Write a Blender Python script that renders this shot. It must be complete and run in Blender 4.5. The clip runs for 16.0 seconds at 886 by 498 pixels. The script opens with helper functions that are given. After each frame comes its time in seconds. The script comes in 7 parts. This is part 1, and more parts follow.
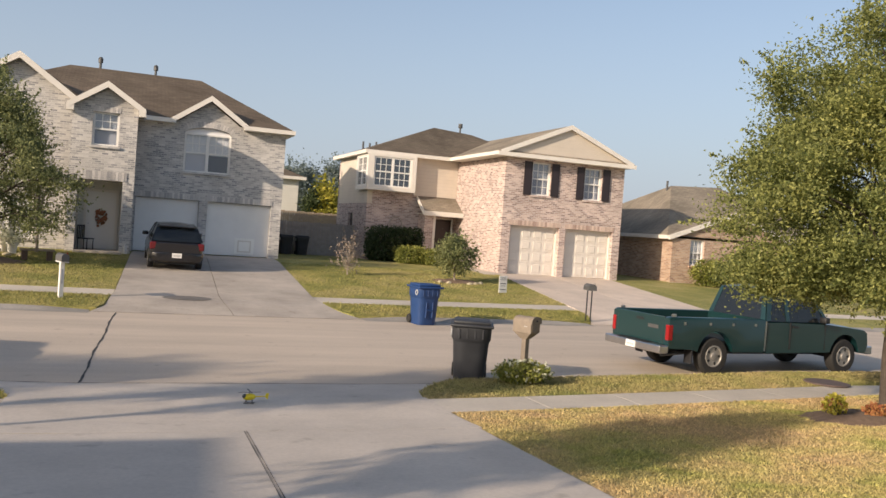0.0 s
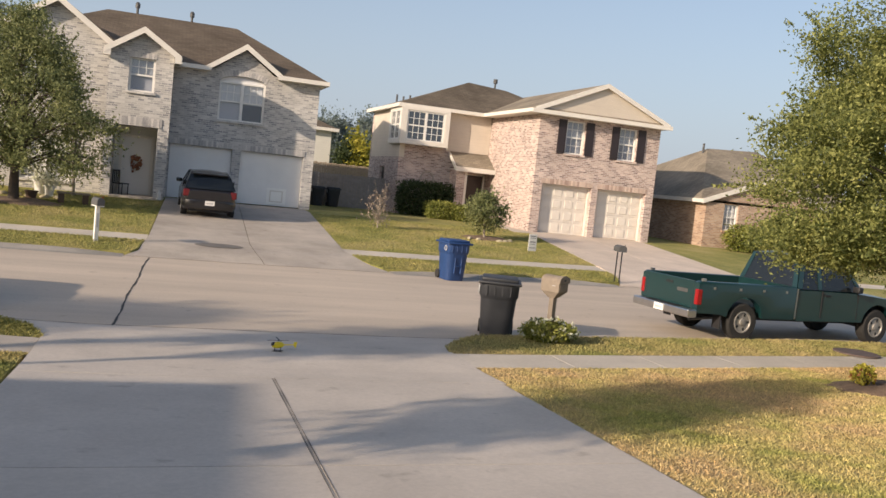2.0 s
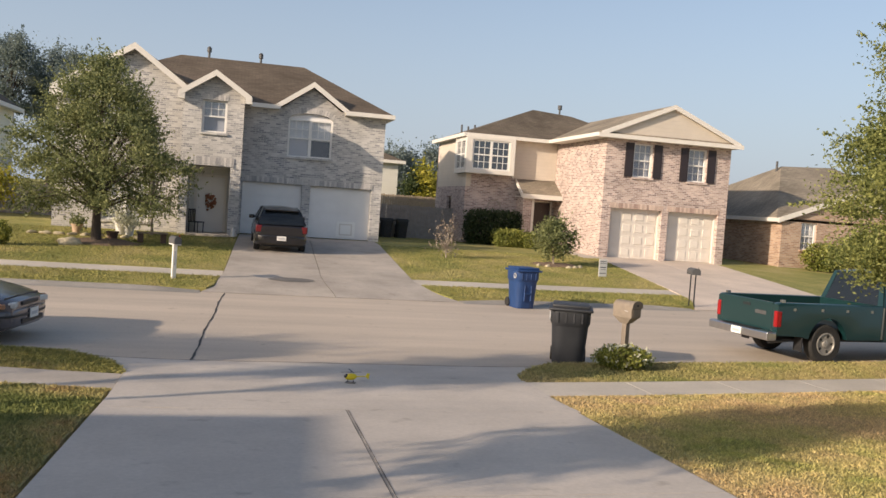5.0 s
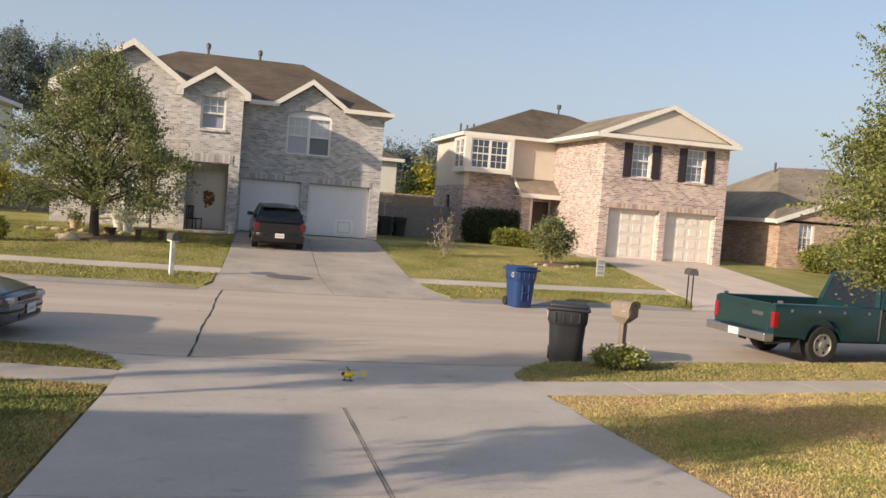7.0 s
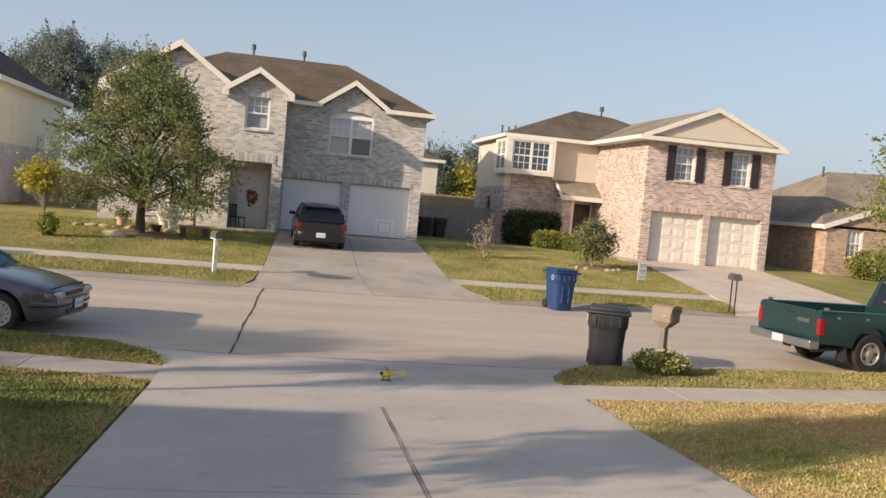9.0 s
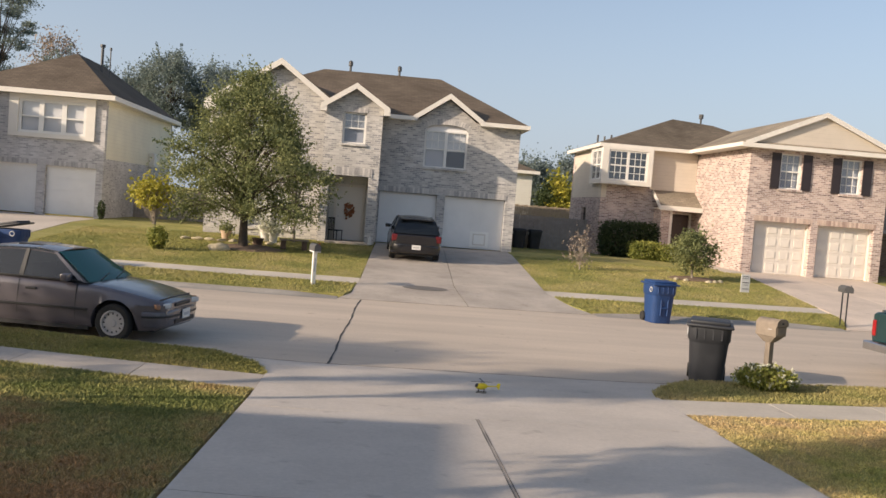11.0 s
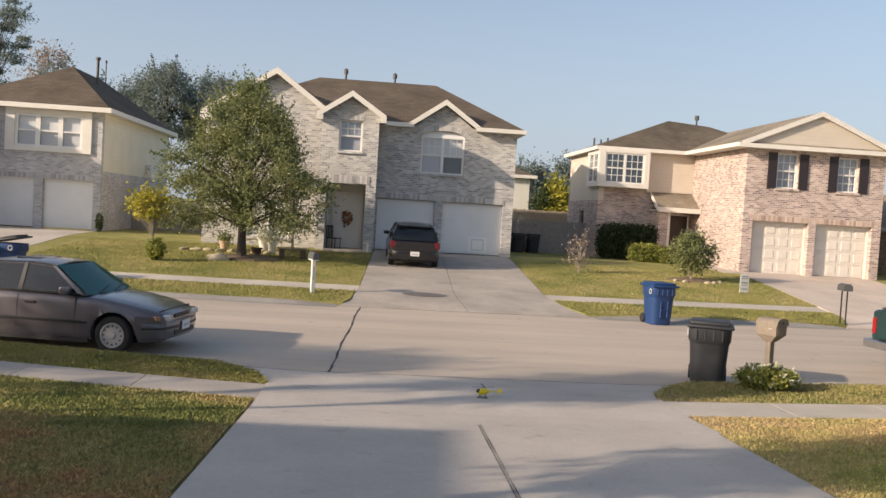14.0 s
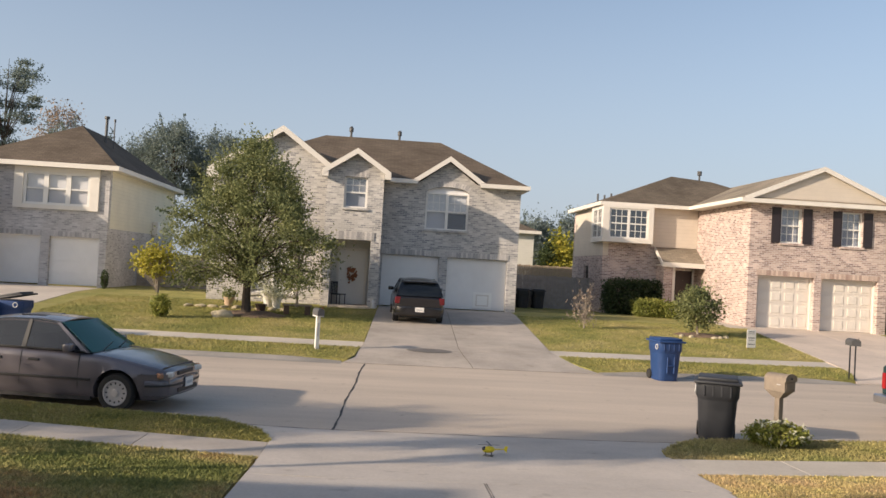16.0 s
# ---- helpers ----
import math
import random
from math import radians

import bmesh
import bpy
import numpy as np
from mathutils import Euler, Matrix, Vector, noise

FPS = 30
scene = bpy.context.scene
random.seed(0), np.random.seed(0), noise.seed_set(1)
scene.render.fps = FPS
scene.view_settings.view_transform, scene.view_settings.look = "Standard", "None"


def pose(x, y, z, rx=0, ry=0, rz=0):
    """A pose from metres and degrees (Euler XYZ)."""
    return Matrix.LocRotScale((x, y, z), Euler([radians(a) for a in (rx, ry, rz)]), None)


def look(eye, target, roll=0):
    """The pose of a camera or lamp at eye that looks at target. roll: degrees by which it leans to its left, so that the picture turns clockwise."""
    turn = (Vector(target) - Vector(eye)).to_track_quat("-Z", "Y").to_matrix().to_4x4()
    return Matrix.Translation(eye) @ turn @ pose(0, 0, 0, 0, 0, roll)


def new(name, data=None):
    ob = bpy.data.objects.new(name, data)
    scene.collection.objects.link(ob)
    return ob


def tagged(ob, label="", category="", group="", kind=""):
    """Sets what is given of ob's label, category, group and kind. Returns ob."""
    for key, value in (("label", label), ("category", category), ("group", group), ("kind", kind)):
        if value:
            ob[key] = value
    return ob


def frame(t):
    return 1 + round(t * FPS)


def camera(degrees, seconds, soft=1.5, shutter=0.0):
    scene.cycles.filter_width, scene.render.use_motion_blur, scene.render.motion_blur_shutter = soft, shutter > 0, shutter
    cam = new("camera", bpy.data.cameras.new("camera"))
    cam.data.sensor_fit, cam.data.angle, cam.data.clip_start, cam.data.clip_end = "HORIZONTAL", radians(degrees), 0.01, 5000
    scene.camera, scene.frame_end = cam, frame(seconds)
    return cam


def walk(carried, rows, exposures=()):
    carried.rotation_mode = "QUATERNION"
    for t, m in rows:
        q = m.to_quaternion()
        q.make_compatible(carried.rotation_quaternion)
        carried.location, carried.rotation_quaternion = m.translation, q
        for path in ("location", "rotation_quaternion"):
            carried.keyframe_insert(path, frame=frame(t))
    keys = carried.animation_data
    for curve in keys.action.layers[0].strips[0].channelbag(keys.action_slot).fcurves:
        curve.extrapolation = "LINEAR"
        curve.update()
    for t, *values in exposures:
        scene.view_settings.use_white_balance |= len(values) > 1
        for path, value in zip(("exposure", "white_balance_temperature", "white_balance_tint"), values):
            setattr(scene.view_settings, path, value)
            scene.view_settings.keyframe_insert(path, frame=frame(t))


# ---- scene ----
cam = camera(55.19, 16.0, soft=1.5)
EYE = (0.0, 0.0, 2.45)
# seconds, yaw, pitch, lean
TURNS = [
    (0.0, -20.33, -1.27, 4.16),
    (0.5, -18.92, -0.78, 3.24),
    (1.0, -19.04, -5.99, 3.92),
    (1.5, -18.92, -4.92, 4.89),
    (2.0, -18.58, -4.42, 5.97),
    (2.5, -19.03, -3.99, 6.04),
    (3.0, -19.08, -3.93, 5.85),
    (3.5, -19.12, -3.89, 5.91),
    (4.0, -17.71, -3.35, 4.68),
    (4.5, -14.71, -3.00, 3.47),
    (5.0, -13.78, -2.88, 4.01),
    (7.5, -13.86, -2.97, 4.57),
    (8.0, -12.64, -2.60, 4.82),
    (8.5, -11.52, -3.28, 5.18),
    (9.0, -11.22, -3.11, 5.07),
    (9.5, -10.01, -3.50, 3.99),
    (10.0, -6.36, -2.89, 3.64),
    (10.2, -5.33, -2.86, 4.33),
    (12.3, -2.86, -2.54, 3.37),
    (12.5, -1.92, -2.48, 3.37),
    (13.0, -2.06, -2.58, 3.99),
    (13.5, -4.47, -2.46, 4.17),
    (14.0, -4.84, -2.44, 3.42),
    (14.5, -4.10, -2.41, 3.21),
    (15.0, -3.79, -2.21, 3.23),
    (15.5, -3.74, -0.03, 3.76),
    (16.0, -4.31, 1.30, 3.23),
]


def aim(yaw, pitch, lean):
    a, b = radians(yaw), radians(pitch)
    way = Vector((-math.sin(a) * math.cos(b), math.cos(a) * math.cos(b), math.sin(b)))
    return look(EYE, Vector(EYE) + way, lean)


walk(cam, [(t, aim(y, p, r)) for t, y, p, r in TURNS], exposures=[(0.0, 0.17, 6650, 12), (9.0, 0.2, 6650, 12), (12.5, 0.25, 6650, 12), (16.0, 0.22, 6650, 12)])

# ---- light ----
SUN_AZ, SUN_EL = 203.0, 19.0
to_sun = Vector((math.cos(radians(SUN_AZ)) * math.cos(radians(SUN_EL)), math.sin(radians(SUN_AZ)) * math.cos(radians(SUN_EL)), math.sin(radians(SUN_EL))))
world = bpy.data.worlds.new("world")
scene.world = world
world.use_nodes = True
wn = world.node_tree.nodes
sky = wn.new("ShaderNodeTexSky")
sky.sky_type = "NISHITA"
sky.sun_disc = False
sky.sun_elevation = radians(SUN_EL)
sky.sun_rotation = radians(90 - SUN_AZ)
sky.air_density, sky.dust_density, sky.ozone_density = 1.0, 2.2, 1.5
# morning haze: the sky pales towards the horizon, all the way round
coord = wn.new("ShaderNodeTexCoord")
sep = wn.new("ShaderNodeSeparateXYZ")
world.node_tree.links.new(coord.outputs["Generated"], sep.inputs[0])
haze = wn.new("ShaderNodeValToRGB")
haze.color_ramp.elements[0].position, haze.color_ramp.elements[0].color = 0.0, (0.85, 0.85, 0.85, 1)
haze.color_ramp.elements[1].position, haze.color_ramp.elements[1].color = 0.42, (0.05, 0.05, 0.05, 1)
world.node_tree.links.new(sep.outputs[2], haze.inputs[0])
pale = wn.new("ShaderNodeMix")
pale.data_type = "RGBA"
pale.inputs[7].default_value = (2.85, 3.3, 4.05, 1)
world.node_tree.links.new(haze.outputs[0], pale.inputs[0])
world.node_tree.links.new(sky.outputs[0], pale.inputs[6])
world.node_tree.links.new(pale.outputs[2], wn["Background"].inputs[0])
wn["Background"].inputs[1].default_value = 0.15
sun_data = bpy.data.lights.new("sun", "SUN")
sun_data.energy, sun_data.angle, sun_data.color = 4.8, radians(0.7), (1.0, 0.84, 0.66)
sun = new("sun", sun_data)
sun.matrix_world = look((0, 0, 60), Vector((0, 0, 60)) - to_sun)

# ---- materials ----
def mat_new(name):
    m = bpy.data.materials.new(name)
    m.use_nodes = True
    nt = m.node_tree
    return m, nt, nt.nodes["Principled BSDF"]


def world_pos(nt):
    return nt.nodes.new("ShaderNodeNewGeometry").outputs["Position"]


def noise_of(nt, vec, scale, detail=4.0, rough=0.6):
    n = nt.nodes.new("ShaderNodeTexNoise")
    n.inputs["Scale"].default_value, n.inputs["Detail"].default_value, n.inputs["Roughness"].default_value = scale, detail, rough
    if vec is not None:
        nt.links.new(vec, n.inputs["Vector"])
    return n.outputs["Fac"]


def ramp(nt, fac, stops):
    r = nt.nodes.new("ShaderNodeValToRGB")
    e = r.color_ramp.elements
    while len(e) < len(stops):
        e.new(0.5)
    for el, (p, c) in zip(e, stops):
        el.position, el.color = p, (*c, 1)
    nt.links.new(fac, r.inputs[0])
    return r.outputs[0]


def mixed(nt, fac, a, b, mode="MIX"):
    m = nt.nodes.new("ShaderNodeMix")
    m.data_type, m.blend_type = "RGBA", mode
    for sock, v in ((m.inputs[0], fac), (m.inputs[6], a), (m.inputs[7], b)):
        if isinstance(v, (int, float)):
            sock.default_value = v
        elif isinstance(v, tuple):
            sock.default_value = (*v, 1)
        else:
            nt.links.new(v, sock)
    return m.outputs[2]


def bumped(nt, bsdf, height, strength=0.3, distance=0.02):
    b = nt.nodes.new("ShaderNodeBump")
    b.inputs["Strength"].default_value, b.inputs["Distance"].default_value = strength, distance
    nt.links.new(height, b.inputs["Height"])
    nt.links.new(b.outputs[0], bsdf.inputs["Normal"])


def plain(name, colour, rough=0.6, metal=0.0, vary=0.12, scale=6.0, bump=0.0, spec=None):
    m, nt, b = mat_new(name)
    p = world_pos(nt)
    n1, n2 = noise_of(nt, p, scale), noise_of(nt, p, scale * 0.17)
    dark = tuple(c * (1 - vary) for c in colour)
    lite = tuple(min(1, c * (1 + vary)) for c in colour)
    c1 = ramp(nt, n1, [(0.3, dark), (0.7, lite)])
    c = mixed(nt, n2, c1, tuple(c * (1 - vary * 0.6) for c in colour), "MIX")
    nt.links.new(c, b.inputs["Base Color"])
    b.inputs["Roughness"].default_value, b.inputs["Metallic"].default_value = rough, metal
    if spec is not None:
        b.inputs["Specular IOR Level"].default_value = spec
    if bump:
        bumped(nt, b, noise_of(nt, p, scale * 4), bump)
    return m


def brick_mat(name, c1, c2, c3, mortar):
    m, nt, b = mat_new(name)
    p = world_pos(nt)
    s = nt.nodes.new("ShaderNodeSeparateXYZ")
    nt.links.new(p, s.inputs[0])
    add = nt.nodes.new("ShaderNodeMath")
    nt.links.new(s.outputs[0], add.inputs[0]), nt.links.new(s.outputs[1], add.inputs[1])
    c = nt.nodes.new("ShaderNodeCombineXYZ")
    nt.links.new(add.outputs[0], c.inputs[0]), nt.links.new(s.outputs[2], c.inputs[1])
    # every second course is shifted by half a brick
    row = nt.nodes.new("ShaderNodeMath")
    row.operation = "PINGPONG"
    row.inputs[1].default_value = 1.0
    fl_row = nt.nodes.new("ShaderNodeMath")
    fl_row.operation = "FLOOR"
    div = nt.nodes.new("ShaderNodeMath")
    div.operation = "DIVIDE"
    div.inputs[1].default_value = 0.075
    nt.links.new(s.outputs[2], div.inputs[0]), nt.links.new(div.outputs[0], fl_row.inputs[0]), nt.links.new(fl_row.outputs[0], row.inputs[0])
    shift = nt.nodes.new("ShaderNodeMath")
    shift.operation = "MULTIPLY_ADD"
    shift.inputs[1].default_value = -0.11
    nt.links.new(row.outputs[0], shift.inputs[0]), nt.links.new(add.outputs[0], shift.inputs[2])
    cell = nt.nodes.new("ShaderNodeCombineXYZ")
    half = nt.nodes.new("ShaderNodeMath")
    half.inputs[1].default_value = 0.11
    nt.links.new(shift.outputs[0], half.inputs[0])
    nt.links.new(half.outputs[0], cell.inputs[0]), nt.links.new(s.outputs[2], cell.inputs[1])
    outs = []
    for off, ca, cb in ((0.0, c1, c2), (0.0, c3, c1)):
        t = nt.nodes.new("ShaderNodeTexBrick")
        t.inputs["Color1"].default_value, t.inputs["Color2"].default_value, t.inputs["Mortar"].default_value = (*ca, 1), (*cb, 1), (*mortar, 1)
        t.inputs["Scale"].default_value, t.inputs["Mortar Size"].default_value = 1.0, 0.010
        t.inputs["Brick Width"].default_value, t.inputs["Row Height"].default_value = 0.22, 0.075
        t.inputs["Bias"].default_value = -0.1
        nt.links.new(c.outputs[0], t.inputs["Vector"])
        outs.append(t)
    # a coarse cell pattern picks out single bricks of the third colour
    st = nt.nodes.new("ShaderNodeVectorMath")
    st.operation = "MULTIPLY"
    st.inputs[1].default_value = (4.545, 13.333, 1)
    nt.links.new(cell.outputs[0], st.inputs[0])
    w = nt.nodes.new("ShaderNodeTexWhiteNoise")
    fl = nt.nodes.new("ShaderNodeVectorMath")
    fl.operation = "FLOOR"
    nt.links.new(st.outputs[0], fl.inputs[0]), nt.links.new(fl.outputs[0], w.inputs["Vector"])
    pick = ramp(nt, w.outputs["Value"], [(0.55, (0, 0, 0)), (0.75, (1, 1, 1))])
    col = mixed(nt, pick, outs[0].outputs["Color"], outs[1].outputs["Color"])
    blotch = ramp(nt, noise_of(nt, p, 0.7), [(0.3, (0.82, 0.82, 0.82)), (0.7, (1.1, 1.1, 1.1))])
    nt.links.new(mixed(nt, 1.0, col, blotch, "MULTIPLY"), b.inputs["Base Color"])
    b.inputs["Roughness"].default_value = 0.9
    inv = nt.nodes.new("ShaderNodeMath")
    inv.operation = "SUBTRACT"
    inv.inputs[0].default_value = 1.0
    nt.links.new(outs[0].outputs["Fac"], inv.inputs[1])
    bumped(nt, b, inv.outputs[0], 0.5, 0.012)
    return m


def siding_mat(name, colour):
    m, nt, b = mat_new(name)
    p = world_pos(nt)
    s = nt.nodes.new("ShaderNodeSeparateXYZ")
    nt.links.new(p, s.inputs[0])
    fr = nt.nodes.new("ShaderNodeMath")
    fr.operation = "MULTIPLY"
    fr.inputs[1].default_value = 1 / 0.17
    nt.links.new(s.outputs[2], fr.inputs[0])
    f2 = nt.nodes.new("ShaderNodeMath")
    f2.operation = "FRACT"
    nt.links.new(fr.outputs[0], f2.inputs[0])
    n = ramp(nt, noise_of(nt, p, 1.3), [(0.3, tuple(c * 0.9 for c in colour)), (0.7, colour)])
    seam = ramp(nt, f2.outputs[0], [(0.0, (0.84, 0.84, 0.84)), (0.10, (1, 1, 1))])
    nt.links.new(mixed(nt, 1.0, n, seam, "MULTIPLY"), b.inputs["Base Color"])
    b.inputs["Roughness"].default_value = 0.6
    bumped(nt, b, f2.outputs[0], 0.5, 0.02)
    return m


def shingle_mat(name, colour):
    m, nt, b = mat_new(name)
    p = world_pos(nt)
    t = nt.nodes.new("ShaderNodeTexBrick")
    t.inputs["Color1"].default_value = (*[c * 0.86 for c in colour], 1)
    t.inputs["Color2"].default_value = (*[c * 1.12 for c in colour], 1)
    t.inputs["Mortar"].default_value = (*[c * 0.72 for c in colour], 1)
    t.inputs["Scale"].default_value, t.inputs["Mortar Size"].default_value = 1.0, 0.012
    t.inputs["Brick Width"].default_value, t.inputs["Row Height"].default_value = 0.3, 0.14
    nt.links.new(p, t.inputs["Vector"])
    st = ramp(nt, noise_of(nt, p, 0.5, 6), [(0.3, (0.65, 0.65, 0.65)), (0.75, (1.2, 1.2, 1.2))])
    nt.links.new(mixed(nt, 1.0, t.outputs["Color"], st, "MULTIPLY"), b.inputs["Base Color"])
    b.inputs["Roughness"].default_value = 0.95
    b.inputs["Specular IOR Level"].default_value = 0.2
    bumped(nt, b, noise_of(nt, p, 25), 0.4, 0.02)
    return m


def concrete_mat(name, colour, blotch=0.2, along=(1, 1, 1)):
    m, nt, b = mat_new(name)
    p = world_pos(nt)
    fine = ramp(nt, noise_of(nt, p, 22, 6, 0.7), [(0.25, tuple(c * 0.88 for c in colour)), (0.75, tuple(c * 1.08 for c in colour))])
    stretch = nt.nodes.new("ShaderNodeVectorMath")
    stretch.operation = "MULTIPLY"
    stretch.inputs[1].default_value = along
    nt.links.new(p, stretch.inputs[0])
    big = ramp(nt, noise_of(nt, stretch.outputs[0], 0.55, 6, 0.65), [(0.3, (1 - blotch,) * 3), (0.65, (1.05, 1.05, 1.05))])
    spots = ramp(nt, noise_of(nt, p, 3.1, 3), [(0.27, (0.8, 0.79, 0.78)), (0.36, (1, 1, 1))])
    c = mixed(nt, 1.0, mixed(nt, 1.0, fine, big, "MULTIPLY"), spots, "MULTIPLY")
    ob = nt.nodes.new("ShaderNodeObjectInfo")
    c = mixed(nt, 1.0, c, ramp(nt, ob.outputs["Random"], [(0.0, (0.93, 0.93, 0.94)), (1.0, (1.04, 1.03, 1.02))]), "MULTIPLY")
    nt.links.new(c, b.inputs["Base Color"])
    b.inputs["Roughness"].default_value = 0.85
    bumped(nt, b, noise_of(nt, p, 60, 4), 0.25, 0.01)
    return m


def grass_mat(name, stops, islands=False):
    m, nt, b = mat_new(name)
    p = world_pos(nt)
    patch = noise_of(nt, p, 0.5, 5, 0.65)
    c = ramp(nt, patch, stops)
    fine = ramp(nt, noise_of(nt, p, 14, 6, 0.75), [(0.3, (0.6, 0.62, 0.6)), (0.7, (1.3, 1.28, 1.2))])
    c = mixed(nt, 1.0, c, fine, "MULTIPLY")
    if islands:
        g = nt.nodes.new("ShaderNodeNewGeometry")
        c = mixed(nt, 1.0, c, ramp(nt, g.outputs["Random Per Island"], [(0.0, (0.64, 0.66, 0.63)), (0.6, (1.0, 1.0, 0.98)), (1.0, (1.36, 1.3, 1.2))]), "MULTIPLY")
    else:
        bumped(nt, b, noise_of(nt, p, 35, 5), 0.8, 0.05)
    nt.links.new(c, b.inputs["Base Color"])
    b.inputs["Roughness"].default_value = 0.85
    b.inputs["Specular IOR Level"].default_value = 0.15
    return m


def leaf_mat(name, dark, lite, glow=0.35):
    m, nt, b = mat_new(name)
    g = nt.nodes.new("ShaderNodeNewGeometry")
    c = ramp(nt, g.outputs["Random Per Island"], [(0.0, dark), (0.6, tuple((a + d) / 2 for a, d in zip(dark, lite))), (1.0, lite)])
    c = mixed(nt, 1.0, c, ramp(nt, noise_of(nt, g.outputs["Position"], 0.9), [(0.3, (0.75, 0.8, 0.75)), (0.7, (1.15, 1.1, 1.0))]), "MULTIPLY")
    nt.links.new(c, b.inputs["Base Color"])
    b.inputs["Roughness"].default_value = 0.55
    b.inputs["Specular IOR Level"].default_value = 0.25
    tr = nt.nodes.new("ShaderNodeBsdfTranslucent")
    nt.links.new(c, tr.inputs[0])
    mx = nt.nodes.new("ShaderNodeMixShader")
    mx.inputs[0].default_value = glow
    nt.links.new(b.outputs[0], mx.inputs[1]), nt.links.new(tr.outputs[0], mx.inputs[2])
    nt.links.new(mx.outputs[0], nt.nodes["Material Output"].inputs[0])
    return m


def glass_mat(name, tint=(0.88, 0.9, 0.91), gloss=0.13, clear=0.9, base=(0.02, 0.025, 0.03)):
    m, nt, b = mat_new(name)
    b.inputs["Base Color"].default_value = (*base, 1)
    b.inputs["Roughness"].default_value = 0.04
    b.inputs["Specular IOR Level"].default_value = 0.9
    tr = nt.nodes.new("ShaderNodeBsdfTransparent")
    tr.inputs[0].default_value = (*tint, 1)
    mx = nt.nodes.new("ShaderNodeMixShader")
    mx.inputs[0].default_value = clear
    nt.links.new(b.outputs[0], mx.inputs[1]), nt.links.new(tr.outputs[0], mx.inputs[2])
    gl = nt.nodes.new("ShaderNodeBsdfGlossy")
    gl.inputs["Roughness"].default_value = 0.03
    m2 = nt.nodes.new("ShaderNodeMixShader")
    m2.inputs[0].default_value = gloss
    nt.links.new(mx.outputs[0], m2.inputs[1]), nt.links.new(gl.outputs[0], m2.inputs[2])
    nt.links.new(m2.outputs[0], nt.nodes["Material Output"].inputs[0])
    return m


def paint_mat(name, colour, rough=0.3, metal=0.0, coat=0.5):
    m = plain(name, colour, rough, metal, 0.10, 2.5)
    b = m.node_tree.nodes["Principled BSDF"]
    b.inputs["Coat Weight"].default_value = coat
    b.inputs["Coat Roughness"].default_value = 0.08
    return m


BRICK_GREY = brick_mat("brick_grey", (0.45, 0.43, 0.41), (0.66, 0.63, 0.59), (0.28, 0.275, 0.285), (0.60, 0.575, 0.545))
BRICK_PINK = brick_mat("brick_pink", (0.43, 0.31, 0.27), (0.66, 0.525, 0.46), (0.24, 0.165, 0.155), (0.63, 0.56, 0.51))
BRICK_DUSK = brick_mat("brick_dusk", (0.49, 0.47, 0.465), (0.64, 0.615, 0.605), (0.34, 0.33, 0.335), (0.58, 0.56, 0.55))
BRICK_TAN = brick_mat("brick_tan", (0.42, 0.26, 0.17), (0.55, 0.39, 0.27), (0.28, 0.16, 0.11), (0.50, 0.43, 0.36))
SIDING_BEIGE = siding_mat("siding_beige", (0.68, 0.60, 0.505))
SIDING_CREAM = siding_mat("siding_cream", (0.84, 0.79, 0.63))
SIDING_WHITE = siding_mat("siding_white", (0.72, 0.70, 0.64))
TRIM = plain("trim_paint", (0.76, 0.715, 0.645), 0.5, vary=0.07, scale=2)
DOOR_PAINT = plain("garage_paint", (0.85, 0.83, 0.80), 0.5, vary=0.06, scale=1.5)
WHITE = plain("white_paint", (0.78, 0.76, 0.72), 0.45, vary=0.05, scale=2)
BLIND = plain("blind_fabric", (0.86, 0.84, 0.83), 0.7, vary=0.05, scale=3)
# blind toned blue-grey in place of the reflection on the panes
BLIND_REFLECTION = plain("blind_reflection", (0.50, 0.52, 0.57), 0.7, vary=0.08, scale=3)
DARK_IN = plain("dark_interior", (0.05, 0.05, 0.055), 0.8, vary=0.2)
SHUTTER = plain("shutter_paint", (0.035, 0.026, 0.028), 0.5, vary=0.2, scale=9)
ROOF_BROWN = shingle_mat("shingle_brown", (0.15, 0.118, 0.088))
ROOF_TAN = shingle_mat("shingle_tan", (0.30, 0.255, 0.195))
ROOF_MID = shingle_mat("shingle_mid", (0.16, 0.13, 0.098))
CONCRETE = concrete_mat("concrete_drive", (0.56, 0.495, 0.425))
CONCRETE_OLD_DIM = concrete_mat("concrete_old_dim", (0.48, 0.42, 0.355), 0.35)
CONCRETE_WARM = concrete_mat("concrete_warm", (0.66, 0.55, 0.45))
ROAD = concrete_mat("concrete_road", (0.595, 0.495, 0.39), 0.2, (0.22, 1.6, 1))
CURB = concrete_mat("concrete_curb", (0.36, 0.33, 0.29), 0.3)
WALKWAY = concrete_mat("concrete_walk", (0.58, 0.515, 0.43))
JOINT_FILL = plain("joint_fill", (0.15, 0.13, 0.115), 0.9, vary=0.3, scale=20)
TAR = plain("tar", (0.05, 0.046, 0.042), 0.8, vary=0.3, scale=20)
GREEN_STOPS = [(0.33, (0.22, 0.23, 0.075)), (0.5, (0.33, 0.305, 0.11)), (0.66, (0.42, 0.355, 0.16))]
DRY_STOPS = [(0.36, (0.36, 0.36, 0.12)), (0.47, (0.52, 0.43, 0.20)), (0.60, (0.56, 0.41, 0.235))]
VERGE_STOPS = [(0.36, (0.27, 0.275, 0.105)), (0.5, (0.38, 0.335, 0.15)), (0.64, (0.46, 0.37, 0.195))]
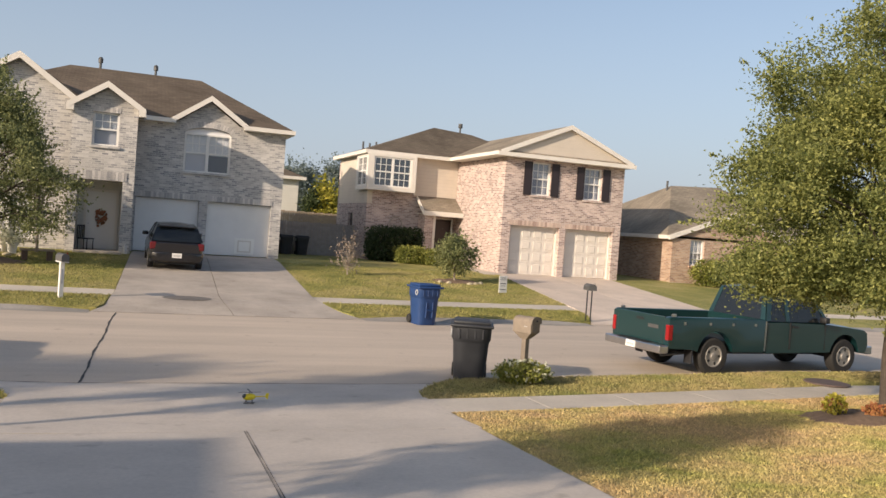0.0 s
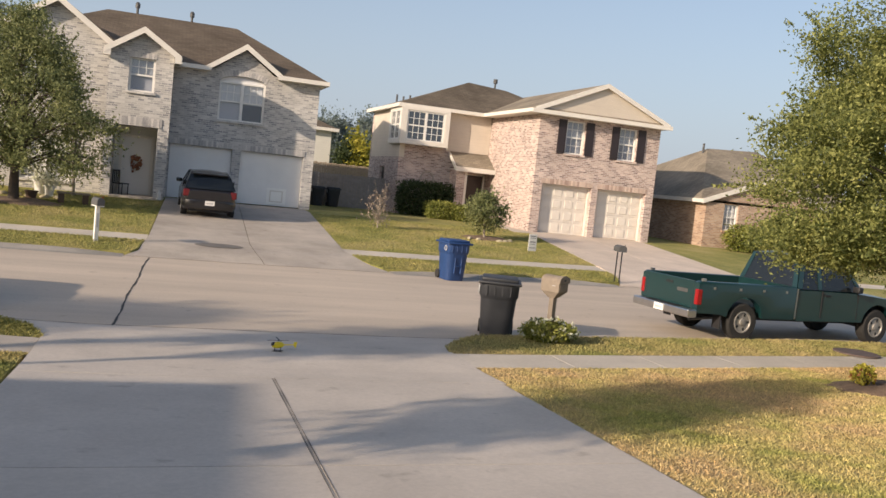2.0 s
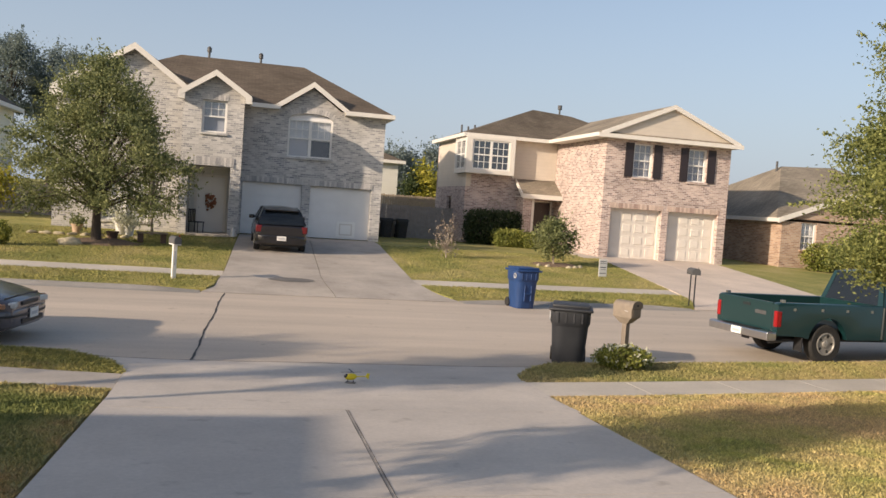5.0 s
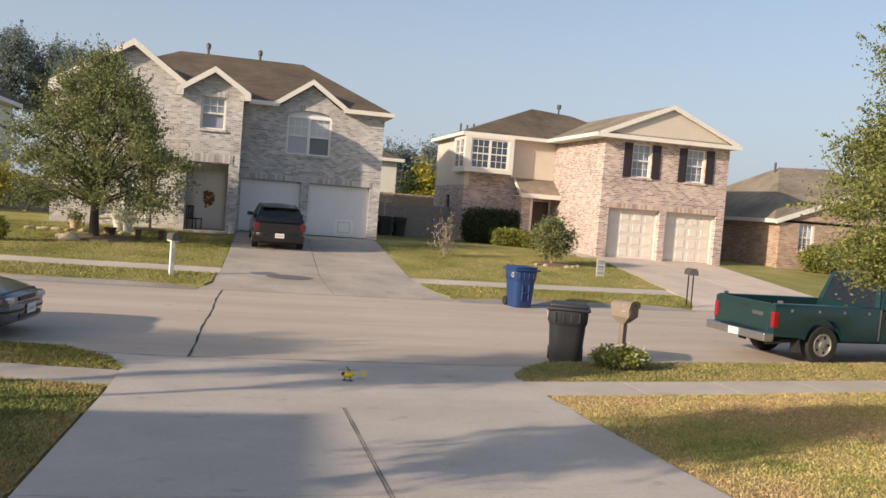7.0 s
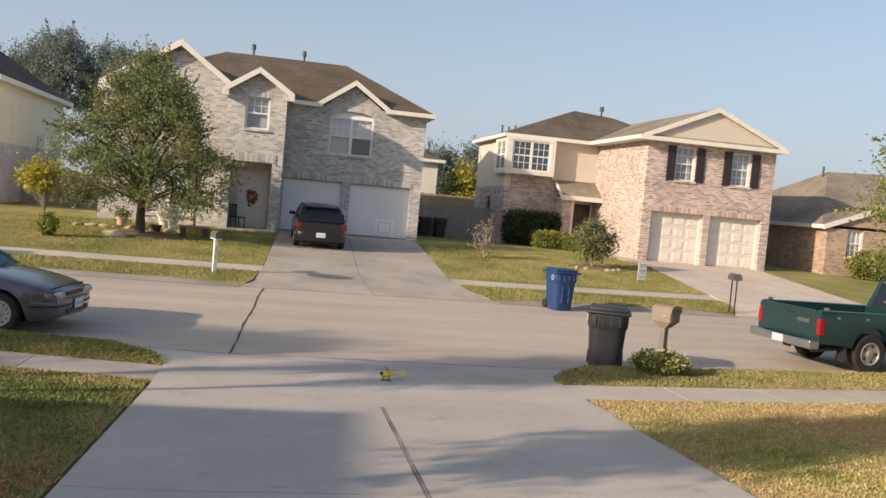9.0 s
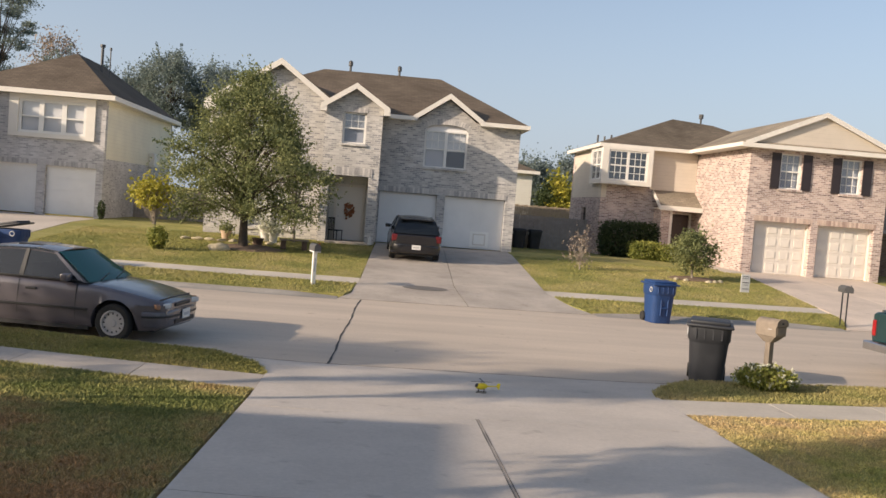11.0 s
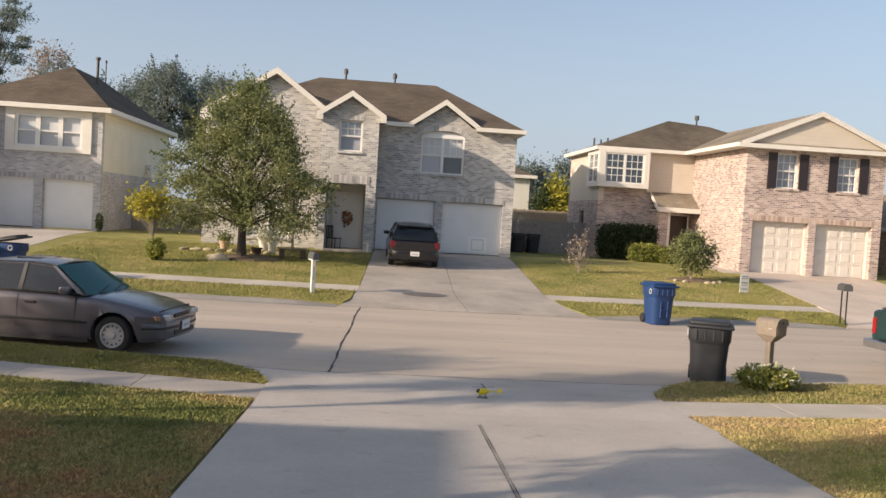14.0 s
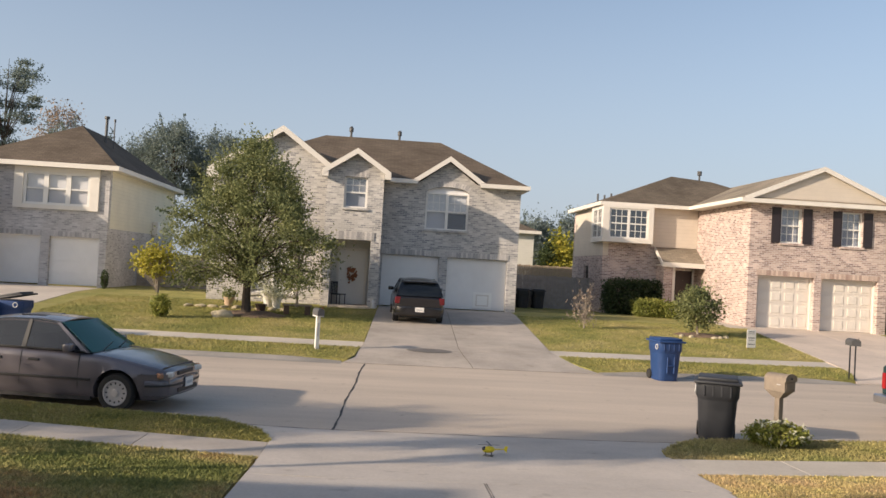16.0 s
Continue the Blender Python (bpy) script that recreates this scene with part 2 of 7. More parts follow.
DEEP_STOPS = [(0.38, (0.21, 0.235, 0.085)), (0.48, (0.36, 0.335, 0.14)), (0.54, (0.47, 0.39, 0.18)), (0.62, (0.53, 0.33, 0.175))]
GRASS = grass_mat("grass_far", GREEN_STOPS)
GRASS_DRY = grass_mat("grass_dry", DRY_STOPS)
GRASS_DEEP = grass_mat("grass_deep", DEEP_STOPS)
BLADES_DRY = grass_mat("blades_dry", DRY_STOPS, True)
BLADES_DEEP = grass_mat("blades_deep", DEEP_STOPS, True)
BLADES_VERGE = grass_mat("blades_verge", VERGE_STOPS, True)
GRASS_VERGE = grass_mat("grass_verge", VERGE_STOPS)
BLADES_GREEN = grass_mat("blades_green", GREEN_STOPS, True)
SOIL = plain("soil", (0.22, 0.15, 0.105), 0.95, vary=0.35, scale=14, bump=0.6)
BARK = plain("bark", (0.095, 0.075, 0.06), 0.9, vary=0.35, scale=18, bump=0.8)
BARK_PALE = plain("bark_pale", (0.32, 0.27, 0.22), 0.9, vary=0.25, scale=18, bump=0.6)
LEAF_OAK = leaf_mat("leaf_oak", (0.10, 0.13, 0.045), (0.50, 0.51, 0.19), 0.5)
LEAF_OLIVE = leaf_mat("leaf_olive", (0.12, 0.15, 0.07), (0.37, 0.385, 0.185), 0.45)
# green of the far trees, greyed and blued to stand for distance haze
LEAF_HAZY = leaf_mat("leaf_hazy", (0.16, 0.20, 0.205), (0.275, 0.325, 0.31), 0.45)
LEAF_YELLOW = leaf_mat("leaf_yellow", (0.28, 0.28, 0.05), (0.6, 0.52, 0.10), 0.45)
LEAF_BUSH = leaf_mat("leaf_bush", (0.14, 0.17, 0.04), (0.42, 0.42, 0.12), 0.4)
LEAF_HEDGE = leaf_mat("leaf_hedge", (0.03, 0.05, 0.022), (0.10, 0.13, 0.055))
LEAF_BARE = leaf_mat("leaf_bare", (0.30, 0.24, 0.21), (0.42, 0.34, 0.30))
PETAL = leaf_mat("petal_white", (0.6, 0.6, 0.5), (0.85, 0.85, 0.75))
PETAL_RED = leaf_mat("petal_red", (0.30, 0.10, 0.06), (0.55, 0.30, 0.12))
GLASS = glass_mat("window_glass", (0.95, 0.96, 0.97), 0.09, 0.95)
GLASS_DARK = glass_mat("window_glass_dark", (0.35, 0.38, 0.4), 0.16, 0.55)
CAR_GLASS = glass_mat("car_glass", (0.22, 0.26, 0.27), 0.04, 0.4)
CAR_GLASS_GREEN = glass_mat("car_glass_green", (0.2, 0.5, 0.46), 0.015, 0.3, (0.015, 0.14, 0.12))
for auto in (CAR_GLASS, CAR_GLASS_GREEN):
    auto.node_tree.nodes["Principled BSDF"].inputs["Specular IOR Level"].default_value = 0.35
GLASS_SCREEN = glass_mat("window_screened", (0.90, 0.91, 0.93), 0.05, 0.93)
PAINT_SILVER = paint_mat("paint_silver", (0.115, 0.102, 0.112), 0.26, 0.08, 0.8)
PAINT_BLACK = paint_mat("paint_black", (0.012, 0.012, 0.015), 0.25)
PAINT_GREEN = paint_mat("paint_green", (0.007, 0.034, 0.036), 0.35)
RUBBER = plain("rubber", (0.025, 0.024, 0.023), 0.85, vary=0.2, scale=20)
CHROME = plain("chrome", (0.62, 0.61, 0.6), 0.28, 1.0, vary=0.1)
ALLOY = plain("alloy", (0.36, 0.34, 0.31), 0.45, 0.3, vary=0.3)
HUBCAP = plain("hubcap", (0.42, 0.40, 0.385), 0.45, 0.0, vary=0.08)
RED_LENS = plain("red_lens", (0.30, 0.012, 0.014), 0.2, vary=0.1)
RED_SMOKED = plain("red_lens_smoked", (0.13, 0.012, 0.016), 0.15, vary=0.1)
AMBER_LENS = plain("amber_lens", (0.36, 0.19, 0.11), 0.2, vary=0.1)
CLEAR_LENS = plain("clear_lens", (0.6, 0.6, 0.58), 0.15, vary=0.08)
BLACK_PLASTIC = plain("black_plastic", (0.02, 0.02, 0.022), 0.5, vary=0.2)
BIN_BLUE = plain("bin_blue", (0.016, 0.052, 0.165), 0.5, vary=0.15, scale=5, bump=0.05)
BIN_BLACK = plain("bin_black", (0.035, 0.037, 0.042), 0.55, vary=0.2, scale=5, bump=0.05)
BIN_GREY = plain("bin_grey", (0.09, 0.085, 0.08), 0.55, vary=0.15, scale=5)
WOOD_GREY = plain("wood_grey", (0.27, 0.22, 0.17), 0.85, vary=0.25, scale=9, bump=0.3)
WOOD_FENCE = plain("wood_fence", (0.34, 0.305, 0.28), 0.9, vary=0.3, scale=5, bump=0.3)
WOOD_PALE = plain("wood_pale", (0.42, 0.33, 0.24), 0.85, vary=0.25, scale=5)
ROCK = plain("rock", (0.55, 0.47, 0.33), 0.95, vary=0.3, scale=6, bump=0.7)
BROWN_WOOD = plain("brown_wood", (0.10, 0.06, 0.04), 0.6, vary=0.3, scale=8)
METAL_GREY = plain("metal_grey", (0.10, 0.10, 0.10), 0.6, 0.2, vary=0.15)
WREATH = plain("wreath", (0.34, 0.15, 0.08), 0.9, vary=0.6, scale=30)
TERRACOTTA = plain("terracotta", (0.5, 0.36, 0.25), 0.8, vary=0.15)
YELLOW = plain("yellow_plastic", (0.75, 0.6, 0.02), 0.35, vary=0.05)
INK = plain("ink", (0.05, 0.05, 0.06), 0.7, vary=0.1)
GREY_MARK = plain("grey_mark", (0.5, 0.5, 0.5), 0.6, vary=0.1)


# ---- building helpers ----
def part(name, bm, material, parent=None, label="", smooth=0.0):
    me = bpy.data.meshes.new(name)
    bmesh.ops.recalc_face_normals(bm, faces=bm.faces)
    bm.to_mesh(me)
    bm.free()
    me.materials.append(material)
    if smooth:
        me.shade_smooth()
        me.set_sharp_from_angle(angle=radians(smooth))
    ob = new(name, me)
    if parent is not None:
        ob.parent = parent
    if label:
        ob["label"] = label
    return ob


def thing(name, label, category, group="", kind=""):
    return tagged(new(name), label, category, group, kind)


def at(ob, m):
    ob.matrix_basis = m
    return ob


def box(bm, x0, x1, y0, y1, z0, z1):
    v = [bm.verts.new(p) for p in ((x0, y0, z0), (x1, y0, z0), (x1, y1, z0), (x0, y1, z0), (x0, y0, z1), (x1, y0, z1), (x1, y1, z1), (x0, y1, z1))]
    for f in ((0, 1, 2, 3), (4, 5, 6, 7), (0, 1, 5, 4), (1, 2, 6, 5), (2, 3, 7, 6), (3, 0, 4, 7)):
        bm.faces.new([v[i] for i in f])
    return v


def boxes(*rows):
    bm = bmesh.new()
    for r in rows:
        box(bm, *r)
    return bm


def soft_box(x0, x1, y0, y1, z0, z1, bevel=0.02, seg=2):
    bm = boxes((x0, x1, y0, y1, z0, z1))
    bmesh.ops.bevel(bm, geom=list(bm.edges), offset=bevel, segments=seg, affect="EDGES", profile=0.5)
    return bm


def prism(bm, pts, vec):
    """A flat polygon pushed along vec."""
    a = [bm.verts.new(p) for p in pts]
    b = [bm.verts.new(Vector(p) + Vector(vec)) for p in pts]
    bm.faces.new(a), bm.faces.new(b[::-1])
    for i in range(len(a)):
        j = (i + 1) % len(a)
        bm.faces.new((a[i], a[j], b[j], b[i]))
    return bm


def xz(pts, y0, y1):
    return prism(bmesh.new(), [(x, y0, z) for x, z in pts], (0, y1 - y0, 0))


def tube(bm, a, b, r0, r1, n=8):
    a, b = Vector(a), Vector(b)
    d = (b - a).normalized()
    u = d.orthogonal().normalized()
    w = d.cross(u)
    rings = []
    for p, r in ((a, r0), (b, r1)):
        rings.append([bm.verts.new(p + r * (math.cos(2 * math.pi * i / n) * u + math.sin(2 * math.pi * i / n) * w)) for i in range(n)])
    for i in range(n):
        j = (i + 1) % n
        bm.faces.new((rings[0][i], rings[0][j], rings[1][j], rings[1][i]))
    bm.faces.new(rings[0]), bm.faces.new(rings[1])
    return bm


def lathe(bm, prof, n=24, axis="z", centre=(0, 0, 0)):
    """A profile of (radius, height) turned about an axis."""
    rings = []
    c = Vector(centre)
    for r, h in prof:
        ring = []
        for i in range(n):
            a = 2 * math.pi * i / n
            p = (r * math.cos(a), r * math.sin(a), h) if axis == "z" else (r * math.cos(a), h, r * math.sin(a))
            ring.append(bm.verts.new(c + Vector(p)))
        rings.append(ring)
    for p, q in zip(rings, rings[1:]):
        for i in range(n):
            j = (i + 1) % n
            bm.faces.new((p[i], p[j], q[j], q[i]))
    bm.faces.new(rings[0]), bm.faces.new(rings[-1])
    return bm


def wall_mesh(u0, u1, v0, v1, depth, holes=()):
    """An upright wall in u (along x) and v (up), from y 0 to depth, with holes through it."""
    us = sorted({u0, u1, *[h for o in holes for h in o[:2]]})
    vs = sorted({v0, v1, *[h for o in holes for h in o[2:]]})
    def solid(i, j):
        if not (0 <= i < len(us) - 1 and 0 <= j < len(vs) - 1):
            return False
        cu, cv = (us[i] + us[i + 1]) / 2, (vs[j] + vs[j + 1]) / 2
        return not any(a < cu < b and c < cv < d for a, b, c, d in holes)
    bm = bmesh.new()
    seen = {}
    def v(i, j, k):
        if (i, j, k) not in seen:
            seen[i, j, k] = bm.verts.new((us[i], k * depth, vs[j]))
        return seen[i, j, k]
    for i in range(len(us) - 1):
        for j in range(len(vs) - 1):
            if not solid(i, j):
                continue
            for k in (0, 1):
                bm.faces.new((v(i, j, k), v(i + 1, j, k), v(i + 1, j + 1, k), v(i, j + 1, k)))
            for di, dj, e in ((-1, 0, ((i, j), (i, j + 1))), (1, 0, ((i + 1, j), (i + 1, j + 1))), (0, -1, ((i, j), (i + 1, j))), (0, 1, ((i, j + 1), (i + 1, j + 1)))):
                if not solid(i + di, j + dj):
                    (a, b), (c, d) = e
                    bm.faces.new((v(a, b, 0), v(c, d, 0), v(c, d, 1), v(a, b, 1)))
    return bm


def front_wall(parent, x0, x1, z0, z1, y, holes, material, name="wall", depth=0.25):
    bm = wall_mesh(x0, x1, z0, z1, depth, holes)
    bmesh.ops.translate(bm, vec=(0, y, 0), verts=bm.verts)
    return part(name, bm, material, parent)


def side_wall(parent, x, y0, y1, z0, z1, material, holes=(), depth=0.25, name="wall"):
    """A wall along y, from x to x + depth."""
    bm = wall_mesh(y0, y1, z0, z1, depth, holes)
    for v in bm.verts:
        v.co = Vector((x + v.co.y, v.co.x, v.co.z))
    return part(name, bm, material, parent)


def window(parent, x0, x1, z0, z1, y, cols=3, rows=2, lower=True, blind=BLIND, glass=GLASS, frame_w=0.06, split=1, sill=None):
    """A sash window in a wall that faces -y; split: the number of lights side by side."""
    wide = (x1 - x0) / split
    win = new("window")
    win.parent = parent
    part("frame_rail", boxes((x0, x1, y, y + 0.09, z0, z0 + frame_w)), WHITE, win)
    part("frame_rail", boxes((x0, x1, y, y + 0.09, z1 - frame_w, z1)), WHITE, win)
    zm = (z0 + z1) / 2
    for i in range(split + 1):
        c = x0 + i * wide
        w = frame_w if 0 < i < split else frame_w / 2 + 0.01
        c = min(max(c, x0 + w), x1 - w)
        part("stile", boxes((c - w, c + w, y - 0.002, y + 0.088, z0 + frame_w, z1 - frame_w)), WHITE, win)
    for i in range(split):
        a, b = x0 + i * wide + frame_w, x0 + (i + 1) * wide - frame_w
        part("rail", boxes((a, b, y + 0.01, y + 0.07, zm - 0.03, zm + 0.03)), WHITE, win)
        for lo, hi in ((z0 + frame_w, zm - 0.03), (zm + 0.03, z1 - frame_w)):
            part("pane", boxes((a, b, y + 0.05, y + 0.058, lo, hi)), GLASS_SCREEN if glass is GLASS and lo < zm - 0.1 else glass, win).visible_shadow = False
            if cols > 1 and (lower or lo > zm):
                for k in range(1, cols):
                    c = a + (b - a) * k / cols
                    part("muntin", boxes((c - 0.012, c + 0.012, y + 0.03, y + 0.048, lo, hi)), WHITE, win)
                for k in range(1, rows):
                    c = lo + (hi - lo) * k / rows
                    part("muntin", boxes((a, b, y + 0.028, y + 0.046, c - 0.012, c + 0.012)), WHITE, win)
    part("blind", boxes((x0 + 0.03, x1 - 0.03, y + 0.14, y + 0.17, z0 + 0.02, z1 - 0.02)), blind, win)
    if sill is not None:
        part("sill", boxes((x0 - 0.06, x1 + 0.06, y - 0.17, y + 0.02, z0 - 0.09, z0 - 0.004)), sill, win)
    return win


def loose_brick_mat(name, dark, lite):
    """Single bricks, each with its own tone, and a fine grain."""
    m, nt, b = mat_new(name)
    g = nt.nodes.new("ShaderNodeNewGeometry")
    c = ramp(nt, g.outputs["Random Per Island"], [(0.0, dark), (0.35, tuple((a + d) / 2 for a, d in zip(dark, lite))), (1.0, lite)])
    c = mixed(nt, 1.0, c, ramp(nt, noise_of(nt, g.outputs["Position"], 24, 4), [(0.3, (0.85, 0.85, 0.86)), (0.7, (1.12, 1.1, 1.08))]), "MULTIPLY")
    nt.links.new(c, b.inputs["Base Color"])
    b.inputs["Roughness"].default_value = 0.88
    return m


SOLDIER = {BRICK_GREY: loose_brick_mat("lintel_grey", (0.36, 0.35, 0.35), (0.68, 0.65, 0.61)), BRICK_PINK: loose_brick_mat("lintel_pink", (0.38, 0.27, 0.23), (0.68, 0.55, 0.46)), BRICK_TAN: loose_brick_mat("lintel_tan", (0.3, 0.18, 0.12), (0.54, 0.38, 0.27)), BRICK_DUSK: loose_brick_mat("lintel_dusk", (0.36, 0.35, 0.35), (0.62, 0.60, 0.59))}


def soldier_row(parent, x0, x1, z0, z1, y, material):
    """Upright bricks over an opening, slightly proud of the wall."""
    n = max(2, round((x1 - x0) / 0.1))
    w = (x1 - x0) / n
    bm = bmesh.new()
    for i in range(n):
        box(bm, x0 + i * w + 0.007, x0 + (i + 1) * w - 0.007, y - 0.016 - 0.004 * (i * 7 % 3), y + 0.06, z0, z1)
    return tagged(part("lintel", bm, SOLDIER.get(material, material), parent), kind="stuff")


DOOR_CREAM = plain("garage_paint_cream", (0.75, 0.69, 0.61), 0.5, vary=0.06, scale=1.5)


def garage_door(parent, x0, x1, z0, z1, y, raised=True, paint=DOOR_PAINT):
    rows, cols = 4, 4
    door = part("garage_door", boxes((x0, x1, y + 0.03, y + 0.08, z0, z1)), paint, parent)
    h, w = (z1 - z0) / rows, (x1 - x0) / cols
    for r in range(rows):
        part("section", boxes((x0 + 0.01, x1 - 0.01, y, y + 0.028, z0 + r * h + 0.008, z0 + (r + 1) * h - 0.004)), paint, door)
        for c in range(cols if raised else 0):
            bm = boxes((x0 + c * w + 0.09, x0 + (c + 1) * w - 0.09, y - 0.022, y - 0.002, z0 + r * h + 0.10, z0 + (r + 1) * h - 0.09))
            bmesh.ops.bevel(bm, geom=list(bm.edges), offset=0.012, segments=1, affect="EDGES")
            part("panel", bm, paint, door)
    return door


def roof_slab(parent, polys, material, drop=0.12, name="roof"):
    bm = bmesh.new()
    for p in polys:
        prism(bm, p, (0, 0, -drop))
    return part(name, bm, material, parent)


def rake(parent, x_low, z_low, x_top, z_top, y, width=0.22, thick=0.06):
    """A sloping trim board on a gable that faces -y."""
    return part("rake_board", xz([(x_low, z_low), (x_top, z_top), (x_top, z_top - width), (x_low, z_low - width)], y, y + thick), TRIM, parent)


def strip(name, s0, s1, xl, xr, top, material, under=0.3, ns=None, nx=14, parent=None):
    """A slab between two edges xl(s) and xr(s) that follows the lie of the land; s runs across the street, with its gentle bend."""
    ns = ns or max(2, int((s1 - s0) / 0.5))
    bm = bmesh.new()
    grid, low = [], []
    for i in range(ns + 1):
        s = s0 + (s1 - s0) * i / ns
        a, b = xl(s), xr(s)
        row, row2 = [], []
        for j in range(nx + 1):
            x = a + (b - a) * j / nx
            row.append(bm.verts.new((x, s + bend(x, s), top(s))))
            row2.append(bm.verts.new((x, s + bend(x, s), top(s) - under)))
        grid.append(row), low.append(row2)
    for i in range(ns):
        for j in range(nx):
            bm.faces.new((grid[i][j], grid[i][j + 1], grid[i + 1][j + 1], grid[i + 1][j]))
        for j in (0, nx):
            bm.faces.new((grid[i][j], grid[i + 1][j], low[i + 1][j], low[i][j]))
    for i in (0, ns):
        for j in range(nx):
            bm.faces.new((grid[i][j], grid[i][j + 1], low[i][j + 1], low[i][j]))
    return part(name, bm, material, parent)


def bend_far(x):
    d = abs(x - 1)
    return 0.0045 * d * d if d < 18 else 0.0045 * 324 + 0.162 * 0.3 * (d - 18)


def bend_near(x):
    """The near side swings away more sharply on both sides of the driveway."""
    d, k, c = (x - 3.4, 0.145, 1.5) if x > 3.4 else (-0.6 - x, 0.25, 1.2)
    if d <= 0:
        return 0.0
    e = min(d, 9.0)
    return k * e * e / (e + c) + 0.0486 * (d - e)


def bend(x, s):
    """How far the street, and the walks along it, curve away from a straight line."""
    f = min(1.0, max(0.0, (s - 12.5) / 8.4))
    return bend_near(x) * (1 - f) + bend_far(x) * f


def to_s(x, y):
    """The place across the street of a point on the ground."""
    s = y
    for _ in range(4):
        s = y - bend(x, s)
    return s


def table(s, knots):
    return float(np.interp(s, [k[0] for k in knots], [k[1] for k in knots]))


LAND = [(-40, 0.15 + 0.07 * 12), (-2.3, 0.15 + 0.07 * 12), (9.6, 0.15), (10.85, 0.13), (12.3, 0.13), (20.8, 0.13), (21.25, 0.055), (22.3, 0.165), (33.0, 0.73), (36, 0.76), (600, 0.9)]


def land(s):
    return table(s, LAND)


def ground_z(x, y):
    return land(to_s(x, y))

# ---- ground, road, walks ----
GATE_L, GATE_R = -1.24, 3.93
GATE_RIGHT = [(-2.3, 3.2), (5.5, 3.69), (9.5, 3.91), (9.95, 3.93)]
gate_r = lambda s: table(s, GATE_RIGHT)
joint_x = lambda s: table(s, [(-3.0, 0.92), (5.0, 1.13), (8.9, 1.25)])


def const(v):
    return lambda s: v


def setting(ob, label):
    return tagged(ob, label, kind="structure")


bm = bmesh.new()
sheet_y = [-700, -60, -8, 2, 8, 10, 12.0, 12.3, 21.3, 22, 26, 30, 34, 45, 60, 100, 250, 1500]
sheet_x = [-1500, -300, -80, -40, -20, -10, -5, 0, 5, 10, 15, 20, 30, 60, 120, 400, 1500]
grid = [[bm.verts.new((x, y, (land(y - min(bend(x, y), 3)) - 0.22) if not 11.9 < y < 21.4 else -0.25)) for x in sheet_x] for y in sheet_y]
for r0, r1 in zip(grid, grid[1:]):
    for i in range(len(sheet_x) - 1):
        bm.faces.new((r0[i], r0[i + 1], r1[i + 1], r1[i]))
setting(part("ground", bm, GRASS), "grassy ground that reaches the horizon")

setting(strip("road", 12.45, 21.0, const(-70), const(70), const(0.0), ROAD, ns=2, nx=120), "pale worn concrete residential street")


def curb(name, s_low, s_high, x0, x1, high=1.0):
    """A rolled concrete kerb with a shallow gutter."""
    n = max(4, int(abs(x1 - x0) / 0.5))
    d = 1 if s_high > s_low else -1
    prof = [(s_low - d * 0.28, 0.004), (s_low, 0.006), (s_low + d * 0.07, 0.04), (s_low + d * 0.13, 0.085), (s_low + d * 0.22, 0.115), (s_low + d * 0.30, 0.12), (s_low + d * 0.30, -0.2)]
    bm = bmesh.new()
    rows = []
    for i in range(n + 1):
        x = x0 + (x1 - x0) * i / n
        k = high * min(1.0, 0.12 + min(abs(x - x0), abs(x - x1)) / 1.4)
        rows.append([bm.verts.new((x, s + bend(x, s), z * k if z > 0.01 else z)) for s, z in prof])
    for a, b in zip(rows, rows[1:]):
        for i in range(len(prof) - 1):
            bm.faces.new((a[i], a[i + 1], b[i + 1], b[i]))
    for r in (rows[0], rows[-1]):
        bm.faces.new(r)
    return setting(part(name, bm, CURB, smooth=50), "weathered concrete kerb and gutter along the street")


near_l = lambda s: table(s, [(9.0, GATE_L), (11.0, GATE_L), (11.6, GATE_L - 0.25), (12.45, GATE_L - 1.3)])
near_r = lambda s: table(s, [(9.0, GATE_R), (10.9, GATE_R), (11.25, GATE_R + 0.05), (11.7, GATE_R + 0.35), (12.45, GATE_R + 1.2)])
curb("curb_1", 12.47, 12.2, -70, GATE_L - 1.25)
curb("curb_2", 12.47, 12.2, GATE_R + 1.15, 70)

apron_z = lambda s: table(s, [(10.85, 0.135), (11.6, 0.10), (12.2, 0.035), (12.5, 0.004)])
drive = setting(new("driveway"), "pale concrete driveway of large slabs with a dark centre joint")
drive_z = lambda s: land(s) + 0.02
strip("slab", -2.99, 2.0, const(GATE_L), lambda s: joint_x(s) - 0.012, drive_z, CONCRETE, 0.2, nx=4, parent=drive)
strip("slab", -2.99, 2.0, lambda s: joint_x(s) + 0.012, gate_r, drive_z, CONCRETE, 0.2, nx=4, parent=drive)
strip("slab", 2.012, 5.55, const(GATE_L), lambda s: joint_x(s) - 0.012, drive_z, CONCRETE, 0.2, nx=4, parent=drive)
strip("slab", 2.012, 5.55, lambda s: joint_x(s) + 0.012, gate_r, drive_z, CONCRETE, 0.2, nx=4, parent=drive)
strip("slab", 5.562, 8.87, const(GATE_L), lambda s: joint_x(s) - 0.012, drive_z, CONCRETE, 0.2, nx=4, parent=drive)
strip("slab", 5.562, 8.87, lambda s: joint_x(s) + 0.012, gate_r, drive_z, CONCRETE, 0.2, nx=4, parent=drive)
strip("slab", 8.878, 10.845, const(GATE_L), const(GATE_R), drive_z, CONCRETE, 0.2, nx=6, parent=drive)
strip("slab", 10.853, 12.5, near_l, near_r, apron_z, CONCRETE, 0.2, ns=8, nx=8, parent=drive)
bm, fill = bmesh.new(), bmesh.new()
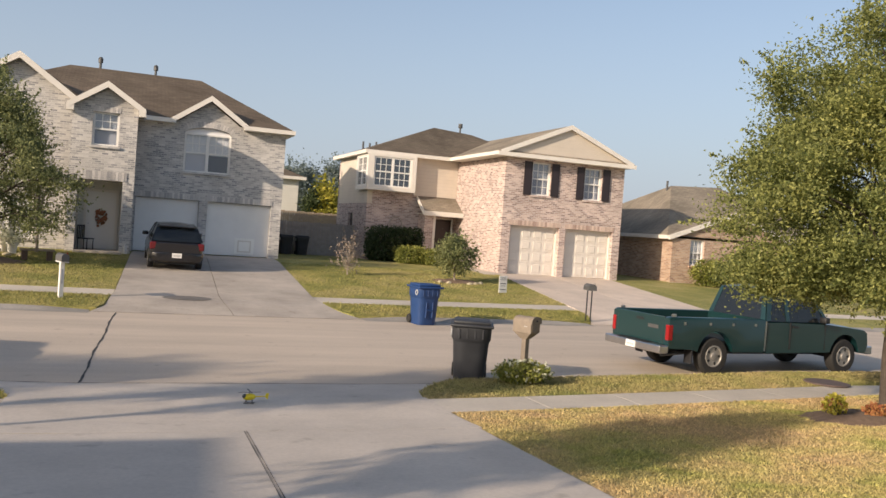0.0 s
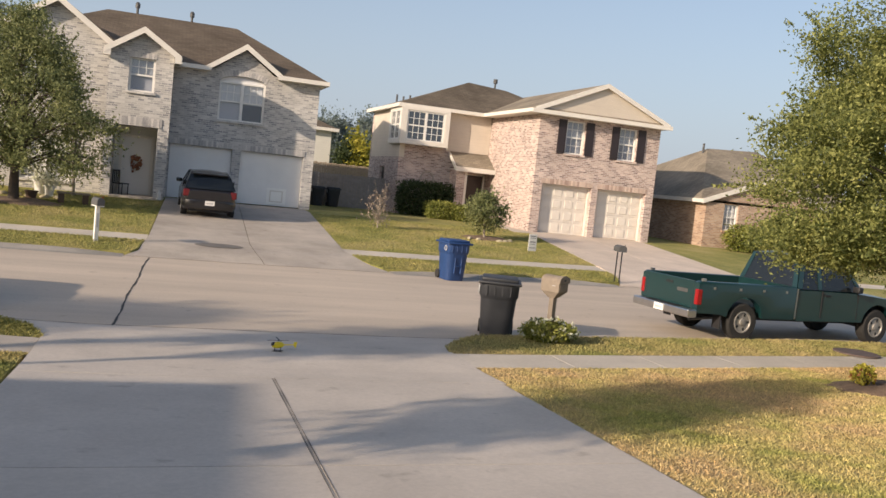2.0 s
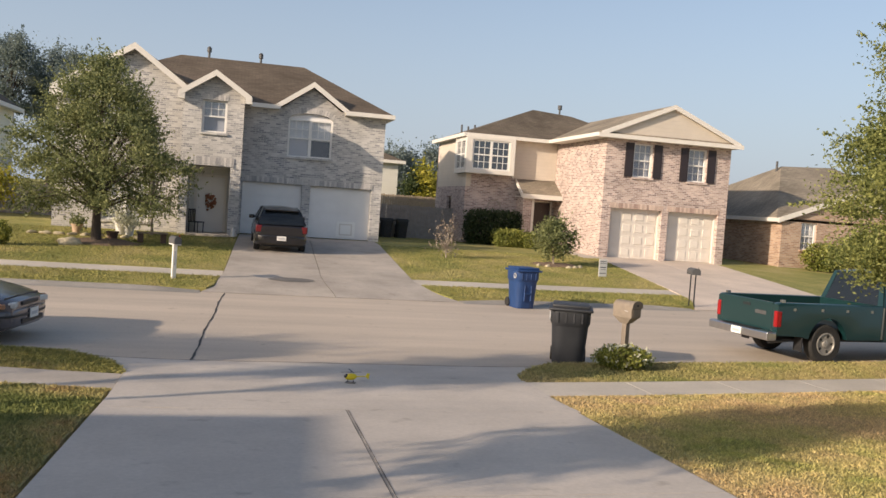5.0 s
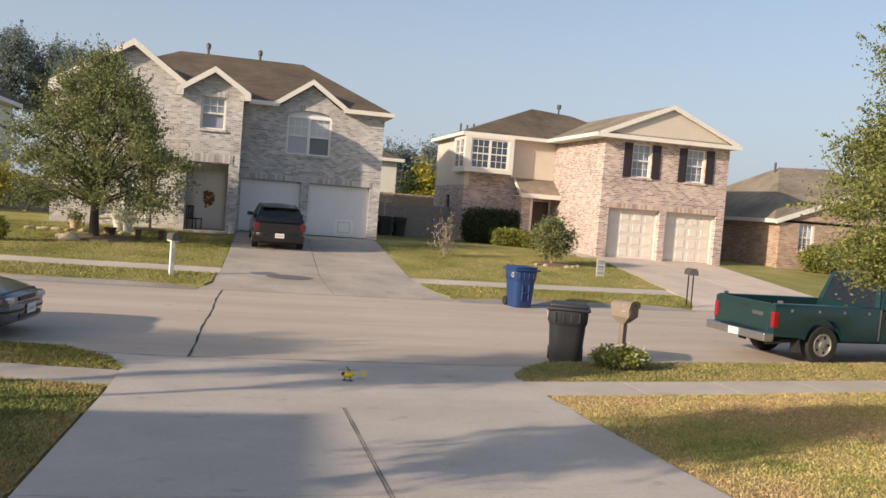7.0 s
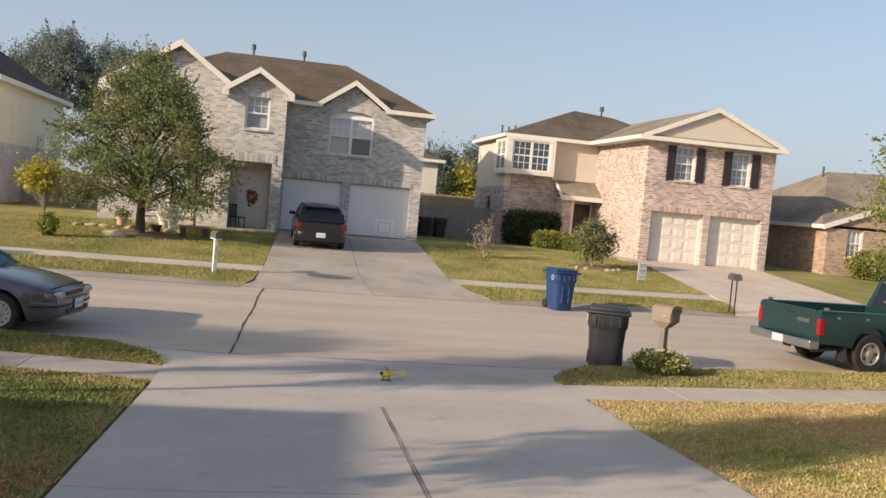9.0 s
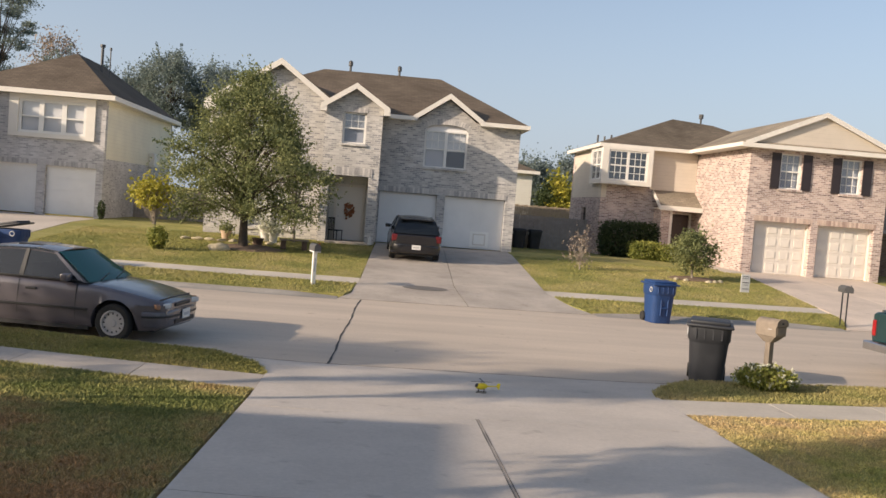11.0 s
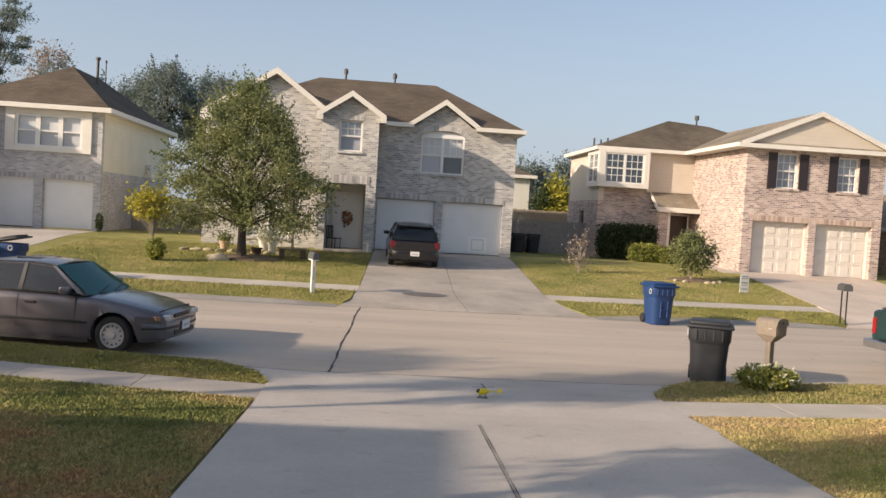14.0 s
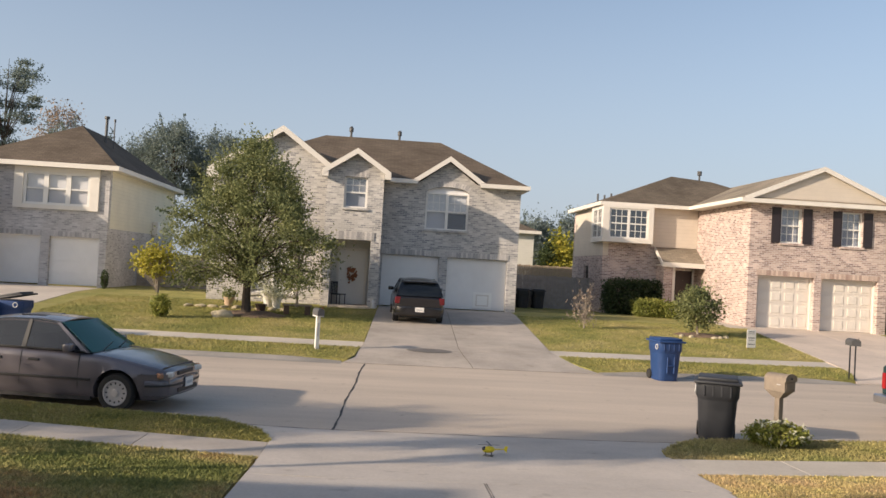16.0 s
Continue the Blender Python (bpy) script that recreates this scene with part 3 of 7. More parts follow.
for s0, s1 in ((-2.98, 8.87),):
    n = 40
    rows = []
    for i in range(n + 1):
        s = s0 + (s1 - s0) * i / n
        w = 0.0038 + 0.0015 * math.sin(i * 2.1) + 0.0015 * math.sin(i * 5.3)
        rows.append([bm.verts.new((joint_x(s) + dx * 0.014 + e * w, s, drive_z(s) + 0.003)) for dx in (-1, 1) for e in (-1, 1)])
    for a, b in zip(rows, rows[1:]):
        bm.faces.new((a[0], a[1], b[1], b[0])), bm.faces.new((a[2], a[3], b[3], b[2]))
        fill.faces.new([fill.verts.new(v.co - Vector((0, 0, 0.0045))) for v in (a[0], a[3], b[3], b[0])])
part("joint", bm, JOINT_FILL, drive, "dark double line of the filled joint")
part("joint_filler", fill, CONCRETE_OLD_DIM, drive, "grey filler")

# near walks, lawns and grass strips
for i, (a, b) in enumerate(((-60.0, GATE_L - 0.012), (GATE_R + 0.012, 60.0))):
    walk_ob = setting(new("sidewalk_%d" % (i + 1)), "pale concrete pavement of square slabs")
    x = b if i == 0 else a
    step = -1.55 if i == 0 else 1.55
    for k in range(16):
        x0, x1 = sorted((x, x + step - math.copysign(0.012, step)))
        # left walk: dingier concrete, its darker colour also holding the shade there
        strip("slab", 9.95, 10.8, const(x0), const(x1), lambda s: land(s) + 0.008, WALKWAY if x0 > 0 else CONCRETE_OLD_DIM, 0.15, ns=2, nx=2, parent=walk_ob)
        x += step
setting(strip("lawn_1", -40, 9.92, const(-60), const(GATE_L - 0.05), land, GRASS_DEEP, nx=60), "patchy lawn in shade beside the driveway")
setting(strip("lawn_2", -40, 9.92, lambda s: gate_r(s) + 0.045, const(60), land, GRASS_DRY, nx=60), "dry patchy yellow-green lawn beside the driveway")
verge_top = lambda s: 0.13 + 0.01 * math.sin(math.pi * min(1, max(0, (s - 10.82) / 1.4)))
setting(strip("verge_1", 10.82, 12.18, const(-60), lambda s: near_l(s) - 0.02, verge_top, GRASS_DEEP, ns=8, nx=60), "narrow grass verge between pavement and kerb")
setting(strip("verge_2", 10.82, 12.18, lambda s: near_r(s) + 0.02, const(60), verge_top, GRASS_VERGE, ns=8, nx=60), "narrow grass verge with a rounded end")

# far side
d1_l = lambda s: table(s, [(21.0, -0.75), (21.6, -0.45), (23.5, -0.27), (35, 0.15)])
d1_r = lambda s: table(s, [(21.0, 5.75), (21.9, 5.2), (23.5, 4.98), (35, 5.62)])
d2_l = lambda s: table(s, [(21.0, 12.8), (21.9, 13.3), (23.6, 13.6), (33.4, 15.1)])
d2_r = lambda s: table(s, [(21.0, 20.3), (21.9, 19.6), (23.6, 19.6), (33.4, 21.0)])
d0_l = lambda s: table(s, [(21.0, -17.8), (23, -17.2), (37, -17.0)])
d0_r = lambda s: table(s, [(21.0, -10.3), (22, -10.9), (23.5, -11.1), (37, -11.8)])
far_z = lambda s: table(s, [(20.96, 0.005), (21.4, 0.06), (22.4, 0.19), (23.3, 0.245), (33, 0.76), (40, 0.80)])
for k, (l, r, end) in enumerate(((d0_l, d0_r, 36.4), (d1_l, d1_r, 35.0), (d2_l, d2_r, 33.0))):
    stuff_m = (CONCRETE, CONCRETE_OLD_DIM, CONCRETE_WARM)[k]
    dr = setting(new("driveway_%d" % (k + 1)), "concrete driveway in front of a two-car garage")
    mid = lambda s, l=l, r=r: (l(s) + r(s)) / 2
    for a, b in ((20.98, 22.9), (22.912, 24.05), (24.062, 28.2), (28.212, end)):
        strip("slab", a, b, l, lambda s, m=mid: m(s) - 0.008, far_z, stuff_m, 0.2, nx=4, parent=dr)
        strip("slab", a, b, lambda s, m=mid: m(s) + 0.008, r, far_z, stuff_m, 0.2, nx=4, parent=dr)
edges = [(-70.0, d0_l), (d0_r, d1_l), (d1_r, d2_l), (d2_r, 70.0)]
for k, (l, r) in enumerate(edges):
    lf = (lambda s, l=l: l) if isinstance(l, float) else (lambda s, l=l: l(s) + 0.02)
    rf = (lambda s, r=r: r) if isinstance(r, float) else (lambda s, r=r: r(s) - 0.02)
    setting(strip("far_verge_%d" % (k + 1), 21.28, 22.9, lf, rf, lambda s: land(s) + 0.02, GRASS, ns=4, nx=40), "grass verge along the kerb across the street")
    setting(strip("far_sidewalk_%d" % (k + 1), 22.9, 24.0, lf, rf, lambda s: land(s) + 0.005, WALKWAY, ns=2, nx=40), "concrete pavement across the street")
    setting(strip("far_lawn_%d" % (k + 1), 24.0, 70.0, lf, rf, lambda s: land(s) + 0.02, GRASS, nx=40), "sunlit green front lawn across the street")
    curb("far_curb_%d" % (k + 1), 20.98, 21.25, lf(21.0), rf(21.0), 0.62)

setting(strip("front_path", 32.2, 37.6, const(14.2), const(15.08), lambda s: land(s) + 0.03, WALKWAY, 0.2, nx=3), "narrow concrete path along the brick wall to the porch")
# tar-filled crack across the street
bm = bmesh.new()
rows = []
for i in range(61):
    s = 12.5 + (20.95 - 12.5) * i / 60
    x = -0.53 + 0.33 * i / 60 + 0.015 * math.sin(i * 0.23) + 0.006 * math.sin(i * 0.9)
    w = 0.015 + 0.005 * math.sin(i * 0.7) + 0.004 * math.sin(i * 2.3)
    rows.append([bm.verts.new((x + d * w, s, 0.004)) for d in (-1, 1)])
for a, b in zip(rows, rows[1:]):
    bm.faces.new((a[0], a[1], b[1], b[0]))
setting(part("road_joint", bm, TAR), "black tar-filled joint across the street")
for k, (s0, xa, xb) in enumerate(((12.5, GATE_L - 1.3, GATE_R + 1.2), (20.95, -0.8, 5.8), (20.95, 12.8, 20.3))):
    bm = bmesh.new()
    rows = []
    for i in range(41):
        x = xa + (xb - xa) * i / 40
        w = 0.012 + 0.005 * math.sin(i * 1.9)
        rows.append([bm.verts.new((x, s0 + bend(x, s0) + d * w + 0.006 * math.sin(i * 0.8), 0.011)) for d in (-1, 1)])
    for a, b in zip(rows, rows[1:]):
        bm.faces.new((a[0], b[0], b[1], a[1]))
    setting(part("gutter_joint_%d" % (k + 1), bm, JOINT_FILL), "dark joint between street and driveway")
cover = part("manhole_cover", lathe(bmesh.new(), [(0.40, 0.0), (0.40, 0.02), (0.36, 0.03), (0.02, 0.03)], 28), plain("rust", (0.14, 0.10, 0.085), 0.8, vary=0.3, scale=12))
at(tagged(cover, "round rusty utility cover beside the pavement", "cover"), pose(12.15, 12.05, 0.155))
# flat dark oval, tilted to lie on the sloping driveway
bm = bmesh.new()
lathe(bm, [(0.42, 0), (0.40, 0.004), (0.01, 0.004)], 14)
for v in bm.verts:
    v.co.x *= 1.5
    v.co.y *= 0.8
setting(at(part("drive_patch", bm, plain("blotch", (0.17, 0.155, 0.14), 0.8, vary=0.3)), pose(1.5, 22.8, 0.219, 3.4)), "dark patch on the concrete")


# ---- house with grey brick ----
def house_grey():
    h = thing("house", "two-storey grey brick house with brown hipped roof and white gables", "house")
    z0 = 0.6
    # garage block
    front_wall(h, 0.05, 5.79, z0, 6.0, 35.1, [(0.14, 2.52, 0.5, 2.91), (2.85, 5.37, 0.5, 2.91), (1.82, 3.62, 4.04, 5.82)], BRICK_GREY)
    for a, b in ((0.14, 2.52), (2.85, 5.37)):
        garage_door(h, a, b, 0.79, 2.90, 35.28, raised=False)
        soldier_row(h, a - 0.05, b + 0.05, 2.92, 3.14, 35.1, BRICK_GREY)
    # thin whiter panel and frame added for a patch of reflected sunlight
    sun_patch = part("door_sun_patch", soft_box(4.02, 4.80, 35.262, 35.279, 0.86, 1.52, 0.006, 1), plain("sun_patch_white", (0.93, 0.91, 0.86), 0.4, vary=0.03), h, "pale panel standing for reflected sunlight low on the garage door")
    part("sun_patch_frame", boxes((4.14, 4.68, 35.254, 35.261, 0.95, 1.0), (4.14, 4.68, 35.254, 35.261, 1.38, 1.43), (4.14, 4.19, 35.254, 35.261, 1.0, 1.38), (4.63, 4.68, 35.254, 35.261, 1.0, 1.38)), TRIM, sun_patch)
    arch = lambda x: 5.57 + 0.25 * math.sqrt(max(0, 1 - ((x - 2.72) / 0.9) ** 2))
    xs = [1.82 + 0.9 * i / 8 for i in range(9)]
    part("wall", xz([(x, arch(x)) for x in xs] + [(2.72, 5.822), (1.82, 5.822)], 35.1, 35.33), BRICK_GREY, h)
    xs = [2.72 + 0.9 * i / 8 for i in range(9)]
    part("wall", xz([(2.72, 5.822)] + [(x, arch(x)) for x in xs] + [(3.62, 5.822)], 35.1, 35.33), BRICK_GREY, h)
    w = window(h, 1.82, 3.62, 4.04, 5.57, 35.2, cols=3, rows=2, split=2, lower=False, sill=BRICK_GREY)
    part("open_blind", boxes((2.78, 3.55, 35.325, 35.338, 4.1, 4.74)), plain("dim_room", (0.16, 0.17, 0.19), 0.7, vary=0.2), w, "dim gap under the raised blind")
    part("arch_frame", xz([(x, arch(x)) for x in [1.82 + 1.8 * i / 16 for i in range(17)]] + [(3.62, 5.52), (1.82, 5.52)], 35.24, 35.28), BLIND, w)
    bm = bmesh.new()
    for i in range(18):
        x = 1.82 + 1.8 * (i + 0.5) / 18
        tilt = (x - 2.72) * 0.12
        prism(bm, [(x - 0.045, 35.085, arch(x) + 0.01), (x + 0.045, 35.085, arch(x) + 0.01), (x + 0.045 + tilt, 35.085, arch(x) + 0.23), (x - 0.045 + tilt, 35.085, arch(x) + 0.23)], (0, 0.03, 0))
    tagged(part("arch_lintel", bm, SOLDIER[BRICK_GREY], h), kind="stuff")
    side_wall(h, 5.54, 35.352, 45.0, z0, 6.0, BRICK_GREY)
    front_wall(h, -6.6, 5.79, z0, 6.0, 45.0, [], BRICK_GREY)
    # gable over the garage
    part("gable_wall", xz([(1.57, 6.002), (3.92, 6.002), (2.74, 6.86)], 35.1, 35.3), BRICK_GREY, h)
    roof_slab(h, [[(1.24, 34.8, 6.02), (2.74, 34.8, 7.06), (2.74, 38.6, 7.06), (1.24, 36.6, 6.02)], [(2.74, 34.8, 7.06), (4.24, 34.8, 6.02), (4.24, 36.6, 6.02), (2.74, 38.6, 7.06)]], ROOF_BROWN)
    rake(h, 1.24, 6.04, 2.74, 7.08, 34.76), rake(h, 4.24, 6.04, 2.74, 7.08, 34.76)
    # entry bay
    front_wall(h, -2.15, 0.05, z0, 6.05, 33.0, [(-1.85, -0.34, 0.5, 3.36), (-1.47, -0.57, 4.6, 5.8)], BRICK_GREY)
    window(h, -1.47, -0.57, 4.6, 5.8, 33.1, cols=3, rows=2, lower=False, blind=BLIND_REFLECTION, sill=BRICK_GREY)
    soldier_row(h, -1.98, -0.2, 3.36, 3.68, 33.0, BRICK_GREY)
    soldier_row(h, -1.5, -0.54, 5.8, 6.0, 33.0, BRICK_GREY)
    side_wall(h, -0.2, 33.252, 35.1, z0, 6.05, BRICK_GREY)
    side_wall(h, -2.07, 33.252, 34.4, z0, 3.46, BRICK_GREY, depth=0.22)
    part("soffit", boxes((-1.85, -0.2, 33.252, 34.4, 3.364, 3.46)), TRIM, h)
    part("porch_floor", boxes((-1.85, -0.21, 32.6, 34.4, 0.4, 0.80)), CONCRETE, h)
    part("wall", boxes((-1.85, -0.21, 34.4, 34.55, 0.80, 3.36)), SIDING_WHITE, h)
    door = part("door", boxes((-1.55, -0.54, 34.33, 34.38, 0.82, 2.95)), WHITE, h, "white front door with a wreath")
    for a, b, c, d in ((-1.44, -1.10, 2.0, 2.78), (-0.99, -0.65, 2.0, 2.78), (-1.44, -1.10, 0.97, 1.8), (-0.99, -0.65, 0.97, 1.8)):
        part("panel", boxes((a, b, 34.315, 34.329, c, d)), WHITE, door)
    part("door_frame", boxes((-1.65, -1.555, 34.3, 34.4, 0.82, 3.05), (-0.535, -0.44, 34.3, 34.4, 0.82, 3.05), (-1.555, -0.535, 34.3, 34.4, 2.955, 3.05)), TRIM, h)
    part("door_handle", lathe(bmesh.new(), [(0.03, -0.05), (0.035, -0.02), (0.015, 0.0)], 10, "y", (-1.46, 34.31, 1.75)), CHROME, door)
    part("gable_wall", xz([(-2.15, 6.052), (0.05, 6.052), (-1.02, 6.72)], 33.0, 33.2), BRICK_GREY, h)
    roof_slab(h, [[(-2.33, 32.7, 6.0), (-1.02, 32.7, 6.87), (-1.02, 38.0, 6.87), (-2.33, 36.0, 6.0)], [(-1.02, 32.7, 6.87), (0.30, 32.7, 6.0), (0.30, 36.0, 6.0), (-1.02, 38.0, 6.87)]], ROOF_BROWN)
    rake(h, -2.33, 6.02, -1.02, 6.89, 32.66), rake(h, 0.30, 6.02, -1.02, 6.89, 32.66)
    for a, b in ((-2.35, -2.1), (0.06, 0.32)):
        part("eave_return", boxes((a, b, 32.67, 33.0, 5.74, 5.96)), TRIM, h)
    part("fascia", boxes((0.25, 0.31, 33.0, 34.64, 5.82, 6.0)), TRIM, h)
    # left block with the big gable
    front_wall(h, -6.6, -2.152, z0, 5.9, 33.6, [(-4.95, -3.25, 1.1, 2.7), (-4.95, -3.25, 4.35, 5.75)], BRICK_GREY)
    window(h, -4.95, -3.25, 1.1, 2.7, 33.7, split=2, sill=BRICK_GREY)
    window(h, -4.95, -3.25, 4.35, 5.75, 33.7, split=2, sill=BRICK_GREY)
    soldier_row(h, -5.0, -3.2, 2.7, 2.92, 33.6, BRICK_GREY)
    side_wall(h, -6.6, 33.852, 45.0, z0, 5.9, BRICK_GREY)
    part("gable_wall", xz([(-6.6, 5.902), (-1.5, 5.902), (-3.97, 7.48)], 33.6, 33.8), BRICK_GREY, h)
    roof_slab(h, [[(-6.78, 33.3, 5.75), (-3.97, 33.3, 7.64), (-3.97, 40.0, 7.64), (-6.78, 40.0, 5.75)], [(-3.97, 33.3, 7.64), (-1.2, 33.3, 5.78), (-1.2, 36.0, 5.78), (-3.97, 40.0, 7.64)]], ROOF_BROWN)
    rake(h, -6.78, 5.85, -3.97, 7.66, 33.26, 0.24), rake(h, -1.7, 6.02, -3.97, 7.66, 33.26, 0.24)
    part("eave_return", boxes((-6.80, -6.35, 33.27, 33.6, 5.5, 5.75)), TRIM, h)
    # main roof
    e = 6.02
    a, b, c, d = (-6.85, 34.7, e), (6.04, 34.7, e), (6.04, 45.4, e), (-6.85, 45.4, e)
    r1, r2 = (-2.8, 40.0, 8.38), (2.62, 40.0, 8.38)
    k = (8.38 - e) / 5.3
    notch = [(1.42, 34.7, e), (1.42, 35.3, e + 0.6 * k), (4.06, 35.3, e + 0.6 * k), (4.06, 34.7, e)]
    roof_slab(h, [[a] + notch + [b, r2, r1], [b, c, r2], [c, d, r1, r2], [d, a, r1]], ROOF_BROWN)
    part("fascia", boxes((0.31, 1.44, 34.64, 34.7, 5.86, 6.025), (4.04, 6.10, 34.64, 34.7, 5.86, 6.025), (6.04, 6.10, 34.7, 45.4, 5.86, 6.025)), TRIM, h)
    part("soffit", boxes((0.06, 1.42, 34.7, 35.1, 5.86, 5.88), (4.06, 6.04, 34.7, 35.1, 5.86, 5.88), (5.79, 6.04, 35.1, 45.4, 5.86, 5.88)), TRIM, h)
    for x, y, z, t in ((-1.62, 40.2, 8.0, 8.90), (0.68, 41.0, 7.8, 8.98)):
        bm = tube(bmesh.new(), (x, y, z), (x, y, t - 0.25), 0.055, 0.055, 10)
        tube(bm, (x, y, t - 0.25), (x, y, t - 0.08), 0.10, 0.10, 10)
        tube(bm, (x, y, t - 0.08), (x, y, t), 0.11, 0.05, 10)
        part("vent_pipe", bm, METAL_GREY, h)
    # wreath on the door is its own thing
    bm = bmesh.new()
    rnd = random.Random(5)
    for i in range(60):
        t = rnd.uniform(0, 2 * math.pi)
        r = rnd.gauss(0.16, 0.05)
        p = Vector((-1.045 + r * math.cos(t), 34.27 + rnd.uniform(-0.02, 0.02), 2.02 + 1.25 * r * math.sin(t)))
        bmesh.ops.create_icosphere(bm, subdivisions=1, radius=rnd.uniform(0.035, 0.06), matrix=Matrix.Translation(p))
    tagged(part("door_wreath", bm, WREATH), "dark red and brown wreath hung on the white door", "wreath")


house_grey()


# ---- house with pinkish brick ----
def house_pink():
    h = thing("house", "two-storey pinkish brick house with beige siding and black shutters", "house")
    z0 = 0.5
    wins = [(16.46, 17.38, 4.29, 5.74), (19.08, 19.99, 4.28, 5.72)]
    front_wall(h, 15.16, 21.14, z0, 5.86, 33.8, [(15.58, 18.0, 0.3, 2.9), (18.31, 20.75, 0.3, 2.9)] + wins, BRICK_PINK)
    for a, b in ((15.58, 18.0), (18.31, 20.75)):
        garage_door(h, a + 0.06, b - 0.06, 0.75, 2.83, 34.08, paint=DOOR_CREAM)
        part("jamb", boxes((a, a + 0.058, 34.0, 34.1, 0.72, 2.9), (b - 0.058, b, 34.0, 34.1, 0.72, 2.9), (a + 0.058, b - 0.058, 34.0, 34.1, 2.832, 2.9)), TRIM, h)
        soldier_row(h, a - 0.06, b + 0.06, 2.91, 3.13, 33.8, BRICK_PINK)
    for a, b, c, d in wins:
        window(h, a, b, c, d, 33.9, cols=3, rows=2, blind=BLIND_REFLECTION, sill=BRICK_PINK)
        for s0, s1 in ((a - 0.40, a - 0.02), (b + 0.02, b + 0.40)):
            sh = part("shutter", boxes((s0, s1, 33.75, 33.796, c - 0.02, d)), SHUTTER, h, "black louvred shutter")
            for k in range(14):
                z = c + 0.08 + (d - c - 0.2) * k / 14
                part("slat", prism(bmesh.new(), [(s0 + 0.04, 33.735, z), (s1 - 0.04, 33.735, z), (s1 - 0.04, 33.748, z + 0.07), (s0 + 0.04, 33.748, z + 0.07)], (0, 0, 0.012)), SHUTTER, sh)
    side_wall(h, 15.16, 34.052, 45.5, z0, 5.86, BRICK_PINK)
    side_wall(h, 20.89, 34.052, 45.5, z0, 5.86, BRICK_PINK)
    front_wall(h, 10.6, 21.14, z0, 5.86, 45.5, [], BRICK_PINK)
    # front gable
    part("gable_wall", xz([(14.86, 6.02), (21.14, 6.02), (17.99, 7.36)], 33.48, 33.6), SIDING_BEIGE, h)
    top = 7.46
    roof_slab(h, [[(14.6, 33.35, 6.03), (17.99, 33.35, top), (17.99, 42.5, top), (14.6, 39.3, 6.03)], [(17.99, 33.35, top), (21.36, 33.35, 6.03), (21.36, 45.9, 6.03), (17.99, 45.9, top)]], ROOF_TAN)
    rake(h, 14.68, 6.08, 17.99, top + 0.02, 33.3, 0.2), rake(h, 21.3, 6.08, 17.99, top + 0.02, 33.3, 0.2)
    part("fascia", boxes((14.55, 21.42, 33.28, 33.34, 5.84, 6.01), (14.54, 14.6, 33.34, 39.09, 5.87, 6.03), (21.36, 21.42, 33.34, 45.9, 5.87, 6.03)), TRIM, h)
    part("soffit", boxes((14.6, 21.36, 33.34, 33.8, 5.86, 5.88), (14.6, 15.16, 33.8, 39.1, 5.86, 5.88), (21.14, 21.36, 33.8, 45.9, 5.86, 5.88)), TRIM, h)
    roof_slab(h, [[(14.8, 33.36, 6.02), (21.2, 33.36, 6.02), (21.2, 33.475, 6.09), (14.8, 33.475, 6.09)]], ROOF_TAN, 0.06)
    # wing
    y = 39.6
    front_wall(h, 10.86, 15.16, z0, 5.9, y, [(14.12, 15.0, 0.4, 2.98)], BRICK_PINK)
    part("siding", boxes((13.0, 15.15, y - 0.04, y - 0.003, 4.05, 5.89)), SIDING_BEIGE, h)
    part("corner_board", boxes((12.92, 12.998, y - 0.05, y - 0.003, 4.05, 5.89)), TRIM, h)
    side_wall(h, 10.6, y, 45.5, z0, 3.5, BRICK_PINK, [(42.2, 43.1, 2.0, 3.0)])
    side_wall(h, 10.6, y, 45.5, 3.5, 5.9, SIDING_BEIGE)
    part("pane", boxes((10.7, 10.72, 42.2, 43.1, 2.0, 3.0)), GLASS_DARK, h)
    # bay window
    bay = new("bay_window")
    bay.parent = h
    bay["label"] = "cream boxed corner bay window"
    yb, xb = 41.2, 10.38
    for r in ((xb, 12.8, 39.0, y - 0.004, 4.14, 4.33), (xb, 12.8, 39.0, y - 0.004, 5.74, 5.89), (xb, 10.598, y - 0.002, yb, 4.14, 4.33), (xb, 10.598, y - 0.002, yb, 5.74, 5.89), (xb, 10.68, 39.0, 39.22, 4.332, 5.738), (xb, 10.598, 40.98, yb, 4.332, 5.738), (12.56, 12.8, 39.0, y - 0.004, 4.332, 5.738), (10.54, 10.598, 39.22, 40.98, 4.332, 5.738)):
        part("bay_panel", boxes(r), TRIM, bay)
    window(h, 10.68, 12.56, 4.335, 5.735, 39.04, cols=3, rows=2, split=2, blind=DARK_IN, glass=GLASS_DARK)
    sw = window(h, -1.96, -0.24, 4.335, 5.73, 0.0, cols=3, rows=2, split=2, blind=DARK_IN, glass=GLASS_DARK)
    at(sw, pose(10.39, 39.0, 0, 0, 0, -90))
    # porch
    roof_slab(h, [[(13.15, 38.4, 3.30), (15.15, 38.4, 3.30), (15.15, y, 4.03), (13.15, y, 4.03)]], ROOF_TAN, 0.08)
    part("fascia", boxes((13.13, 15.15, 38.34, 38.4, 3.10, 3.32)), TRIM, h)
    part("rake_board", prism(bmesh.new(), [(13.1, 38.4, 3.32), (13.1, y, 4.05), (13.1, y, 3.87), (13.1, 38.4, 3.12)], (0.05, 0, 0)), TRIM, h)
    part("pier", boxes((13.25, 13.68, 38.55, y - 0.004, z0, 3.2)), BRICK_PINK, h)
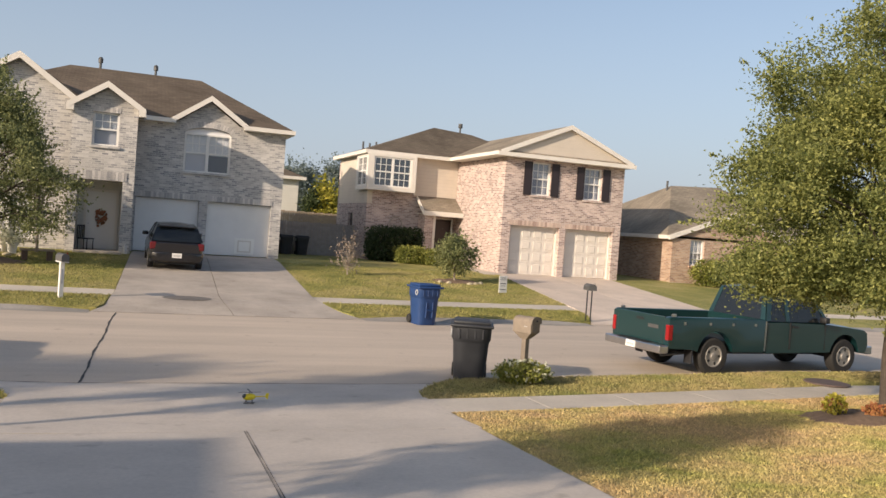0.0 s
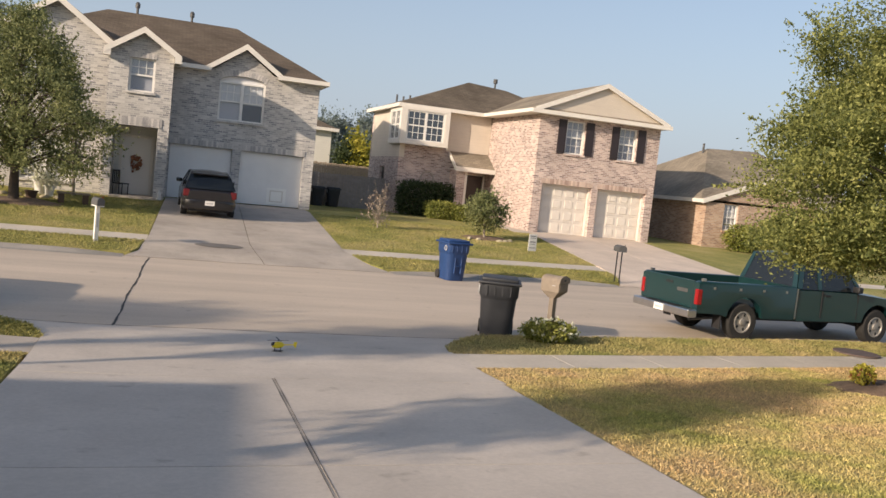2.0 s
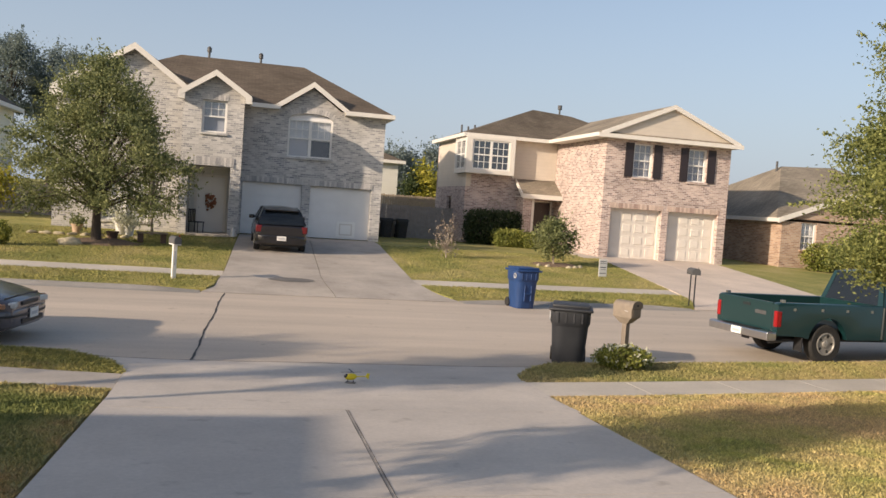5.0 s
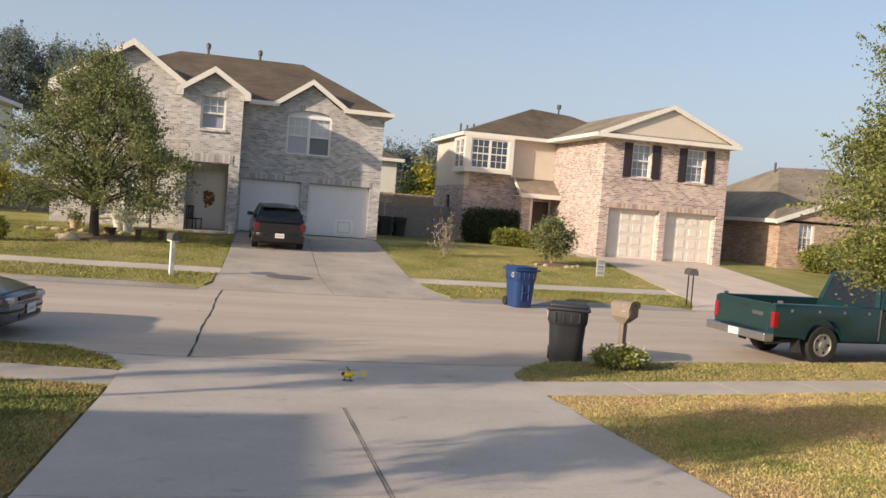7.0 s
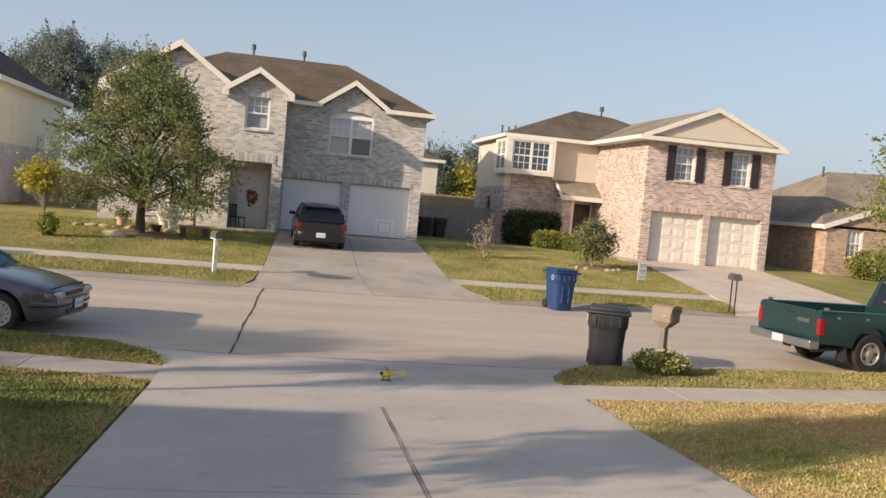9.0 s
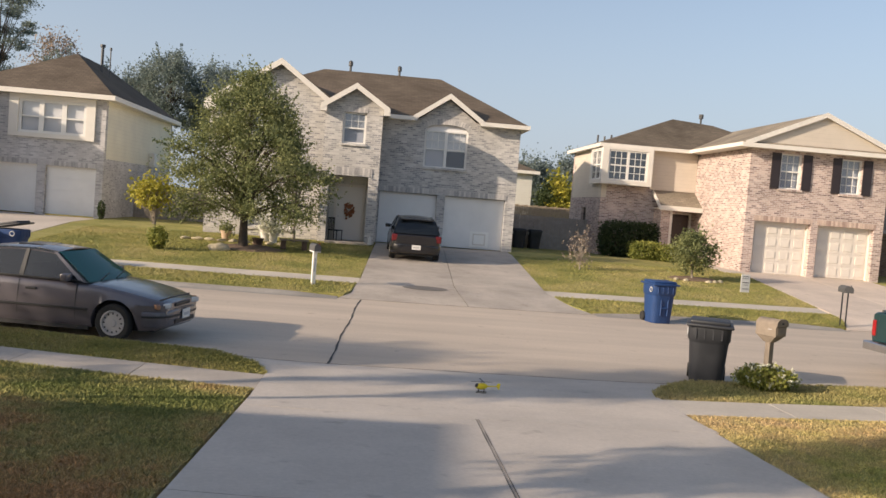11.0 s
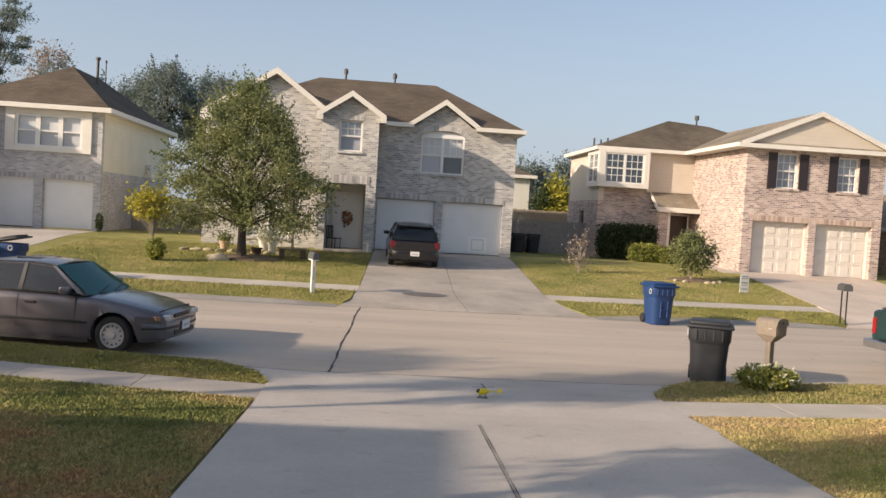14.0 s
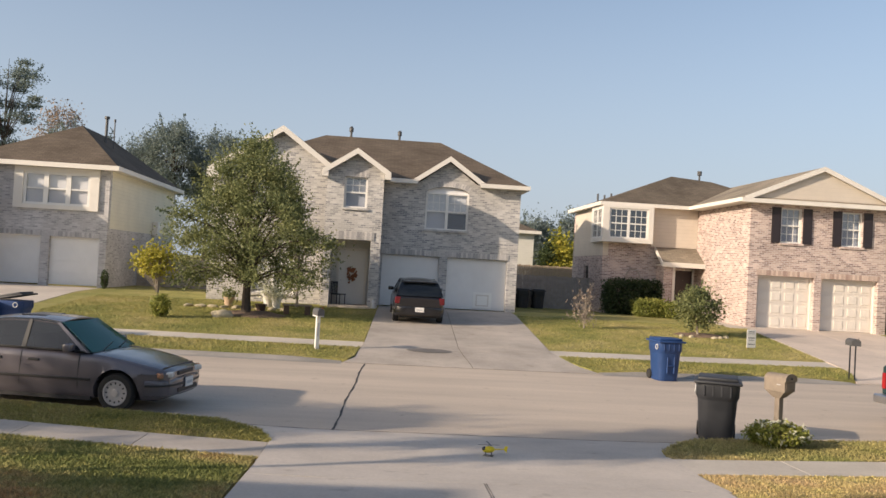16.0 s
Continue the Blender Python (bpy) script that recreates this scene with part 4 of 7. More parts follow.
    part("soffit", boxes((13.15, 15.15, 38.42, y, 3.16, 3.2)), TRIM, h)
    part("post", boxes((13.70, 13.82, 38.6, 38.72, z0, 3.16)), TRIM, h)
    part("door", boxes((14.14, 14.98, y + 0.06, y + 0.11, 0.8, 2.95)), plain("door_dark", (0.05, 0.03, 0.025), 0.45, vary=0.2), h, "dark wooden front door")
    part("door_frame", boxes((14.04, 14.12, y - 0.02, y + 0.1, 0.78, 3.03), (15.0, 15.08, y - 0.02, y + 0.1, 0.78, 3.03), (14.12, 15.0, y - 0.02, y + 0.1, 2.98, 3.03)), TRIM, h)
    part("porch_floor", boxes((13.7, 15.15, 38.2, y, 0.4, 0.78)), CONCRETE, h)
    # hipped roof
    e, yr = 6.02, 42.5
    a, b, c, d = (10.3, 39.15, e), (21.0, 39.15, e), (21.0, 46.0, e), (10.3, 46.0, e)
    r1, r2 = (14.75, yr, 7.82), (16.9, yr, 7.66)
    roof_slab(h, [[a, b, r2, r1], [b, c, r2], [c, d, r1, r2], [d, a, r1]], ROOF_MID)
    part("fascia", boxes((10.24, 14.54, 39.09, 39.15, 5.86, 6.03), (10.24, 10.3, 39.15, 46.0, 5.86, 6.03)), TRIM, h)
    part("soffit", boxes((10.3, 14.6, 39.15, y, 5.9, 5.92), (10.3, 10.6, y, 46.0, 5.9, 5.92)), TRIM, h)
    bm = tube(bmesh.new(), (16.35, 42.8, 7.4), (16.35, 42.8, 8.05), 0.05, 0.05, 8)
    tube(bm, (16.35, 42.8, 8.0), (16.35, 42.8, 8.22), 0.12, 0.12, 8)
    part("vent_pipe", bm, METAL_GREY, h)
    for x, t in ((11.1, 6.75), (11.45, 6.7), (11.8, 6.8)):
        part("vent_pipe", tube(bmesh.new(), (x, 43.0, 6.2), (x, 43.0, t), 0.05, 0.05, 8), METAL_GREY, h)
    # ring on the wall
    bm = bmesh.new()
    for i in range(20):
        a0, a1 = 2 * math.pi * i / 20, 2 * math.pi * (i + 1) / 20
        tube(bm, (12.1 + 0.33 * math.cos(a0), y - 0.04, 2.55 + 0.38 * math.sin(a0)), (12.1 + 0.33 * math.cos(a1), y - 0.04, 2.55 + 0.38 * math.sin(a1)), 0.035, 0.035, 6)
    tagged(part("wall_wreath", bm, plain("pale_twig", (0.42, 0.36, 0.3), 0.8)), "pale round wreath hung on the brick wall", "wreath")


house_pink()


# ---- house with three-light window ----
def house_left():
    h = thing("house", "two-storey house with grey-brown brick front and cream side siding", "house")
    y, z0 = 37.5, 0.6
    front_wall(h, -17.6, -11.7, z0, 5.95, y, [(-16.55, -14.45, 0.5, 2.89), (-14.1, -12.0, 0.5, 2.89), (-15.3, -12.5, 4.22, 5.62)], BRICK_DUSK)
    for a, b in ((-16.55, -14.45), (-14.1, -12.0)):
        garage_door(h, a, b, 0.82, 2.88, y + 0.18, raised=False)
        soldier_row(h, a - 0.05, b + 0.05, 2.9, 3.1, y, BRICK_DUSK)
    part("window_surround", boxes((-15.68, -12.13, y - 0.10, y - 0.004, 4.04, 4.22), (-15.68, -12.13, y - 0.10, y - 0.004, 5.62, 5.82), (-15.68, -15.3, y - 0.10, y - 0.004, 4.22, 5.62), (-12.5, -12.13, y - 0.10, y - 0.004, 4.22, 5.62)), TRIM, h)
    window(h, -15.3, -12.5, 4.22, 5.62, y - 0.02, cols=1, split=3, frame_w=0.10)
    side_wall(h, -11.95, y + 0.252, 48.9, z0, 3.35, BRICK_DUSK)
    side_wall(h, -11.95, y + 0.252, 48.9, 3.35, 5.95, SIDING_CREAM)
    front_wall(h, -22, -11.7, z0, 5.95, 48.9, [], BRICK_DUSK)
    # wing to the far side with its own gable
    front_wall(h, -22.5, -16.75, z0, 5.0, 35.2, [(-20.6, -19.0, 1.2, 2.8)], BRICK_DUSK)
    window(h, -20.6, -19.0, 1.2, 2.8, 35.3, split=2)
    side_wall(h, -17.0, 35.452, 37.5, z0, 5.0, BRICK_DUSK)
    part("gable_wall", xz([(-22.5, 5.002), (-16.75, 5.002), (-19.6, 6.75)], 35.2, 35.4), BRICK_DUSK, h)
    roof_slab(h, [[(-22.8, 34.9, 4.95), (-19.6, 34.9, 6.95), (-19.6, 44, 6.95), (-22.8, 44, 4.95)], [(-19.6, 34.9, 6.95), (-16.4, 34.9, 4.95), (-16.4, 39.0, 4.95), (-19.6, 44, 6.95)]], ROOF_BROWN)
    rake(h, -22.8, 4.98, -19.6, 6.98, 34.85), rake(h, -16.4, 4.98, -19.6, 6.98, 34.85)
    e = 6.0
    a, b, c, d = (-17.9, 37.1, e), (-11.3, 37.1, e), (-11.3, 49.3, e), (-17.9, 49.3, e)
    r1, r2 = (-14.35, 41.3, 8.24), (-14.35, 45.5, 8.24)
    roof_slab(h, [[a, b, r1], [b, c, r2, r1], [c, d, r2], [d, a, r1, r2]], ROOF_BROWN)
    part("fascia", boxes((-17.9, -11.24, 37.04, 37.1, 5.82, 6.02), (-11.3, -11.24, 37.1, 49.3, 5.82, 6.02)), TRIM, h)
    part("soffit", boxes((-17.2, -11.3, 37.1, y, 5.83, 5.86), (-11.7, -11.3, y, 49.3, 5.83, 5.86)), TRIM, h)
    for x, yy, t, r in ((-13.45, 42.0, 8.74, 0.07), (-13.07, 42.0, 8.62, 0.03)):
        bm = tube(bmesh.new(), (x, yy, 7.2), (x, yy, t), r, r, 8)
        tube(bm, (x, yy, t), (x, yy, t + 0.12), r * 1.8, r * 1.8, 8)
        part("vent_pipe", bm, METAL_GREY, h)
    part("wall_unit", soft_box(-11.69, -11.4, 44.6, 45.2, 3.3, 4.0, 0.03), WHITE, h)


house_left()


# ---- single-storey house ----
def house_low():
    h = thing("house", "single-storey tan brick house with a brown hipped roof", "house")
    y, z0 = 34.4, 0.5
    front_wall(h, 24.45, 35.0, z0, 2.95, y, [(25.5, 26.32, 1.6, 2.86)], BRICK_TAN)
    window(h, 25.5, 26.32, 1.6, 2.86, y + 0.08, cols=3, rows=2, sill=BRICK_TAN)
    side_wall(h, 24.45, y + 0.252, 46.0, z0, 2.95, BRICK_TAN)
    front_wall(h, 24.45, 35.0, z0, 2.95, 46.0, [], BRICK_TAN)
    part("gable_wall", xz([(24.45, 2.952), (31.55, 2.952), (28.0, 4.2)], y, y + 0.2), BRICK_TAN, h)
    roof_slab(h, [[(24.15, y - 0.12, 2.98), (28.0, y - 0.12, 4.34), (28.0, 38.5, 4.34), (24.15, 36.0, 2.98)], [(28.0, y - 0.12, 4.34), (31.85, y - 0.12, 2.98), (31.85, 36.0, 2.98), (28.0, 38.5, 4.34)]], ROOF_TAN)
    rake(h, 24.15, 3.0, 28.0, 4.36, y - 0.17), rake(h, 31.85, 3.0, 28.0, 4.36, y - 0.17)
    e = 3.0
    a, b, c, d = (24.15, y, e), (36, y, e), (36, 46.4, e), (24.15, 46.4, e)
    r1, r2 = (28.2, 40.2, 5.85), (31.4, 40.2, 6.0)
    roof_slab(h, [[a, b, r2, r1], [b, c, r2], [c, d, r1, r2], [d, a, r1]], ROOF_TAN)
    part("fascia", boxes((24.09, 24.15, y - 0.12, 46.4, 2.82, 3.0)), TRIM, h)
    part("soffit", boxes((24.15, 24.45, y - 0.12, 46.4, 2.84, 2.86)), TRIM, h)
    part("vent_pipe", tube(bmesh.new(), (27.8, 40, 5.0), (27.8, 40, 6.08), 0.06, 0.06, 8), METAL_GREY, h)


house_low()

# ---- fences and the house behind ----
def fence(label, x0, x1, y, z0, z1, material, board=0.14):
    f = thing("fence", label, "fence")
    n = int((x1 - x0) / board)
    me = None
    for i in range(n):
        x = x0 + i * board
        if me is None:
            first = part("board", boxes((0, board - 0.012, 0, 0.02, z0, z1)), material, f)
            me = first.data
            first.location = (x, y, 0)
        else:
            ob = new("board", me)
            ob.parent = f
            ob.location = (x, y + 0.004 * (i * 5 % 3), -0.012 * (i * 7 % 4))
    for z in (z0 + 0.3, z1 - 0.3):
        part("rail", boxes((x0, x1, y + 0.035, y + 0.09, z - 0.05, z + 0.05)), material, f)
    return f


fence("dark weathered wooden privacy fence between two houses", 5.82, 10.58, 41.0, 0.6, 2.38, WOOD_FENCE)
fence("pale sunlit wooden fence at the back of the yards", 6.5, 12.2, 49.0, 0.6, 2.95, WOOD_PALE)
fence("grey wooden fence between two houses", -11.6, -6.65, 42.0, 0.6, 2.2, WOOD_FENCE)


def house_back():
    h = thing("house", "two-storey house with pale siding seen between the nearer houses", "house")
    front_wall(h, 4.6, 11.0, 0.6, 5.4, 60.0, [], SIDING_WHITE)
    side_wall(h, 10.75, 60.252, 70, 0.6, 5.4, SIDING_WHITE)
    front_wall(h, 4.6, 11.0, 0.6, 5.4, 70.0, [], SIDING_WHITE)
    side_wall(h, 4.6, 60.252, 70, 0.6, 5.4, SIDING_WHITE)
    e = 5.45
    a, b, c, d = (4.1, 59.6, e), (11.4, 59.6, e), (11.4, 70.4, e), (4.1, 70.4, e)
    r1, r2 = (7.7, 63, 7.0), (7.7, 67, 7.0)
    roof_slab(h, [[a, b, r1], [b, c, r2, r1], [c, d, r2], [d, a, r1, r2]], ROOF_MID)
    part("fascia", boxes((4.05, 11.45, 59.54, 59.6, 5.25, 5.47), (11.4, 11.45, 59.6, 70.4, 5.25, 5.47)), TRIM, h)


house_back()


def house_sunward(x0, x1, y0, y1, eave, top, label):
    """A plain house beyond the view, whose shade falls on the lawn and driveway."""
    h = thing("house", label, "house")
    front_wall(h, x0, x1, 0.6, eave, y1 - 0.25, [], BRICK_DUSK)
    front_wall(h, x0, x1, 0.6, eave, y0, [], BRICK_DUSK)
    side_wall(h, x0, y0 + 0.252, y1 - 0.252, 0.6, eave, BRICK_DUSK)
    side_wall(h, x1 - 0.25, y0 + 0.252, y1 - 0.252, 0.6, eave, BRICK_DUSK)
    e = eave
    a, b, c, d = (x0 - 0.4, y0 - 0.4, e), (x1 + 0.4, y0 - 0.4, e), (x1 + 0.4, y1 + 0.4, e), (x0 - 0.4, y1 + 0.4, e)
    ym = (y0 + y1) / 2
    r1, r2 = (x0 + 3.5, ym, top), (x1 - 3.5, ym, top)
    roof_slab(h, [[a, b, r2, r1], [b, c, r2], [c, d, r1, r2], [d, a, r1]], ROOF_BROWN)


house_sunward(-24.0, -12.0, -9.0, 2.75, 4.95, 6.62, "two-storey brick house next door with a hipped roof")
house_sunward(-8.0, 10.0, -16.0, -3.0, 3.6, 6.0, "brick house behind the driveway with a hipped roof")


# ---- plants ----
def quads_object(name, verts, material, parent=None, label=""):
    """Loose four-cornered leaves: verts is (n, 4, 3)."""
    n = len(verts)
    me = bpy.data.meshes.new(name)
    me.vertices.add(n * 4), me.loops.add(n * 4), me.polygons.add(n)
    me.vertices.foreach_set("co", np.asarray(verts, dtype=np.float32).ravel())
    me.loops.foreach_set("vertex_index", np.arange(n * 4, dtype=np.int32))
    me.polygons.foreach_set("loop_start", np.arange(0, n * 4, 4, dtype=np.int32))
    me.update(calc_edges=True)
    me.materials.append(material)
    ob = new(name, me)
    if parent is not None:
        ob.parent = parent
    if label:
        ob["label"] = label
    return ob


def leaf_quads(centres, length, width, rng, droop=0.0):
    n = len(centres)
    u = rng.normal(size=(n, 3))
    u[:, 2] -= droop
    u /= np.linalg.norm(u, axis=1)[:, None]
    v = np.cross(u, rng.normal(size=(n, 3)))
    v /= np.linalg.norm(v, axis=1)[:, None] + 1e-9
    k = rng.uniform(0.7, 1.3, (n, 1))
    u, v = u * length * k / 2, v * width * k / 2
    return np.stack([centres - u, centres + v, centres + u, centres - v], 1)


def limb(bm, points, r0, r1, n=7):
    for i in range(len(points) - 1):
        a = r0 + (r1 - r0) * i / (len(points) - 1)
        b = r0 + (r1 - r0) * (i + 1) / (len(points) - 1)
        tube(bm, points[i], points[i + 1], a, b, n)


def make_tree(name, label, category, base, fork, crown, radii, clumps, per, leaf, leaf_m, bark_m, trunk_r, seed, group="", spread=0.34, flat=0.0, bare=0.0, cone=0.35, full=2.0, reach=2.6, skirt=0, holes=0, tier=0.0):
    """A tree: tapered trunk, limbs that reach the clumps, and a crown of small leaves with gaps. crown: centre relative to the base."""
    rng = np.random.default_rng(seed)
    t = thing(name, label, category, group)
    base, crown, radii = Vector(base), Vector(crown), Vector(radii)
    top = Vector((crown.x * 0.8, crown.y * 0.8, crown.z + radii.z * 0.75))
    bm = bmesh.new()
    limb(bm, [Vector((0, 0, -0.1)), Vector((0.02, 0, 0.12)), Vector((0.05 * trunk_r, 0.02, fork * 0.5)), Vector((0, 0, fork))], trunk_r * 1.35, trunk_r * 0.85, 10)
    limb(bm, [Vector((0, 0, fork)), (Vector((0, 0, fork)) + top) / 2 + Vector((rng.normal() * 0.1, rng.normal() * 0.1, 0)), top], trunk_r * 0.8, 0.015, 8)
    gaps = []
    for _ in range(holes):
        g = rng.normal(size=3)
        g /= np.linalg.norm(g)
        gaps.append((np.array(crown) + g * np.array(radii) * rng.uniform(0.6, 1.0), rng.uniform(0.14, 0.26) * min(radii)))
    cents = []
    while len(cents) < clumps:
        d = rng.normal(size=3)
        d /= (np.abs(d) ** full).sum() ** (1 / full)
        r = rng.uniform(0.25, 1.0) ** 0.5
        p = np.array([crown.x + d[0] * r * radii.x, crown.y + d[1] * r * radii.y, crown.z + d[2] * r * radii.z])
        h = (p[2] - (crown.z - radii.z)) / (2 * radii.z)
        wide = 1 - cone * max(0.0, h - 0.3) / 0.7
        wob = 1 + 0.16 * math.sin(3 * math.atan2(d[1], d[0]) + seed) + 0.12 * math.sin(7 * h + 2.3 * math.atan2(d[1], d[0]))
        p[0], p[1] = crown.x + (p[0] - crown.x) * wide * wob, crown.y + (p[1] - crown.y) * wide * wob
        if flat and h < flat or any(np.linalg.norm(p - g) < k for g, k in gaps):
            continue
        if tier:
            p[2] = round(p[2] / tier) * tier + rng.normal() * 0.12 * tier
        cents.append(p)
    # low outer branches that hang level round the foot of the crown
    for k in range(skirt):
        a, r = rng.uniform(0, 2 * math.pi), 0.97 * rng.uniform(0.1, 1.0) ** 0.5
        z = crown.z - radii.z * (1 - 2 * flat) + abs(rng.normal()) * 0.16 + 0.15 * math.sin(3 * a)
        cents.append(np.array([crown.x + r * radii.x * math.cos(a), crown.y + r * radii.y * math.sin(a), z]))
    clumps += skirt
    cents = np.array(cents)
    pick = rng.choice(clumps, size=min(clumps, 46), replace=False)
    for k, i in enumerate(pick):
        q = Vector(cents[i])
        h0 = fork * rng.uniform(0.85, 1.0) + max(0.0, (q.z - fork)) * rng.uniform(0.1, 0.55)
        s = Vector((top.x * h0 / max(top.z, 0.1) * 0.5, top.y * h0 / max(top.z, 0.1) * 0.5, h0))
        m = (s + q) / 2 + Vector((rng.normal() * 0.08, rng.normal() * 0.08, 0.12 * radii.z))
        limb(bm, [s, m, q], trunk_r * rng.uniform(0.22, 0.4), 0.008, 5)
    trunk = part("trunk", bm, bark_m, t, smooth=60)
    pts = np.repeat(cents, per, 0) + rng.normal(size=(clumps * per, 3)) * np.array([spread, spread, spread * (0.4 if tier else 0.8)]) * rng.uniform(0.5, 1.25, (clumps, 1)).repeat(per, 0)
    sprigs = cents[rng.choice(clumps, clumps // 3)]
    out = sprigs - np.array(crown)
    out /= np.linalg.norm(out, axis=1)[:, None]
    n2 = max(6, per // 4)
    along = rng.uniform(0.0, 1.0, (len(sprigs), n2, 1))
    twig = sprigs[:, None, :] + (out * spread * reach)[:, None, :] * along + rng.normal(size=(len(sprigs), n2, 3)) * spread * 0.12 + np.array([0, 0, spread * 0.5]) * along ** 2
    pts = np.concatenate([pts, twig.reshape(-1, 3)])
    if bare:
        pts = pts[rng.uniform(size=len(pts)) > bare]
    pts = pts[pts[:, 2] > 0.05]
    quads_object("crown", leaf_quads(pts, leaf, leaf * 0.5, rng), leaf_m, t)
    at(t, Matrix.Translation(base))
    return t


def make_bush(name, label, base, radii, count, leaf, leaf_m, seed, boxy=0.0, petals=0, petal_m=None, stems=6, category="bush", group=""):
    rng = np.random.default_rng(seed)
    t = thing(name, label, category, group)
    d = rng.normal(size=(count, 3))
    d /= (np.abs(d) ** (2 + 6 * boxy)).sum(1)[:, None] ** (1 / (2 + 6 * boxy))
    r = rng.uniform(0.35, 1.0, (count, 1)) ** 0.4
    lump = 1 + (0.10 if boxy else 0.22) * np.sin(d[:, :1] * 5 + seed) * np.cos(d[:, 1:2] * 6) + 0.06 * rng.normal(size=(count, 1))
    p = d * r * lump * np.array(radii)
    p[:, 2] = p[:, 2] + radii[2]
    p = p[p[:, 2] > 0.02]
    bm = bmesh.new()
    for i in range(stems):
        a = 2 * math.pi * i / stems
        tip = (radii[0] * 0.6 * math.cos(a), radii[1] * 0.6 * math.sin(a), radii[2] * rng.uniform(1.0, 1.6))
        limb(bm, [(0.05 * math.cos(a), 0.05 * math.sin(a), -0.05), (tip[0] * 0.4, tip[1] * 0.4, tip[2] * 0.5), tip], 0.025, 0.006, 5)
    part("stems", bm, BARK, t)
    quads_object("foliage", leaf_quads(p, leaf, leaf * 0.55, rng), leaf_m, t)
    if petals:
        q = p[rng.choice(len(p), petals)] * 1.05
        q = np.repeat(q, 4, 0) + rng.normal(size=(petals * 4, 3)) * 0.018
        quads_object("flowers", leaf_quads(q, 0.05, 0.04, rng), petal_m, t)["kind"] = "stuff"
    return at(t, Matrix.Translation(base))


def on_land(x, y, up=0.0):
    return (x, y, ground_z(x, y) + up)


make_tree("tree", "leafy young oak tree with dense green crown on the lawn", "tree", on_land(10.25, 9.05), 1.75, (0.5, 0.1, 3.68), (2.75, 2.3, 2.62), 760, 330, 0.055, LEAF_OAK, BARK, 0.10, 11, spread=0.17, flat=0.145, cone=0.2, full=2.7, reach=3.6, skirt=170, holes=20)
make_tree("tree", "rounded dark green oak tree on the lawn before the grey house", "tree", on_land(-4.38, 29.1), 1.1, (0.1, 0, 3.15), (2.7, 2.4, 2.8), 330, 125, 0.10, LEAF_OLIVE, BARK, 0.14, 4, spread=0.235, flat=0.15, cone=0.62, full=2.3, reach=3.0, skirt=24, holes=9)
make_tree("tree", "thin young tree with sparse leaves by the brick wall", "tree", on_land(-2.95, 32.0), 0.8, (0.1, 0, 2.0), (0.6, 0.5, 1.2), 40, 24, 0.12, LEAF_OLIVE, BARK_PALE, 0.045, 9, spread=0.2)
make_tree("tree", "small yellow-green sapling on the lawn", "tree", on_land(-6.85, 27.3), 0.7, (-0.1, 0, 1.75), (0.72, 0.6, 0.55), 42, 40, 0.12, LEAF_YELLOW, BARK_PALE, 0.035, 21, spread=0.16)
make_tree("tree", "small round olive-green tree on the lawn", "tree", on_land(11.5, 29.6), 0.4, (0, 0, 1.05), (0.78, 0.7, 0.75), 90, 46, 0.11, LEAF_OLIVE, BARK_PALE, 0.04, 8, spread=0.16, cone=0.2)
make_tree("shrub", "half-bare twiggy shrub on the lawn", "shrub", on_land(7.48, 30.0), 0.15, (0, 0, 0.75), (0.45, 0.4, 0.65), 50, 7, 0.09, LEAF_BARE, BARK_PALE, 0.022, 6, spread=0.16)
make_bush("shrub", "small green shrub under the sapling", on_land(-6.72, 27.2), (0.3, 0.3, 0.38), 900, 0.1, LEAF_BUSH, 31)
make_bush("hedge", "dark clipped hedge along the brick wall", on_land(11.95, 38.9), (1.40, 0.5, 0.82), 9000, 0.11, LEAF_HEDGE, 14, boxy=0.9, category="hedge")
make_bush("bush", "low light-green bush beside the hedge", on_land(12.3, 37.4), (0.75, 0.55, 0.42), 3000, 0.1, LEAF_BUSH, 15, boxy=0.3)
make_bush("bush", "low light-green bush before the porch", on_land(13.3, 37.2), (0.6, 0.5, 0.38), 2400, 0.1, LEAF_BUSH, 16, boxy=0.3)
make_bush("bush", "broad green bush by the tan brick wall", on_land(26.0, 33.5), (1.0, 0.7, 0.65), 3200, 0.12, LEAF_BUSH, 17)
make_bush("bush", "broad green bush by the tan brick wall", on_land(27.6, 33.4), (1.2, 0.7, 0.75), 3200, 0.12, LEAF_BUSH, 18)
make_bush("flower_bush", "low leafy bush with small white flowers round the mailbox", on_land(5.9, 11.95, 0.01), (0.44, 0.32, 0.18), 2600, 0.06, LEAF_BUSH, 19, petals=75, petal_m=PETAL, category="bush")
make_bush("flower_bush", "small yellow-green flowering bush in the tree bed", on_land(9.25, 9.0, 0.05), (0.15, 0.14, 0.16), 420, 0.06, LEAF_YELLOW, 20, petals=14, petal_m=PETAL_RED, category="bush")
make_bush("flower_bush", "small red-leaved plant in the tree bed", on_land(9.72, 8.72, 0.05), (0.16, 0.16, 0.10), 400, 0.06, PETAL_RED, 22, category="bush")
make_bush("shrub", "slim dark shrub by the garage corner", on_land(-11.5, 36.9), (0.16, 0.16, 0.42), 400, 0.1, LEAF_HEDGE, 23)

